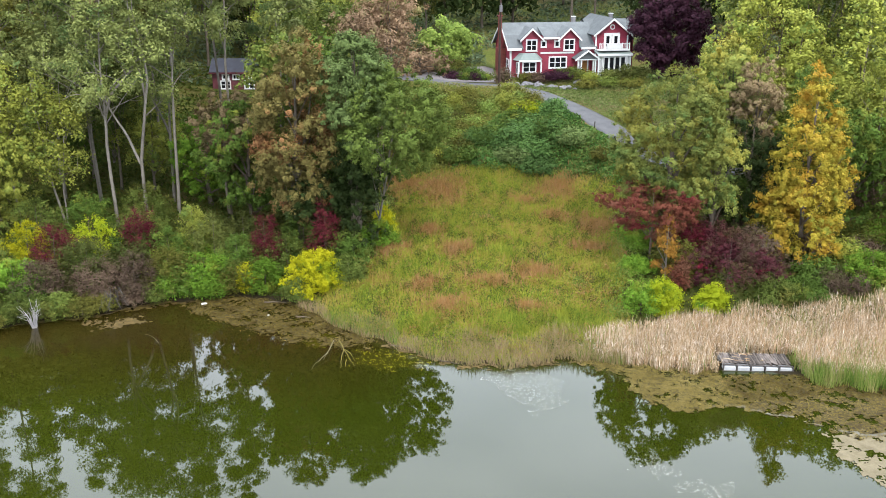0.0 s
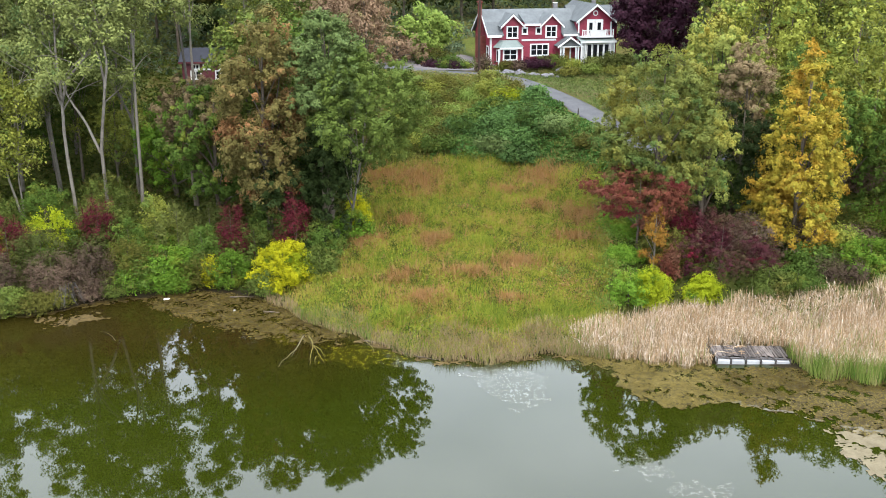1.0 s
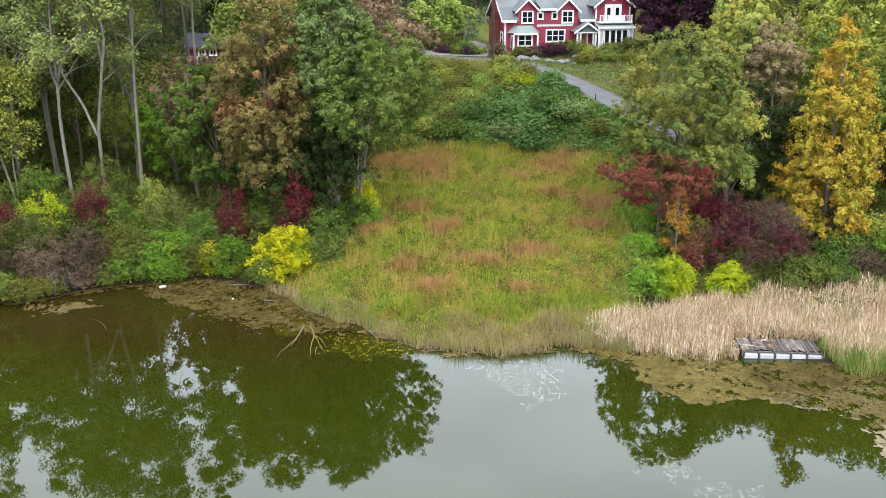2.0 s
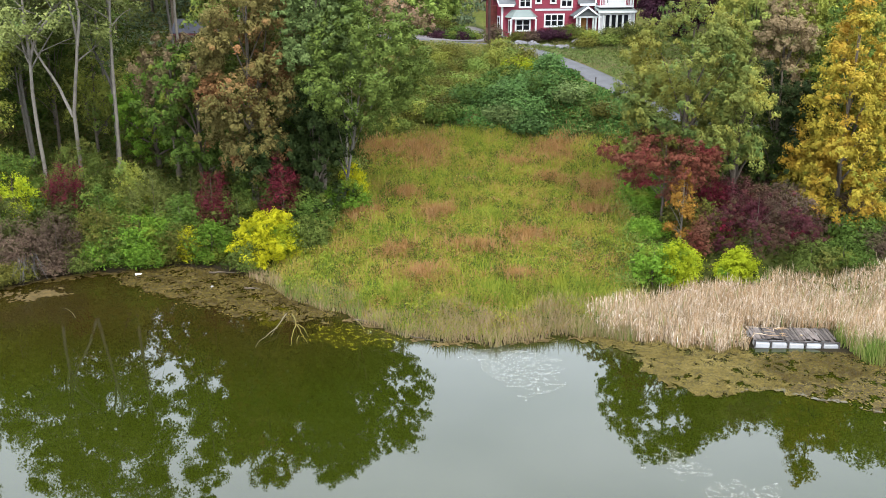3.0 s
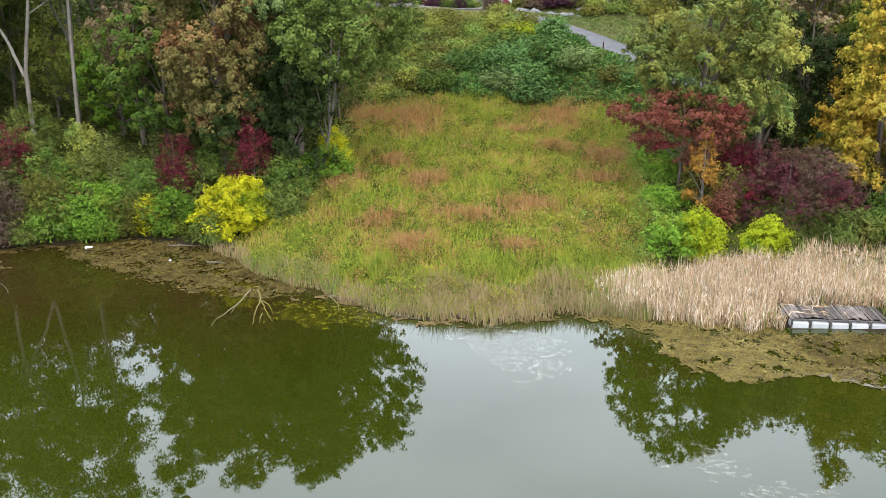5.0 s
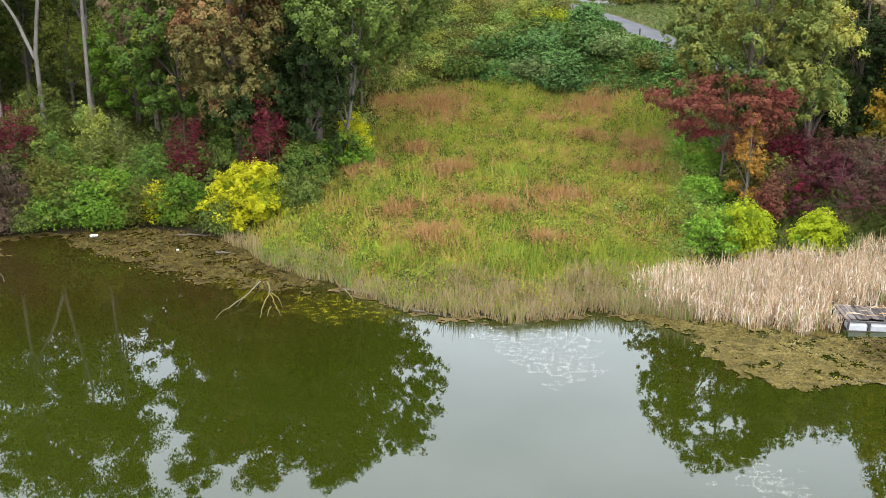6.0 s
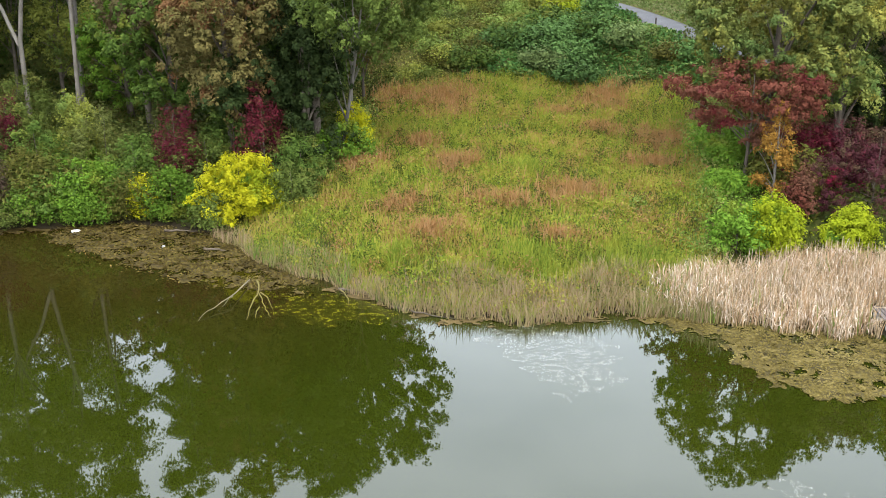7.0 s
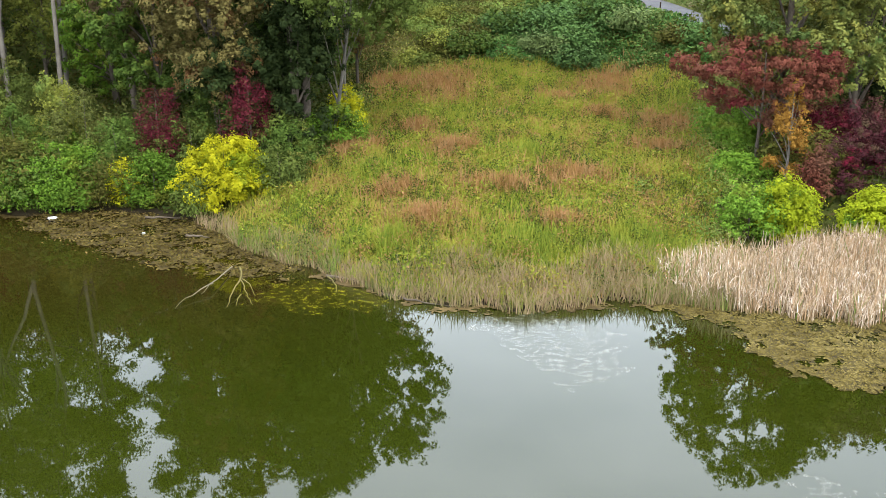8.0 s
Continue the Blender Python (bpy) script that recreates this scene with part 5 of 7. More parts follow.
blades("reed_bed", rng, x, y, z, tallness, 0.038, 0.22, G_REED, "dense bed of dry straw-coloured cattail reeds", "reeds", segs=3)
k = rng.uniform(0, 1, len(x)) < 1.1
blades("reed_leaves", rng, x[k], y[k], z[k] + tallness[k] * rng.uniform(0.1, 0.72, k.sum()), 0.46, 0.034, 0.9, G_REEDTIP, "bleached reed leaves bending over", "reeds", curl=1.0, segs=3)
k = (rng.uniform(0, 1, len(x)) < 0.05 + 0.2 * smooth01((15 - x) / 4) + 0.12 * smooth01((x - 25) / 6)) & (lumps(x, y, 0.6) > -0.1)
blades("green_reeds_mixed", rng, x[k], y[k], z[k], 1.35, 0.06, 0.3, G_GREENREED, "green reeds among the dry ones", "reeds", segs=2)
x, y = scatter(rng, 24000, 24.5, 48, 54, 64, lambda x, y: (y > reed_front(x) - 1.5 + 0.4 * np.sin(x * 2.3)) & (y < reed_front(x) + 0.7) & (x > 25.3))
blades("green_reeds", rng, x, y, np.maximum(height(x, y), -0.1), 1.3, 0.045, 0.3, G_GREENREED, "green and yellowing reeds standing in the water beside the dock", "reeds", segs=2)

# undergrowth under the trees
def carpet(name, n, x0, x1, y0, y1, inside, rise, size, material, label):
    x, y = scatter(rng, n, x0, x1, y0, y1, inside)
    m = rise * (0.55 + 0.45 * lumps(x, y, 0.45) + 0.25 * lumps(x, y, 1.1))
    herbs(name, rng, x, y, height(x, y), np.maximum(m, 0.12), size, material, label, "undergrowth", 0.45)


# carpet in the darkened leaf colour, so hollows below the brush look shaded
carpet("bank_undergrowth", 50000, -62, -5, 66, 112, lambda x, y: (y - shore_y(x) > 0.4) & ~in_meadow(x, y) & (x < -5.5 - 0.02 * y + 2), 1.3, 0.4, G_UNDER_SHADE, "tangled green undergrowth on the wooded bank")
carpet("wood_undergrowth", 34000, 12, 62, 69, 112, lambda x, y: (y - shore_y(x) > 8.2) & ~in_meadow(x, y) & (np.abs(x - np.interp(y, ROAD_LINE[::-1, 1], ROAD_LINE[::-1, 0])) > 2.4), 1.2, 0.42, G_UNDER_SHADE, "tangled undergrowth below the trees")
SLOPE_TOP = lambda x: np.interp(x, [-9, 0, 2, 6, 12, 20], [99, 101, 108, 113, 115, 116]) + 0.8 * np.sin(x * 1.3)
carpet("slope_weeds", 34000, -9, 20, 98, 124, lambda x, y: (y > SLOPE_TOP(x)) & (y < 122) & (x < np.interp(y, ROAD_LINE[::-1, 1], ROAD_LINE[::-1, 0]) - 2.4), 1.3, 0.24, G_SLOPE, "olive and yellowish weeds on the slope below the drive")
carpet("slope_thicket", 44000, -1, 20, 93, 119, lambda x, y: (y < SLOPE_TOP(x) + 0.6) & (y > 102.3 + 0.8 * np.sin(x) - 0.9 * np.maximum(0, x - 10)) & (x < np.interp(y, ROAD_LINE[::-1, 1], ROAD_LINE[::-1, 0]) - 2.6), 1.2, 0.36, G_THICKET, "dense green thicket on the slope below the drive")
carpet("far_undergrowth", 18000, -66, -9, 110, 150, lambda x, y: ((y < 127) | (x < -23) | (y > 133)) & ~((x > -36.5) & (x < -26) & (y > 135.5) & (y < 144)), 0.55, 0.6, G_UNDER_SHADE, "undergrowth deep in the wood")
carpet("drive_edge", 9000, -9, 10, 118, 127, lambda x, y: (y < 126.4) & (x < np.interp(y, ROAD_LINE[::-1, 1], ROAD_LINE[::-1, 0]) - 2.1), 0.4, 0.22, G_SLOPE, "low weeds along the drive")
carpet("yard_grass", 30000, 8, 34, 96, 129, lambda x, y: (x > np.interp(y, ROAD_LINE[::-1, 1], ROAD_LINE[::-1, 0]) + 2.1), 0.35, 0.26, G_YARD, "rough grass between the drive and the house")
carpet("hill_grass", 22000, -70, 70, 138, 182, lambda x, y: (x < 5) | (x > 34) | (y > 150), 0.6, 0.75, G_HILL, "rough grass on the hillside behind the house")

for i in range(80):
    bx, by = rng.uniform(-6, 17), rng.uniform(102.5, 121)
    if bx > np.interp(by, ROAD_LINE[::-1, 1], ROAD_LINE[::-1, 0]) - 4:
        continue
    leaf = ["sumac", "sumac", "midgreen", "deep", "sumac"][int(rng.integers(0, 5))]
    if by > SLOPE_TOP(bx):
        leaf = ["yellowgreen", "olive", "green", "leafgreen", "olive"][i % 5]
        bush(300 + i, bx, by, ground_z(bx, by) + rng.uniform(0.9, 1.7), rng.uniform(0.9, 1.6), leaf, {"yellowgreen": "yellow-green", "olive": "olive", "green": "green", "leafgreen": "fresh green"}[leaf] + " weedy shrub on the slope below the drive", leaves=900, size=0.26, group="thicket shrubs", name="shrub", category="shrub", limbs=3)
        continue
    bush(300 + i, bx, by, ground_z(bx, by) + rng.uniform(1.4, 2.4), rng.uniform(1.3, 2.2), leaf, {"deep": "deep green shrub in the slope's thicket", "sumac": "blue-green feathery shrub in the slope's thicket", "midgreen": "green shrub in the slope's thicket", "green": "green shrub in the slope's thicket"}[leaf], leaves=1300, size=0.34, group="thicket shrubs", name="shrub", category="shrub", limbs=3)
bush(342, 16.6, 99.6, ground_z(16.6, 99.6) + 1.2, 1.3, "olive", "olive shrub at the meadow's upper edge", leaves=1300, size=0.3, group="thicket shrubs", name="shrub", category="shrub")
bush(343, 18.2, 98.4, ground_z(18.2, 98.4) + 1.2, 1.3, "sumac", "blue-green feathery shrub at the meadow's upper edge", leaves=1300, size=0.3, group="thicket shrubs", name="shrub", category="shrub")
bush(340, 7.2, 117.5, 12.0, 2.0, "yellowgreen", "yellow-green shrub at the top of the slope", leaves=1500, group="thicket shrubs", name="shrub", category="shrub")
bush(341, 9.0, 114.5, 11.3, 1.8, "lime", "yellowish weed clump at the top of the slope", leaves=1200, group="thicket shrubs", name="shrub", category="shrub")


# ---- floating mats and mud ----
def inside_outline(px, py, outline):
    res = np.zeros(px.shape, bool)
    for i in range(len(outline)):
        (x0, y0), (x1, y1) = outline[i], outline[i - 1]
        res ^= ((y0 > py) != (y1 > py)) & (px < (x1 - x0) * (py - y0) / (y1 - y0 + 1e-9) + x0)
    return res


def mat_sheet(name, outline, material, label, category, step=0.11, ragged=0.6, holes=1.2, lift=0.012, bumps=0.03):
    """A thin uneven sheet with a ragged outline and holes, lying on the water."""
    xs, ys = zip(*outline)
    gx = np.arange(min(xs) - 1, max(xs) + 1, step)
    gy = np.arange(min(ys) - 1, max(ys) + 1, step)
    cx, cy = np.meshgrid(gx[:-1] + step / 2, gy[:-1] + step / 2)
    wx = cx + ragged * (0.6 * lumps(cx, cy, 2.2) + 0.4 * lumps(cy, cx, 5.1))
    wy = cy + ragged * (0.6 * lumps(cx + 9, cy, 2.6) + 0.4 * lumps(cy + 4, cx, 5.7))
    keep = inside_outline(wx, wy, outline) & (0.7 * lumps(cx, cy, 1.7) + 0.6 * lumps(cy + 3, cx - 2, 4.3) + 0.5 * lumps(cx - cy, cy + 0.6 * cx, 9.0) < holes)
    nx = len(gx)
    j, i = np.nonzero(keep)
    a = j * nx + i
    f = np.stack([a, a + 1, a + nx + 1, a + nx], 1)
    vx, vy = np.meshgrid(gx, gy)
    vx, vy = vx.ravel(), vy.ravel()
    jig = step * 0.33
    r2 = np.random.default_rng(3)
    v = np.stack([vx + r2.uniform(-jig, jig, vx.size), vy + r2.uniform(-jig, jig, vx.size), lift + bumps * np.maximum(0, lumps(vx, vy, 3.3) + r2.uniform(-0.6, 0.6, vx.size))], 1)
    used, inv = np.unique(f.ravel(), return_inverse=True)
    return tagged(link(name, quick_mesh(name, v[used], inv.reshape(-1, 4)), material), label, category, kind="stuff"), cx[keep], cy[keep]


M_ALGAE = plain("olive_algae", [(0.36, (0.012, 0.009, 0.003)), (0.48, (0.046, 0.034, 0.009)), (0.58, (0.1, 0.075, 0.02)), (0.68, (0.175, 0.135, 0.045))], 1.6, 0.75, bump=0.5, bump_scale=9)
M_MUD = plain("wet_brown_mud", [(0.36, (0.01, 0.007, 0.002)), (0.48, (0.03, 0.02, 0.005)), (0.58, (0.068, 0.048, 0.012)), (0.68, (0.125, 0.09, 0.028))], 3.0, 0.6, bump=0.5, bump_scale=9)
M_TAN = plain("tan_silt", [(0.32, (0.026, 0.018, 0.005)), (0.5, (0.068, 0.046, 0.015)), (0.66, (0.135, 0.092, 0.034))], 2.2, 0.7, bump=0.4, bump_scale=9)
M_SCUM = plain("grey_scum_line", [(0.3, (0.05, 0.044, 0.03)), (0.7, (0.16, 0.148, 0.12))], 2.0, 0.7, bump=0.4, bump_scale=9)
M_PALE = plain("pale_floating_scum", [(0.3, (0.065, 0.052, 0.028)), (0.7, (0.145, 0.12, 0.075))], 1.0, 0.7, bump=0.4, bump_scale=9)
def film_material(name, colour, scale, lo, hi, most):
    """A broken pale film: mostly clear, with soft specks."""
    m, n, l, b, o = mat_base(name)
    geo = n.new("ShaderNodeNewGeometry")
    nz = noise_node(n, l, scale, 8, 0.7, geo.outputs["Position"])
    mr = n.new("ShaderNodeMapRange")
    mr.inputs[1].default_value, mr.inputs[2].default_value, mr.inputs[4].default_value = lo, hi, most
    l.new(nz.outputs[0], mr.inputs[0])
    b.inputs["Base Color"].default_value = (*colour, 1)
    b.inputs["Roughness"].default_value = 0.1
    l.new(mr.outputs[0], b.inputs["Alpha"])
    return m


M_FILM = film_material("pollen_film", (0.33, 0.315, 0.26), 3.4, 0.46, 0.74, 0.34)
M_YALG = film_material("yellow_green_algae", (0.115, 0.1, 0.008), 2.6, 0.47, 0.62, 0.7)
G_FLAKE = plant_material("floating_leaf_litter", [(0.045, 0.032, 0.008), (0.115, 0.088, 0.022), (0.2, 0.158, 0.058)], 0.45, 0.0, 0.3)
G_FLAKE_B = plant_material("brown_leaf_litter", [(0.02, 0.014, 0.004), (0.055, 0.037, 0.009), (0.085, 0.07, 0.016), (0.18, 0.125, 0.045)], 0.6, 0.0, 0.35)

ALGAE = [(9.3, 64.9), (10.8, 62.8), (12.9, 61.2), (12.7, 59.3), (14.1, 57.2), (15.4, 56.0), (17, 56.6), (19, 57.1), (20.2, 56.2), (20.6, 58.2), (19.2, 59.8), (19.6, 62.8), (15, 63.6), (12, 65)]
WEED = [(19.8, 56.8), (20.5, 56), (22.6, 55.4), (24.8, 53.6), (27, 52.5), (31, 54), (34, 58), (32, 61.5), (26, 61.9), (19.9, 61.9), (18.9, 60.0), (20.2, 58.4)]
_, ax, ay = mat_sheet("algae_mat", ALGAE, M_ALGAE, "olive-brown floating algae and weed mat by the reeds", "algae", holes=0.6)
k = rng.integers(0, len(ax), 10000)
herbs("algae_flakes", rng, ax[k] + rng.normal(0, 0.1, 10000), ay[k] + rng.normal(0, 0.1, 10000), 0.02 + 0 * k, 0.05, 0.1, G_FLAKE, "dead leaves and weed on the algae mat", "algae", 0.12, 0.62)
_, ax, ay = mat_sheet("weed_mat", WEED, M_MUD, "dark brown weed mat with open gaps before the dock", "algae", holes=0.34)
front = ay < 58.3 + 0.8 * lumps(ax, ay, 0.8)
k = rng.choice(np.nonzero(front)[0], 4000)
herbs("pale_flakes", rng, ax[k] + rng.normal(0, 0.12, 4000), ay[k] + rng.normal(0, 0.12, 4000), 0.02 + 0 * k, 0.05, 0.1, G_FLAKE, "pale dead leaves on the outer weed mat", "algae", 0.12, 0.62)
k = rng.choice(np.nonzero(~front)[0], 9000)
herbs("weed_flakes", rng, ax[k] + rng.normal(0, 0.12, 9000), ay[k] + rng.normal(0, 0.12, 9000), 0.02 + 0 * k, 0.05, 0.1, G_FLAKE_B, "dead leaves and weed on the mat before the dock", "algae", 0.12, 0.62)
mat_sheet("scum_line", [(17.4, 56.8), (19, 57.5), (20.6, 56.4), (22.6, 55.8), (24.8, 54.2), (27, 53.2), (30, 54.0), (30, 53.7), (27, 52.85), (24.75, 53.85), (22.55, 55.5), (20.5, 56.05), (19, 57.2)], M_SCUM, "thin line of pale scum along the algae's edge", "algae", holes=0.3, ragged=0.45, lift=0.03)
PALE_MAT = [(24.2, 53.2), (24.0, 50.5), (25.0, 47.5), (25.6, 44), (29, 43), (34, 46), (36, 52), (31, 54.5), (27, 53.5)]
mat_sheet("scum_mat", PALE_MAT, M_PALE, "pale tan scum floating on the pond", "algae", holes=0.45, ragged=0.7)
MUD = [(-23.5, 75.4), (-21.5, 73.2), (-18, 71.2), (-15, 69.2), (-12, 67.5), (-8.5, 66.4), (-6.4, 66.4), (-5.4, 67.2), (-7, 69.5), (-9, 71.6), (-12, 74.8), (-15, 77), (-20, 77.2)]
_, ax, ay = mat_sheet("mud_flat", MUD, M_MUD, "wet brown mud flat strewn with litter", "mud", holes=0.2, bumps=0.05)
k = rng.integers(0, len(ax), 9000)
herbs("mud_litter", rng, ax[k] + rng.normal(0, 0.3, 9000), ay[k] + rng.normal(0, 0.3, 9000), 0.015 + 0 * k, 0.06, 0.13, G_FLAKE_B, "dead leaves and weed lying on the mud", "litter", 0.15, 0.62)
mat_sheet("silt_bar", [(-29.6, 71.4), (-29.2, 69.7), (-27, 70), (-24.8, 71.0), (-25.2, 72.0), (-27.5, 71.8)], M_TAN, "tan silt bar at the pond's edge", "mud", holes=0.35, ragged=0.9)
mat_sheet("bank_mud", [(-37, 70.3), (-34, 70.6), (-30, 72.0), (-26, 74.2), (-22.5, 75.8), (-23, 77.2), (-28, 75.6), (-33, 73.2), (-38, 71)], M_MUD, "dark wet mud under the bank", "mud", holes=0.9)
mat_sheet("yellow_algae", [(-6.6, 66.1), (-4.2, 65.9), (-1.6, 64.3), (-1.4, 62.9), (-4.6, 62.2), (-7.4, 63.8)], M_YALG, "yellow-green algae just under the surface", "algae", holes=2.0, lift=0.006, bumps=0.0, ragged=0.9)
mat_sheet("pollen_film", [(3.2, 62.6), (6.2, 62.8), (8.4, 60.0), (7.6, 56.6), (6.0, 55.8), (4.4, 58.8), (2.8, 60.6)], M_FILM, "thin pale pollen film drifting on the water", "film", holes=2.0, lift=0.005, bumps=0.0, step=0.3, ragged=0.9)
mat_sheet("pollen_film", [(13.2, 47.0), (14.6, 47.6), (16.4, 47.2), (17.0, 46.4), (15.4, 45.9), (13.6, 46.2)], M_FILM, "thin pale pollen film drifting on the water", "film", holes=2.0, lift=0.005, bumps=0.0, step=0.3, ragged=0.9)
mat_sheet("pollen_film", [(11.0, 49.2), (12.4, 50.2), (14.0, 49.6), (13.4, 48.4), (11.6, 48.2)], M_FILM, "thin pale pollen film drifting on the water", "film", holes=2.0, lift=0.005, bumps=0.0, step=0.3, ragged=0.9)
mat_sheet("shore_litter", [(-5.0, 66.9), (-3.0, 65.4), (-0.6, 63.9), (1.4, 62.5), (4, 62.6), (7, 63.2), (10, 63.6), (10, 64.4), (7, 64.2), (4, 63.6), (1, 63.9), (-2, 66), (-4.5, 67.6)], M_TAN, "line of pale litter along the waterline", "litter", holes=0.25, ragged=0.5)


# ---- house ----
def siding(name, a, b, board=0.16):
    """Horizontal clapboards: a small overlap every board, and paint that varies softly."""
    m, n, l, bs, o = mat_base(name)
    co = n.new("ShaderNodeTexCoord")
    nz = noise_node(n, l, 0.8, 5, 0.6, co.outputs["Object"])
    r = ramp_node(n, [(0.3, a), (0.7, b)])
    l.new(nz.outputs[0], r.inputs[0])
    l.new(r.outputs[0], bs.inputs["Base Color"])
    sep = n.new("ShaderNodeSeparateXYZ")
    l.new(co.outputs["Object"], sep.inputs[0])
    dv = n.new("ShaderNodeMath")
    dv.operation = "DIVIDE"
    dv.inputs[1].default_value = board
    l.new(sep.outputs[2], dv.inputs[0])
    fr = n.new("ShaderNodeMath")
    fr.operation = "FRACT"
    l.new(dv.outputs[0], fr.inputs[0])
    bp = n.new("ShaderNodeBump")
    bp.invert = True
    bp.inputs["Strength"].default_value, bp.inputs["Distance"].default_value = 0.7, 0.03
    l.new(fr.outputs[0], bp.inputs["Height"])
    l.new(bp.outputs[0], bs.inputs["Normal"])
    bs.inputs["Roughness"].default_value = 0.6
    return m


RED = siding("red_clapboard", (0.145, 0.005, 0.02), (0.195, 0.008, 0.028))
DARKRED = siding("dark_red_clapboard", (0.065, 0.008, 0.014), (0.095, 0.013, 0.02))
WHITE = plain("white_trim_paint", [(0.3, (0.5, 0.5, 0.5)), (0.7, (0.62, 0.62, 0.61))], 0.9, 0.5)
SHINGLE = plain("grey_roof_shingles", [(0.3, (0.07, 0.076, 0.078)), (0.7, (0.118, 0.126, 0.128))], 0.8, 0.85, bump=0.5, bump_scale=9)
SLATE = plain("dark_slate_shingles", [(0.3, (0.024, 0.025, 0.032)), (0.7, (0.042, 0.044, 0.055))], 0.8, 0.8, bump=0.5, bump_scale=9)
GREENROOF = plain("grey_green_metal_roof", [(0.3, (0.13, 0.155, 0.145)), (0.7, (0.18, 0.21, 0.195))], 0.8, 0.5)
BRICK = plain("red_chimney_brick", [(0.3, (0.1, 0.03, 0.024)), (0.7, (0.19, 0.055, 0.042))], 3.0, 0.85, bump=0.5, bump_scale=14)
STONE = plain("grey_field_stone", [(0.25, (0.08, 0.075, 0.078)), (0.5, (0.14, 0.135, 0.14)), (0.75, (0.22, 0.21, 0.215))], 1.6, 0.9, bump=0.6, bump_scale=7)
DOORWOOD = plain("orange_brown_door_wood", [(0.3, (0.24, 0.1, 0.03)), (0.7, (0.34, 0.16, 0.05))], 3.0, 0.45)
GRAVEL = plain("grey_gravel", [(0.3, (0.09, 0.078, 0.078)), (0.7, (0.17, 0.15, 0.148))], 1.5, 0.95, bump=0.7, bump_scale=18)
POLEWOOD = plain("dark_creosoted_wood", [(0.3, (0.025, 0.015, 0.012)), (0.7, (0.05, 0.032, 0.026))], 2.0, 0.85, bump=0.3)
GLASS = plain("dark_window_glass", [(0.3, (0.005, 0.006, 0.007)), (0.7, (0.01, 0.011, 0.013))], 0.5, 0.1, spec=0.08)


def window_unit(parent, u0, u1, z0, z1, v=0.0, cols=2, rows=2, trim=0.13, name="window", side=False):
    """A window in the wall plane y = v: casing, sill, sashes with bars, panes. side: in the plane x = v instead, looking to -x."""
    root = new(name)
    root.parent = parent
    if side:
        root.matrix_basis = pose(v, 0, 0, 0, 0, -90) @ pose(0, 0, 0)
        u0, u1 = -u1, -u0
        v = 0.0
    bm = bmesh.new()
    box_into(bm, u0 - trim, u0, v - 0.07, v + 0.02, z0 - trim, z1 + trim)
    box_into(bm, u1, u1 + trim, v - 0.07, v + 0.02, z0 - trim, z1 + trim)
    box_into(bm, u0, u1, v - 0.07, v + 0.02, z1, z1 + trim)
    box_into(bm, u0, u1, v - 0.07, v + 0.02, z0 - trim, z0)
    part("window_frame", bm, WHITE, root)
    part("window_sill", box(u0 - trim - 0.04, u1 + trim + 0.04, v - 0.13, v - 0.074, z0 - trim - 0.05, z0 - trim + 0.02, 0.01), WHITE, root)
    w = (u1 - u0) / cols
    for c in range(cols):
        a, b = u0 + c * w, u0 + (c + 1) * w
        part("pane", box(a + 0.03, b - 0.03, v - 0.03, v - 0.012, z0 + 0.03, z1 - 0.03), GLASS, root)
        bm = bmesh.new()
        box_into(bm, a + 0.001, a + 0.06, v - 0.06, v - 0.008, z0 + 0.001, z1 - 0.001)
        box_into(bm, b - 0.06, b - 0.001, v - 0.06, v - 0.008, z0 + 0.001, z1 - 0.001)
        for r in range(rows + 1):
            zz = z0 + (z1 - z0) * r / rows
            box_into(bm, a + 0.06, b - 0.06, v - 0.058, v - 0.008, max(zz - 0.03, z0 + 0.001), min(zz + 0.03, z1 - 0.001))
        part("sash", bm, WHITE, root)
    return root


def slab(parent, name, corners, thick, material, label=""):
    """A roof slab from its four upper corners."""
    bm = bmesh.new()
    p = [Vector(c) for c in corners]
    nrm = (p[1] - p[0]).cross(p[3] - p[0]).normalized()
    if nrm.z < 0:
        nrm = -nrm
    top = [bm.verts.new(c) for c in p]
    low = [bm.verts.new(c - nrm * thick) for c in p]
    bm.faces.new(top)
    bm.faces.new(low[::-1])
    for i in range(len(p)):
        j = (i + 1) % len(p)
        bm.faces.new((top[j], top[i], low[i], low[j]))
    bmesh.ops.recalc_face_normals(bm, faces=bm.faces)
    return part(name, bm, material, parent, label)


def rake(parent, a, b, tall=0.24, thick=0.06, v0=0.0, name="rake_board"):
    """A white board along a gable's sloping edge in a plane of constant y, from a to b (x, z)."""
    (x0, z0), (x1, z1) = a, b
    bm = prism([(x0, z0 - tall), (x1, z1 - tall), (x1, z1), (x0, z0)], thick)
    bmesh.ops.translate(bm, vec=(0, v0, 0), verts=bm.verts)
    return part(name, bm, WHITE, parent)


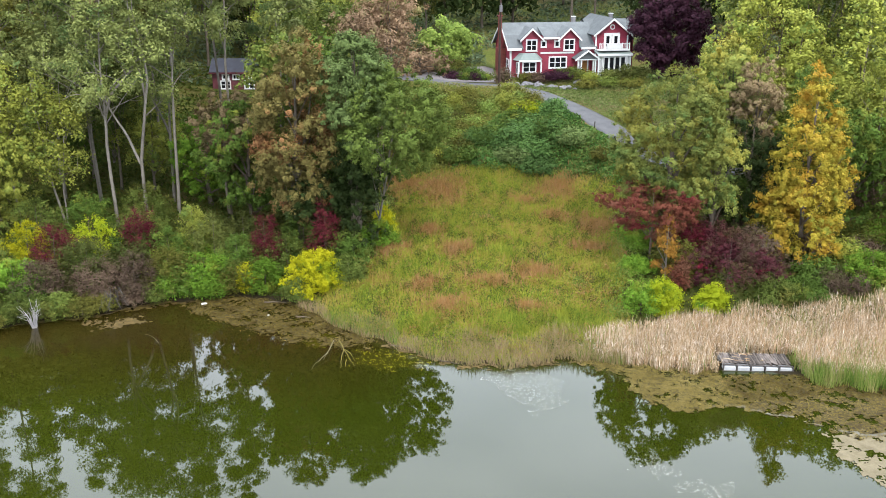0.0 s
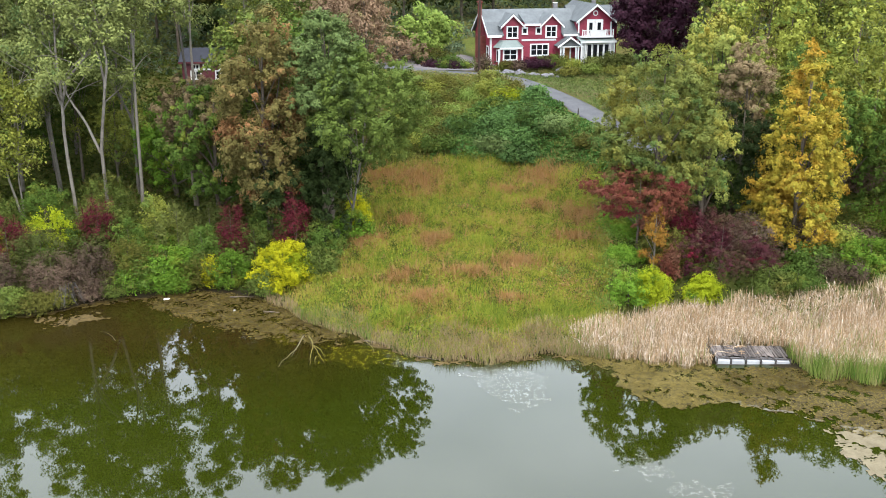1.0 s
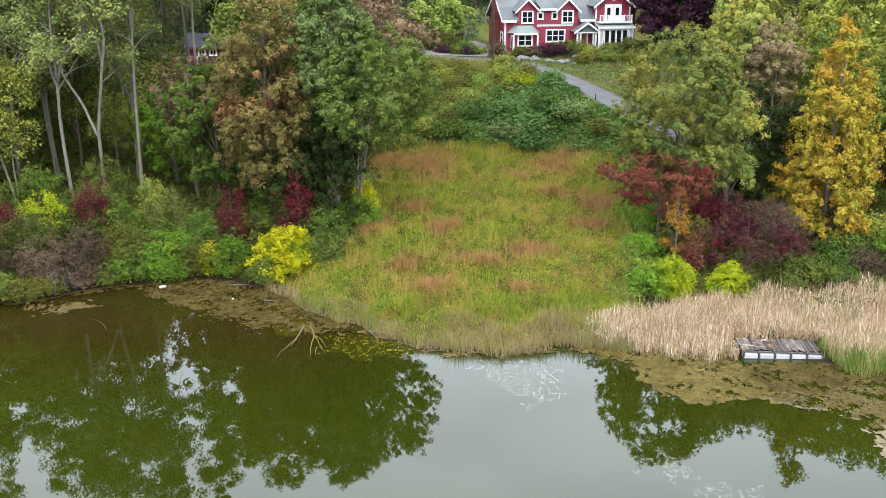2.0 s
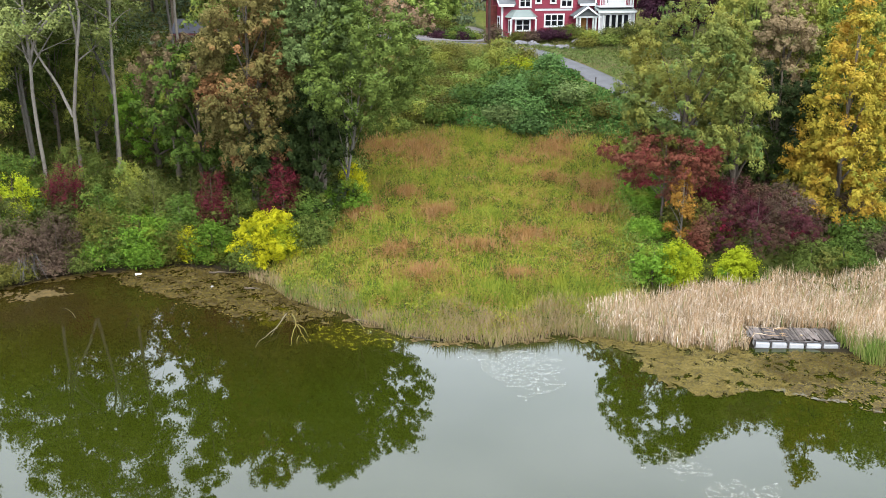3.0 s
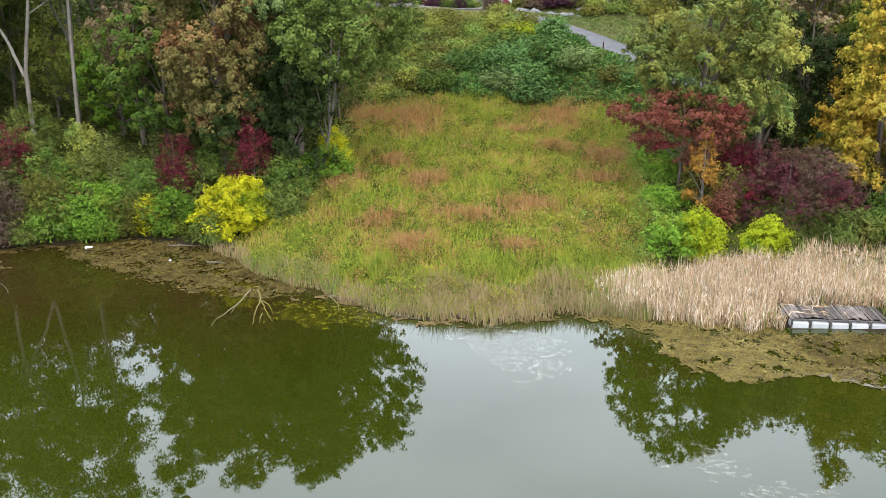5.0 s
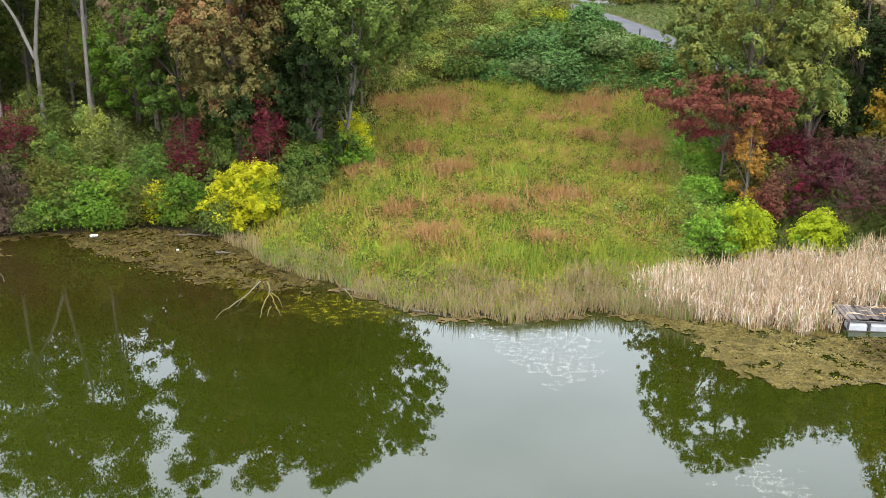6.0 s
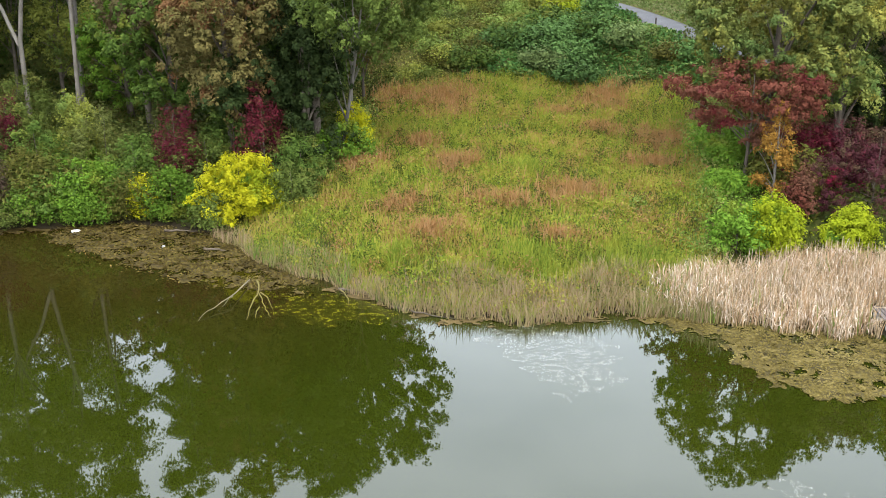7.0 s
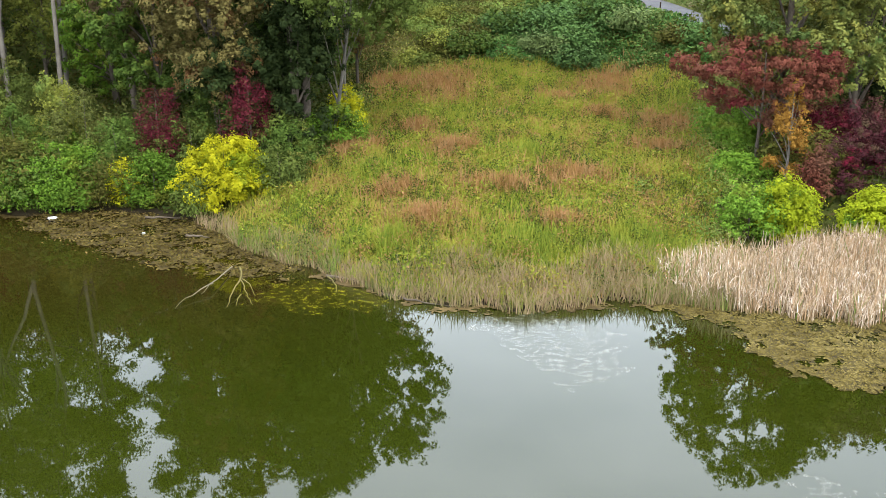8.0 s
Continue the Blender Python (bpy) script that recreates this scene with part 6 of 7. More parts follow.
def build_house():
    h = new("house")
    h.matrix_world = pose(8.0, 130.5, 12.1, 0, 0, 11) @ Matrix.Diagonal((0.97, 1, 1, 1))
    # body of the main wing, with gable ends
    D, RZ, EZ = 8.6, 7.0, 4.15
    bm = bmesh.new()
    pts = [(0, -0.4), (D, -0.4), (D, EZ), (D / 2, RZ - 0.12), (0, EZ)]
    a = [bm.verts.new((0, y, z)) for y, z in pts]
    b = [bm.verts.new((12.3, y, z)) for y, z in pts]
    bm.faces.new(a)
    bm.faces.new(b[::-1])
    for i in range(5):
        j = (i + 1) % 5
        bm.faces.new((a[i], a[j], b[j], b[i]))
    bmesh.ops.recalc_face_normals(bm, faces=bm.faces)
    part("wall", bm, RED, h, "red clapboard wall")
    part("foundation", box(-0.03, 12.3, -0.03, D + 0.03, -0.8, 0.12), STONE, h, "grey stone foundation")
    def on_slope(v):
        return RZ - (D / 2 - v) * (RZ - EZ + 0.25) / (D / 2 + 0.5)

    slab(h, "roof", [(-0.45, 2.0, on_slope(2.0)), (12.6, 2.0, on_slope(2.0)), (12.6, D / 2, RZ), (-0.45, D / 2, RZ)], 0.14, SHINGLE, "grey shingle roof slope")
    for a0, a1 in ((-0.45, 1.78), (10.02, 12.6)):
        slab(h, "roof", [(a0, -0.5, on_slope(-0.5)), (a1, -0.5, on_slope(-0.5)), (a1, 2.0, on_slope(2.0)), (a0, 2.0, on_slope(2.0))], 0.14, SHINGLE, "grey shingle roof slope")
    slab(h, "roof", [(-0.45, D + 0.5, EZ - 0.25), (12.6, D + 0.5, EZ - 0.25), (12.6, D / 2, RZ), (-0.45, D / 2, RZ)], 0.14, SHINGLE, "grey shingle roof slope")
    part("eave_board", box(-0.45, 1.5, -0.56, -0.503, EZ - 0.48, EZ - 0.2), WHITE, h)
    part("eave_board", box(10.2, 12.3, -0.56, -0.503, EZ - 0.48, EZ - 0.2), WHITE, h)
    # rakes of the left gable: boards in the plane x = -0.45
    for y0, y1 in ((-0.5, D / 2), (D + 0.5, D / 2)):
        bm = bmesh.new()
        q = [(-0.52, y0, EZ - 0.5), (-0.52, y1, RZ - 0.25), (-0.52, y1, RZ + 0.02), (-0.52, y0, EZ - 0.22)]
        va = [bm.verts.new(p) for p in q]
        vb = [bm.verts.new((p[0] + 0.066, p[1], p[2])) for p in q]
        bm.faces.new(va)
        bm.faces.new(vb[::-1])
        for i in range(4):
            j = (i + 1) % 4
            bm.faces.new((va[i], va[j], vb[j], vb[i]))
        bmesh.ops.recalc_face_normals(bm, faces=bm.faces)
        part("rake_board", bm, WHITE, h)
    part("corner_board", box(-0.035, 0.2, -0.035, 0.0, 0.12, EZ - 0.5), WHITE, h)
    part("corner_board", box(-0.035, -0.001, 0.001, 0.2, 0.12, EZ - 0.3), WHITE, h)
    part("belt_board", box(4.4, 9.3, -0.05, -0.001, 3.1, 3.34), WHITE, h)

    # upper front: two gabled dormers joined by a low-eaved wall
    bm = prism([(1.8, 3.4), (10.0, 3.4), (10.0, 5.1), (8.55, 6.45), (7.1, 5.3), (4.5, 5.3), (3.05, 6.45), (1.8, 5.1)], 2.2)
    bmesh.ops.translate(bm, vec=(0, -0.04, 0), verts=bm.verts)
    part("dormer_wall", bm, RED, h, "red clapboard dormer wall")
    for c in (3.05, 8.55):
        for s in (-1, 1):
            slab(h, "dormer_roof", [(c + s * 1.75, -0.42, 5.02), (c, -0.42, 6.62), (c, 4.4, 6.62), (c + s * 1.75, 2.1, 5.02)], 0.1, SHINGLE, "grey shingle dormer roof")
            rake(h, (c + s * 1.75, 4.98), (c, 6.6), 0.26, 0.06, -0.482)
    slab(h, "dormer_roof", [(4.75, -0.42, 5.34), (6.85, -0.42, 5.34), (6.85, 3.2, 6.45), (4.75, 3.2, 6.45)], 0.1, SHINGLE, "grey shingle dormer roof")
    part("eave_board", box(4.62, 6.98, -0.482, -0.422, 5.1, 5.36), WHITE, h)
    window_unit(h, 2.35, 3.75, 3.62, 4.95, -0.045, 2, 2)
    window_unit(h, 7.85, 9.25, 3.62, 4.95, -0.045, 2, 2)
    window_unit(h, 4.5, 5.1, 4.1, 4.75, -0.045, 1, 1)
    window_unit(h, 6.45, 7.05, 4.1, 4.75, -0.045, 1, 1)
    window_unit(h, 5.75, 8.2, 1.25, 2.6, 0.0, 3, 2)

    # bay window on the ground floor
    bay = new("bay_window")
    bay.parent = h
    bm = bmesh.new()
    out = [(0.75, 0), (1.35, -0.95), (3.75, -0.95), (4.35, 0)]
    lo = [bm.verts.new((x, y, 0.0)) for x, y in out]
    hi = [bm.verts.new((x, y, 2.35)) for x, y in out]
    for i in range(3):
        bm.faces.new((lo[i], lo[i + 1], hi[i + 1], hi[i]))
    bm.faces.new(hi)
    bm.faces.new(lo[::-1])
    bm.faces.new((lo[0], hi[0], hi[3], lo[3]))
    bmesh.ops.recalc_face_normals(bm, faces=bm.faces)
    part("bay_wall", bm, RED, bay)
    bm = bmesh.new()
    e = [(0.35, -0.0), (1.05, -1.35), (4.05, -1.35), (4.75, -0.0)]
    r = [(1.3, -0.0), (1.75, -0.45), (3.35, -0.45), (3.8, -0.0)]
    ev = [bm.verts.new((x, y, 2.36)) for x, y in e]
    rv = [bm.verts.new((x, y, 3.25)) for x, y in r]
    for i in range(3):
        bm.faces.new((ev[i], ev[i + 1], rv[i + 1], rv[i]))
    bm.faces.new(rv)
    bm.faces.new(ev[::-1])
    bm.faces.new((ev[0], rv[0], rv[3], ev[3]))
    bmesh.ops.recalc_face_normals(bm, faces=bm.faces)
    part("bay_roof", bm, GREENROOF, bay, "grey-green hipped bay roof")
    part("fascia", box(0.95, 4.15, -1.42, -1.352, 2.2, 2.42), WHITE, bay)
    for x in (0.82, 4.1):
        part("post", box(x, x + 0.2, -1.28, -1.1, -0.1, 2.2, 0.015), WHITE, bay)
    window_unit(h, 1.65, 3.45, 0.85, 2.1, -0.952, 2, 2)
    part("bay_side_casing", box(-0.35, 0.35, -0.05, -0.004, 0.5, 2.1, 0.0, pose(1.05, -0.47, 0, 0, 0, -57.7)), WHITE, bay)
    part("bay_side_pane", box(-0.22, 0.22, -0.075, -0.052, 0.65, 1.95, 0.0, pose(1.05, -0.47, 0, 0, 0, -57.7)), GLASS, bay)

    # entrance portico
    door = new("front_door")
    door.parent = h
    part("door_leaf", box(10.35, 11.3, -0.07, -0.002, 0.15, 2.2, 0.01), DOORWOOD, door, "orange-brown wooden door")
    part("door_casing", box(10.15, 10.345, -0.09, -0.002, 0.15, 2.4), WHITE, door)
    part("door_casing", box(11.305, 11.5, -0.09, -0.002, 0.15, 2.4), WHITE, door)
    part("door_casing", box(10.35, 11.3, -0.09, -0.002, 2.205, 2.4), WHITE, door)
    bm = bmesh.new()
    bmesh.ops.create_uvsphere(bm, u_segments=8, v_segments=6, radius=0.05)
    bmesh.ops.translate(bm, vec=(11.2, -0.11, 1.15), verts=bm.verts)
    part("door_knob", bm, GRAVEL, door)
    porch = new("portico")
    porch.parent = h
    for x in (9.55, 10.0, 11.75, 12.1):
        part("column", box(x - 0.09, x + 0.09, -1.5, -1.32, 0.1, 2.45, 0.02), WHITE, porch)
    for s in (-1, 1):
        slab(porch, "portico_roof", [(10.85 + s * 1.85, -1.75, 2.5), (10.85, -1.75, 3.72), (10.85, 0.1, 3.72), (10.85 + s * 1.85, 0.1, 2.5)], 0.1, SHINGLE, "grey shingle portico roof")
        rake(porch, (10.85 + s * 1.85, 2.46), (10.85, 3.7), 0.24, 0.06, -1.815)
    bm = prism([(9.3, 2.42), (12.4, 2.42), (10.85, 3.5)], 0.08)
    bmesh.ops.translate(bm, vec=(0, -1.5, 0), verts=bm.verts)
    part("pediment", bm, SHINGLE, porch, "grey pediment under the portico gable")
    part("beam", box(9.4, 12.3, -1.56, -1.3, 2.3, 2.455), WHITE, porch)
    part("step", box(9.6, 12.1, -1.9, 0.0, -0.3, 0.1, 0.02), STONE, porch)

    # right wing with a front gable
    GE, GP, MID_X, HALF = 5.95, 7.65, 14.75, 2.4
    bm2 = prism([(MID_X - HALF, -0.4), (MID_X + HALF, -0.4), (MID_X + HALF, GE - 0.15), (MID_X, GP - 0.1), (MID_X - HALF, GE - 0.15)], 9.2)
    bmesh.ops.translate(bm2, vec=(0, -0.25, 0), verts=bm2.verts)
    part("gable_wall", bm2, RED, h, "red clapboard gable wall")
    part("foundation", box(MID_X - HALF - 0.03, MID_X + HALF + 0.03, -0.28, 9.0, -0.8, 0.12), STONE, h, "grey stone foundation")
    for s in (-1, 1):
        slab(h, "gable_roof", [(MID_X + s * 2.9, -0.85, GE - 0.36), (MID_X, -0.85, GP + 0.16), (MID_X, 9.4, GP + 0.16), (MID_X + s * 2.9, 9.4, GE - 0.36)], 0.14, SHINGLE, "grey shingle gable roof slope")
        rake(h, (MID_X + s * 2.9, GE - 0.4), (MID_X, GP + 0.14), 0.28, 0.07, -0.925)
    part("corner_board", box(MID_X - HALF - 0.04, MID_X - HALF + 0.16, -0.29, -0.251, 0.12, GE - 0.5), WHITE, h)
    part("corner_board", box(MID_X + HALF - 0.16, MID_X + HALF + 0.04, -0.29, -0.251, 0.12, GE - 0.5), WHITE, h)
    bm = bmesh.new()
    bmesh.ops.create_cone(bm, cap_ends=True, segments=20, radius1=0.36, radius2=0.36, depth=0.08, matrix=pose(MID_X, -0.3, 6.6, 90))
    ring = part("round_window", bm, WHITE, h, "white-ringed round window")
    bm = bmesh.new()
    bmesh.ops.create_cone(bm, cap_ends=True, segments=20, radius1=0.22, radius2=0.22, depth=0.04, matrix=pose(MID_X, -0.36, 6.6, 90))
    part("round_pane", bm, RED, ring)
    # balcony doors, balcony and the glazed porch under it
    window_unit(h, 13.85, 14.45, 3.95, 5.4, -0.255, 1, 1, trim=0.27, name="balcony_door")
    window_unit(h, 15.05, 15.65, 3.95, 5.4, -0.255, 1, 1, trim=0.27, name="balcony_door")
    part("door_panel", box(13.58, 15.92, -0.29, -0.252, 5.675, 5.8), WHITE, h)
    bal = new("balcony")
    bal.parent = h
    part("balcony_floor", box(12.45, 17.05, -1.6, -0.255, 3.5, 3.68, 0.02), WHITE, bal)
    part("balcony_front", box(13.7, 15.8, -1.58, -1.5, 3.69, 4.42, 0.01), WHITE, bal, "solid white balcony panel")
    part("handrail", box(12.5, 17.0, -1.62, -1.5, 4.43, 4.51, 0.01), WHITE, bal)
    for x in np.linspace(12.6, 16.9, 23):
        if 13.65 < x < 15.85:
            continue
        part("baluster", box(x - 0.025, x + 0.025, -1.58, -1.53, 3.68, 4.43), WHITE, bal)
    for x in (12.5, 13.55, 15.83, 16.88):
        part("newel", box(x, x + 0.11, -1.63, -1.49, 3.68, 4.56, 0.01), WHITE, bal)
    sun_porch = new("sun_porch")
    sun_porch.parent = h
    slab(sun_porch, "porch_roof", [(12.15, -2.0, 3.12), (17.35, -2.0, 3.12), (17.35, -0.26, 3.5), (12.15, -0.26, 3.5)], 0.1, GREENROOF, "grey-green porch roof")
    part("fascia", box(12.15, 17.35, -2.07, -2.003, 2.86, 3.12), WHITE, sun_porch)
    for x in (12.3, 12.85, 16.45, 17.0):
        part("column", box(x, x + 0.18, -1.9, -1.72, 0.0, 2.88, 0.02), WHITE, sun_porch)
    part("porch_floor", box(12.2, 17.3, -2.1, -0.26, -0.5, 0.08, 0.02), STONE, sun_porch)
    for i in range(4):
        window_unit(h, 13.22 + i * 0.83, 13.9 + i * 0.83, 0.3, 2.65, -1.65, 1, 1, trim=0.05, name="porch_window")
    part("porch_wall", box(12.4, 17.1, -1.63, -1.53, 0.082, 2.95), WHITE, sun_porch)

    # second roof behind with its chimney, and the brick chimney at the gable
    slab(h, "rear_roof", [(12.3, 2.2, 5.4), (19.6, 2.2, 5.4), (19.6, 5.6, 7.3), (12.3, 5.6, 7.3)], 0.14, SHINGLE, "grey shingle roof slope")
    slab(h, "rear_roof", [(12.3, 9.0, 5.4), (19.6, 9.0, 5.4), (19.6, 5.6, 7.3), (12.3, 5.6, 7.3)], 0.14, SHINGLE, "grey shingle roof slope")
    bm = prism([(17.2, -0.4), (19.3, -0.4), (19.3, 5.3), (17.2, 5.3)], 5.0)
    bmesh.ops.translate(bm, vec=(0, 3.0, 0), verts=bm.verts)
    part("wall", bm, RED, h, "red clapboard wall")
    for x, y, z in ((10.4, 4.6, 7.65), (16.6, 6.0, 7.9)):
        ch = part("chimney", box(x, x + 0.5, y, y + 0.5, 6.2, z, 0.02), STONE, h, "small pale roof chimney")
        part("chimney_cap", box(x - 0.06, x + 0.56, y - 0.06, y + 0.56, z + 0.001, z + 0.1, 0.02), WHITE, ch)
    bm = bmesh.new()
    box_into(bm, -0.95, -0.002, 2.4, 4.4, -0.6, 3.6, 0.03)
    box_into(bm, -0.85, -0.53, 2.9, 4.0, 3.5, 7.9, 0.03)
    stack = part("chimney", bm, BRICK, h, "tall red brick chimney")
    part("chimney_cap", box(-0.98, -0.4, 2.75, 4.15, 7.9, 8.08, 0.02), BRICK, stack)
    for x in (3.1, 3.6):
        bm = bmesh.new()
        bmesh.ops.create_cone(bm, cap_ends=True, segments=10, radius1=0.14, radius2=0.11, depth=0.45, matrix=pose(-0.69, x, 8.3))
        part("chimney_pot", bm, BRICK, stack)
    for y0, z0, z1 in ((0.9, 0.9, 2.3), (5.6, 0.9, 2.3), (5.6, 3.5, 4.6)):
        window_unit(h, y0, y0 + 0.95, z0, z1, -0.002, 1, 2, side=True)
    return tagged(h, "red clapboard country house with white trim and grey roof", "house")


build_house()


def build_cottage():
    c = new("cottage")
    c.matrix_world = pose(-34.5, 136.8, 9.35, 0, 0, 4)
    bm = bmesh.new()
    pts = [(0, -0.6), (6, -0.6), (6, 2.7), (3, 3.95), (0, 2.7)]
    a = [bm.verts.new((0, y, z)) for y, z in pts]
    b = [bm.verts.new((7.2, y, z)) for y, z in pts]
    bm.faces.new(a)
    bm.faces.new(b[::-1])
    for i in range(5):
        j = (i + 1) % 5
        bm.faces.new((a[i], a[j], b[j], b[i]))
    bmesh.ops.recalc_face_normals(bm, faces=bm.faces)
    part("wall", bm, DARKRED, c, "dark red clapboard wall")
    slab(c, "roof", [(-0.4, -0.4, 2.55), (7.6, -0.4, 2.55), (7.6, 3, 4.15), (-0.4, 3, 4.15)], 0.14, SLATE, "dark slate-grey roof slope")
    slab(c, "roof", [(-0.4, 6.4, 2.55), (7.6, 6.4, 2.55), (7.6, 3, 4.15), (-0.4, 3, 4.15)], 0.14, SLATE, "dark slate-grey roof slope")
    part("eave_board", box(-0.4, 7.6, -0.47, -0.403, 2.3, 2.5), DARKRED, c)
    for x in (1.5, 3.0, 5.2):
        window_unit(c, x, x + 0.8, 1.55, 2.1, 0.0, 2, 1, trim=0.14)
    window_unit(c, 1.2, 2.5, 0.2, 1.2, 0.0, 2, 2, trim=0.12)
    window_unit(c, 4.6, 5.9, 0.2, 1.2, 0.0, 2, 2, trim=0.12)
    return tagged(c, "small dark red cottage half hidden by trees", "house")


build_cottage()


# ---- round the house ----
def rock(seed, x, y, size, z=None):
    r = np.random.default_rng(seed)
    bm = bmesh.new()
    bmesh.ops.create_icosphere(bm, subdivisions=2, radius=1.0)
    k = r.uniform(0, 10)
    for v in bm.verts:
        d = v.co.normalized()
        v.co *= 0.82 + 0.3 * noise.noise(d * 1.3 + Vector((k, k, k))) + 0.1 * noise.noise(d * 3.5 + Vector((k, 0, 0)))
        v.co.x *= size * r.uniform(0.98, 1.02)
        v.co.y *= size * 0.8
        v.co.z *= size * 0.62
    ob = part("boulder", bm, STONE, None)
    ob.matrix_world = pose(x, y, (ground_z(x, y) if z is None else z) + size * 0.22, 0, 0, float(r.uniform(0, 360)))
    return tagged(ob, "grey rounded boulder in the garden's edge", "boulder", "garden boulders")


rr = np.random.default_rng(77)
for i in range(34):
    s = i / 33
    u = -1.0 + 19.5 * s
    v = -3.1 - 0.9 * math.sin(s * 5) + rr.uniform(-0.35, 0.35) - (1.0 if i % 3 == 0 else 0)
    c16, s16 = math.cos(radians(11)), math.sin(radians(11))
    rock(500 + i, 7.9 + u * c16 - v * s16, 130.5 + u * s16 + v * c16, rr.uniform(0.4, 0.85))

for seed, u, v, tall, rad, leaf, label in [
    (401, 3.2, -2.4, 0.9, 1.0, "dry", "low grey-brown hedge plant before the house"), (402, 5.0, -2.2, 0.9, 1.2, "copper", "low dark purple shrub before the house"), (403, 6.8, -2.2, 0.9, 1.2, "copper", "low dark purple shrub before the house"),
    (404, 8.6, -2.4, 1.5, 1.3, "green", "round green shrub before the house"), (405, 7.2, -0.9, 0.9, 0.7, "deep", "dark green shrub under a window"), (406, 1.8, -2.0, 0.8, 0.9, "olive", "olive shrub before the house"),
    (407, 10.4, -3.4, 1.0, 1.1, "yellowgreen", "yellow-green shrub beside the entrance"), (408, 13.0, -3.5, 1.2, 1.2, "greyish", "grey-green shrub before the porch"), (409, 15.4, -3.7, 1.9, 1.2, "greyish", "silvery shrub before the porch"),
    (410, 17.6, -3.6, 1.3, 1.3, "greyish", "grey-green shrub before the porch"), (411, 12.0, -5.2, 0.8, 1.4, "green", "green ground shrub on the yard's slope"), (412, 15.5, -5.8, 0.8, 1.5, "olive", "olive ground shrub on the yard's slope"),
    (413, -1.5, -3.2, 2.2, 0.8, "dry", "twiggy grey-brown shrub by the pole"), (414, -4.5, 3.0, 1.2, 1.1, "deep", "dark shrub beside the drive"), (415, -8.0, 4.6, 1.3, 1.2, "deep", "dark shrub beside the drive"), (416, -6.0, 5.6, 1.8, 1.5, "olive", "olive shrub beside the drive"), (418, -3.2, 0.6, 0.6, 0.8, "deep", "low dark hedge plant beside the gravel yard"), (419, -4.6, 0.9, 0.6, 0.8, "copper", "low dark hedge plant beside the gravel yard"), (420, -6.0, 1.2, 0.7, 0.8, "deep", "low dark hedge plant beside the gravel yard"), (421, -7.3, 1.6, 0.6, 0.8, "copper", "low dark hedge plant beside the gravel yard"),
    (417, 9.5, -5.0, 0.7, 1.2, "olive", "olive ground shrub on the yard's slope"),
]:
    x, y = 7.9 + u * c16 - v * s16, 130.5 + u * s16 + v * c16
    bush(seed, x, y, ground_z(x, y) + tall, rad, leaf, label, leaves=900, size=0.3, group="house shrubs", name="shrub", category="shrub", limbs=3)

pad = grid_mesh("parking_pad", np.linspace(-16, 6, 24), np.linspace(127.9, 138, 12), lambda x, y: height(x, y) + 0.1)
tagged(link("gravel_yard", pad, GRAVEL), "grey gravel parking yard beside the house", "yard", kind="structure")

pole = new("utility_pole")
pole.location = (6.2, 122.9, ground_z(6.2, 122.9))
tb = Tubes()
tb.add([(0, 0, -0.5), (0, 0, 4), (0.02, 0, 8), (0.03, 0, 11.6)], [0.17, 0.155, 0.13, 0.11], 10)
link("pole", tb.mesh("pole"), POLEWOOD, pole)
bm = bmesh.new()
bmesh.ops.create_cone(bm, cap_ends=True, segments=14, radius1=0.2, radius2=0.2, depth=0.8, matrix=pose(0.05, -0.36, 10.2))
can = part("transformer", bm, STONE, pole, "grey cylindrical transformer")
part("bracket", box(-0.05, 0.12, -0.2, -0.05, 10.0, 10.4, 0.01), STONE, pole)
bm = bmesh.new()
bmesh.ops.create_cone(bm, cap_ends=True, segments=8, radius1=0.05, radius2=0.03, depth=0.25, matrix=pose(0.05, -0.36, 10.72))
part("bushing", bm, STONE, can)
tagged(pole, "dark wooden utility pole beside the driveway", "utility pole")

post = new("fence_post")
part("post", box(-0.045, 0.045, -0.045, 0.045, -0.4, 1.05, 0.01), POLEWOOD, post)
part("cap", box(-0.055, 0.055, -0.055, 0.055, 1.051, 1.08, 0.01), POLEWOOD, post)
tagged(post, "thin dark wooden post beside the driveway", "post", "driveway posts")
spots = [(i, *ROAD_LINE[i]) for i in range(len(ROAD_LINE)) if 101 < ROAD_LINE[i][1] < 122][::31]
for n_, (i, x, y, z) in enumerate(spots):
    t = ROAD_LINE[min(i + 1, len(ROAD_LINE) - 1)] - ROAD_LINE[i - 1]
    t = t / math.hypot(t[0], t[1])
    px, py = x + t[1] * 2.15, y - t[0] * 2.15
    m = pose(px, py, ground_z(px, py), 2 * math.sin(n_), 2 * math.cos(n_ * 2), 20 * n_)
    if n_ == 0:
        post.matrix_basis = m
    else:
        copy_thing(post, m)


# ---- dock and things at the waterline ----
PLANK = plain("weathered_dock_boards", [(0.3, (0.045, 0.036, 0.03)), (0.5, (0.09, 0.074, 0.065)), (0.7, (0.15, 0.13, 0.118))], 2.2, 0.9, bump=0.5, bump_scale=16, vary=0.5)
FLOAT_WHITE = plain("dirty_white_float", [(0.3, (0.24, 0.24, 0.24)), (0.7, (0.4, 0.4, 0.4))], 1.6, 0.6, bump=0.1)
DARKWOOD = plain("dark_wet_timber", [(0.3, (0.035, 0.03, 0.028)), (0.7, (0.08, 0.07, 0.065))], 2.2, 0.8, bump=0.3)


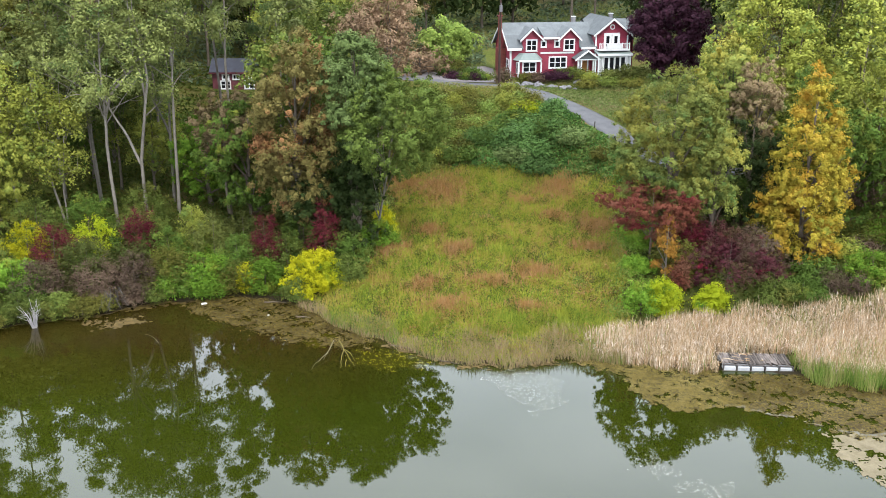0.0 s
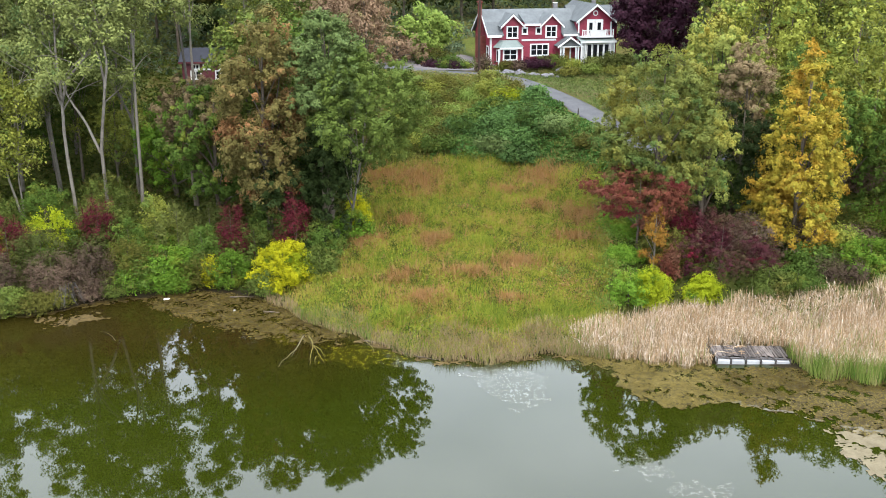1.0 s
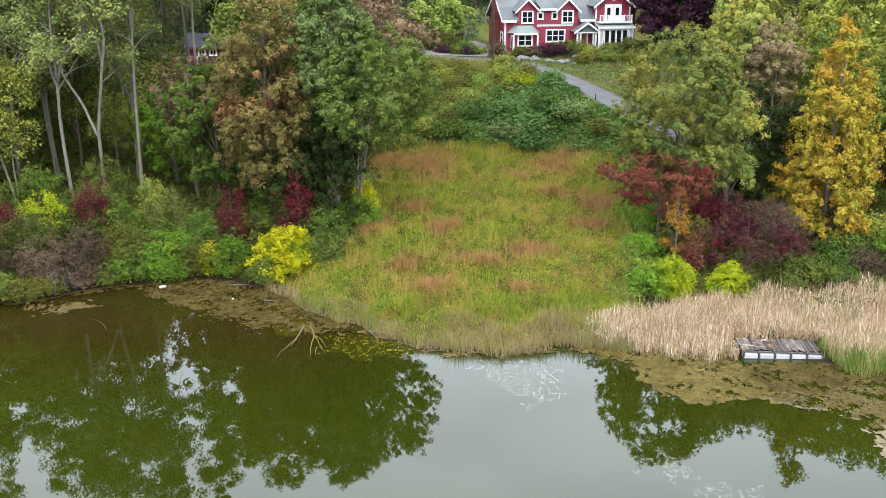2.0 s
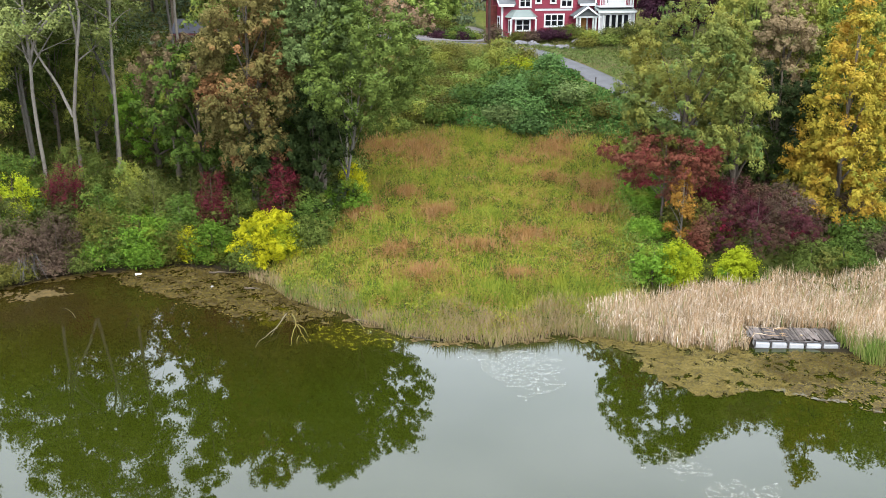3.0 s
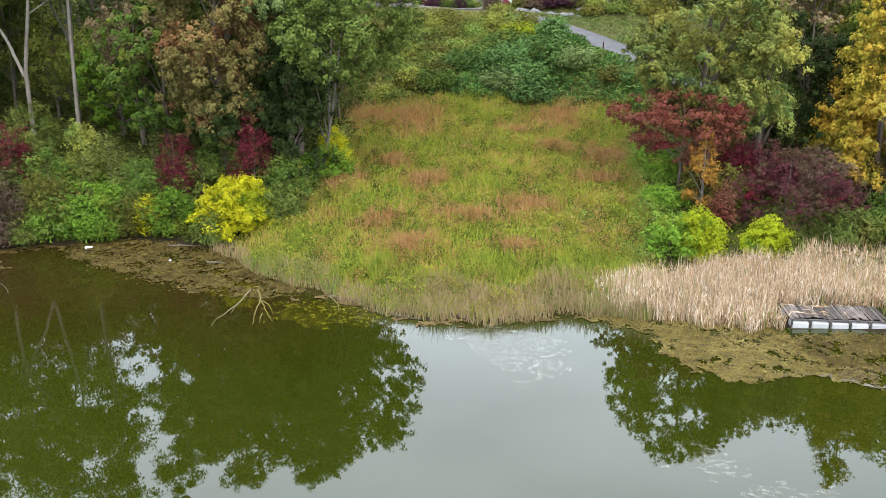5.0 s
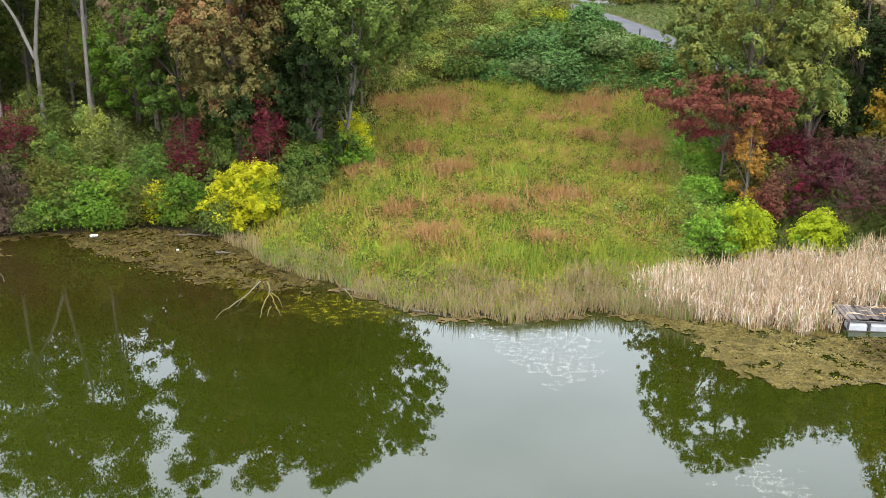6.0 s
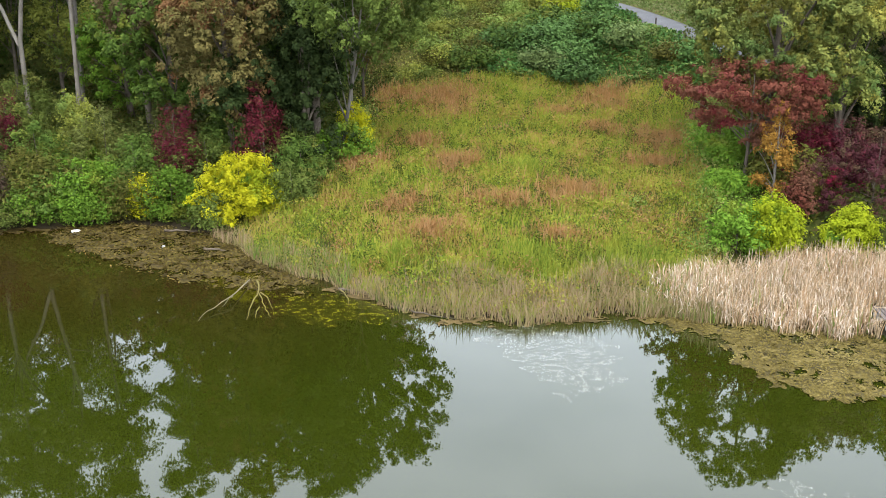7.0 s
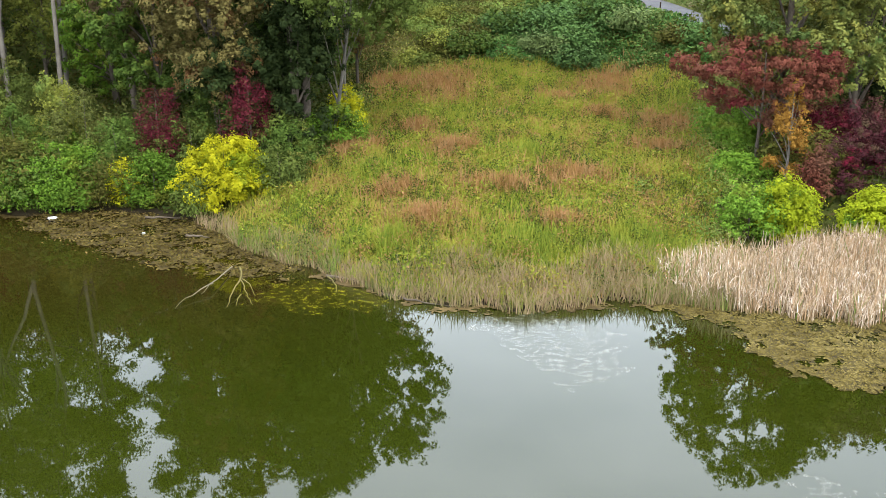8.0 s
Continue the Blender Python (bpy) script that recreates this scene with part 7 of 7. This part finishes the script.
def build_dock():
    d = new("dock")
    d.matrix_world = pose(20.1, 62.75, 0.0, 0.6, 1.0, -1.5)
    L, W, TOP = 5.1, 2.1, 0.5
    for y in (0.04, W / 2, W - 0.12):
        part("stringer", box(0, L, y, y + 0.08, 0.37, 0.45, 0.01), DARKWOOD, d)
    r = np.random.default_rng(4)
    x = 0.0
    while x < L - 0.05:
        w = float(r.uniform(0.15, 0.2))
        warp = pose(x + w / 2, W / 2, TOP - 0.035 + float(r.uniform(-0.02, 0.03)), float(r.uniform(-1.2, 1.2)), float(r.uniform(-4, 4)), float(r.uniform(-2.5, 2.5)))
        cut = float(r.uniform(0.1, 0.5))
        part("plank", box(-w / 2 + 0.012, w / 2 - 0.012, -W / 2 - 0.08 + cut, W / 2 + 0.05 - float(r.uniform(0, 0.1)), -0.02, 0.02, 0.005, warp), PLANK, d)
        x += w
    seg = L / 5
    for i in range(5):
        part("float", box(i * seg + 0.07, (i + 1) * seg - 0.07, -0.06, 0.55, -0.1, 0.31, 0.035), FLOAT_WHITE, d, "dirty white pontoon float")
        part("float", box(i * seg + 0.07, (i + 1) * seg - 0.07, W - 0.62, W - 0.02, -0.1, 0.22, 0.035), FLOAT_WHITE, d, "dirty white pontoon float")
    for i in range(6):
        xx = min(max(i * seg - 0.045, 0), L - 0.09)
        part("upright", box(xx, xx + 0.09, -0.12, -0.065, -0.05, 0.46, 0.008), DARKWOOD, d)
    part("rub_rail", box(0, L, -0.17, -0.121, -0.02, 0.05, 0.008), DARKWOOD, d)
    return tagged(d, "short floating dock with weathered boards and white pontoons", "dock")


build_dock()
rr = np.random.default_rng(12)
tb = Tubes()
for i in range(26):
    a = rr.uniform(0, 6.28)
    p = np.array([20.2 + 3.2 * rr.uniform(0, 1) ** 1.5, rr.uniform(63.1, 64.6), 0.53 + rr.uniform(0, 0.05)])
    d = np.array([math.cos(a), 0.6 * math.sin(a), 0]) * rr.uniform(0.15, 0.5)
    tb.add(np.stack([p - d, p + np.array([0, 0, 0.04]), p + d]), np.array([0.012, 0.02, 0.008]), 4)
tagged(link("reed_litter", tb.mesh("reed_litter"), G_REED), "dry reed stems fallen on the dock", "litter", kind="stuff")


def branch(name, lines, radius, material, label, category, where):
    """A fallen branch: several bent, tapered stems in one mesh. lines: points (x, y, z) from butt to tip."""
    tb = Tubes()
    r = np.random.default_rng(int(abs(where[0]) * 7 + abs(where[1])))
    for i, ln in enumerate(lines):
        ln = np.array(ln, float)
        k = np.linspace(0, 1, len(ln))
        q = np.linspace(0, 1, 9)
        p = np.stack([np.interp(q, k, ln[:, j]) for j in range(3)], 1) + r.normal(0, 0.035, (9, 3)) * np.array([1, 1, 0.5])
        tb.add(p, radius * (1.0 if i == 0 else 0.62) * np.linspace(1, 0.25, 9), 6)
    me = tb.mesh(name)
    ob = link(name, me, material)
    ob.location = where
    return tagged(ob, label, category)


MOSSWOOD_PALE = plain("pale_mossy_wood", [(0.3, (0.09, 0.075, 0.045)), (0.7, (0.17, 0.145, 0.098))], 2.5, 0.85, bump=0.3)
MOSSWOOD = plain("mossy_dead_wood", [(0.3, (0.08, 0.064, 0.02)), (0.7, (0.165, 0.135, 0.046))], 2.5, 0.85, bump=0.3)
branch("fallen_branch", [[(0.00, 0.00, 0.15), (-0.13, -2.86, 0.30), (-0.75, -4.14, 0.20), (-1.04, -5.15, 0.00)], [(-0.13, -2.86, 0.30), (-0.36, -3.64, 0.10)]], 0.038, MOSSWOOD_PALE, "bare grey branch lying in the shallow water", "branch", (-8.87, 67.51, 0))
branch("fallen_branch", [[(0.00, 0.00, 0.20), (0.58, -2.24, 0.40), (0.46, -3.63, 0.20), (0.54, -4.69, 0.00)], [(0.58, -2.24, 0.40), (1.18, -3.71, 0.25), (1.59, -4.42, 0.00)], [(0.58, -2.24, 0.40), (1.21, -2.98, 0.40), (1.40, -3.54, 0.10)], [(0.83, -3.60, 0.20), (0.91, -4.46, 0.00)]], 0.05, MOSSWOOD, "forked mossy branch arching into the water", "branch", (-8.36, 67.32, 0))
branch("fallen_branch", [[(0, 0, 0.1), (0.5, -0.9, 0.15), (0.7, -1.8, -0.03)]], 0.045, MOSSWOOD, "thin bare twig at the waterline", "branch", (-4.2, 66.4, 0))
DRIFT = plain("wet_driftwood", [(0.3, (0.05, 0.038, 0.026)), (0.7, (0.135, 0.108, 0.078))], 2.5, 0.95, bump=0.4)
branch("driftwood_log", [[(0, 0, 0.06), (1.2, -0.5, 0.09), (2.3, -1.3, 0.06), (3.2, -1.8, 0.0)]], 0.07, DRIFT, "grey-brown driftwood lying along the shore", "log", (-4.3, 66.7, 0))
branch("driftwood_log", [[(0, 0, 0.05), (1.0, -0.6, 0.1), (2.0, -0.9, 0.05), (3.0, -1.3, 0.02)]], 0.065, DRIFT, "grey-brown driftwood lying along the shore", "log", (-1.5, 64.5, 0))
branch("driftwood_log", [[(0, 0, 0.1), (0.9, 0.12, 0.14), (1.9, 0.05, 0.1)]], 0.08, DRIFT, "grey-brown short log on the mud flat", "log", (-15.9, 75.6, 0))
branch("driftwood_log", [[(0, 0, 0.08), (0.7, -0.25, 0.12), (1.2, -0.3, 0.08)]], 0.08, DRIFT, "grey-brown short log on the mud flat", "log", (-12.6, 72.5, 0))
branch("sunken_branch", [[(0, 0, 0.1), (-0.7, 1.0, 0.12), (-1.4, 1.8, 0.05), (-2.4, 2.2, -0.05)]], 0.022, BARK, "thin branch breaking the water surface", "branch", (-22.4, 66.8, 0))
dead = []
r = np.random.default_rng(12)
for i in range(26):
    a, tl = r.uniform(0, 6.28), r.uniform(1.2, 2.6)
    dead.append([(0.15 * math.cos(a), 0.15 * math.sin(a), 0), (0.4 * math.cos(a), 0.4 * math.sin(a) - 0.2, tl * 0.6), (0.9 * math.cos(a), 0.8 * math.sin(a) - 0.6, tl * r.uniform(0.6, 1.1))])
BLEACHED = plain("bleached_grey_wood", [(0.3, (0.19, 0.175, 0.175)), (0.7, (0.36, 0.335, 0.335))], 2.5, 0.85, bump=0.3)
branch("dead_shrub", dead, 0.055, BLEACHED, "bleached grey dead shrub at the waterline", "shrub", (-33.4, 69.9, 0))
dead = []
for i in range(30):
    a, tl = r.uniform(0, 6.28), r.uniform(1.0, 2.2)
    dead.append([(0.2 * math.cos(a), 0.2 * math.sin(a), 0.6), (0.7 * math.cos(a), 0.5 * math.sin(a) - 0.5, tl), (1.6 * math.cos(a), 0.9 * math.sin(a) - 1.0, tl * r.uniform(0.15, 0.7))])
branch("dead_shrub", dead, 0.04, BARK_GREY, "tangle of grey dead twigs overhanging the water", "shrub", (-28.3, 74.0, 0))


def litter(x, y, sx, sy, sz, material, label, turn):
    bm = bmesh.new()
    bmesh.ops.create_icosphere(bm, subdivisions=2, radius=1.0)
    for v in bm.verts:
        v.co.x = math.copysign(abs(v.co.x) ** 0.6, v.co.x) * sx
        v.co.y = math.copysign(abs(v.co.y) ** 0.6, v.co.y) * sy
        v.co.z = math.copysign(abs(v.co.z) ** 0.6, v.co.z) * sz
    ob = part("float_block", bm, material, None)
    ob.matrix_world = pose(x, y, sz * 0.6, 0, 0, turn)
    return tagged(ob, label, "litter")


litter(-21.0, 75.3, 0.26, 0.1, 0.09, WHITE, "white plastic container washed up in the shallows", 12)
litter(-15.0, 72.8, 0.09, 0.08, 0.07, FLOAT_WHITE, "small pale block lying on the mud flat", 40)
for i, (x, y, s) in enumerate([(0.1, 68.4, 0.3), (0.55, 68.7, 0.24), (-0.35, 68.2, 0.2), (0.85, 68.3, 0.18), (0.3, 68.9, 0.17)]):
    o = rock(600 + i, x, y, s)
    tagged(o, "pale stone among the shore grass", "stone", "shore stones")
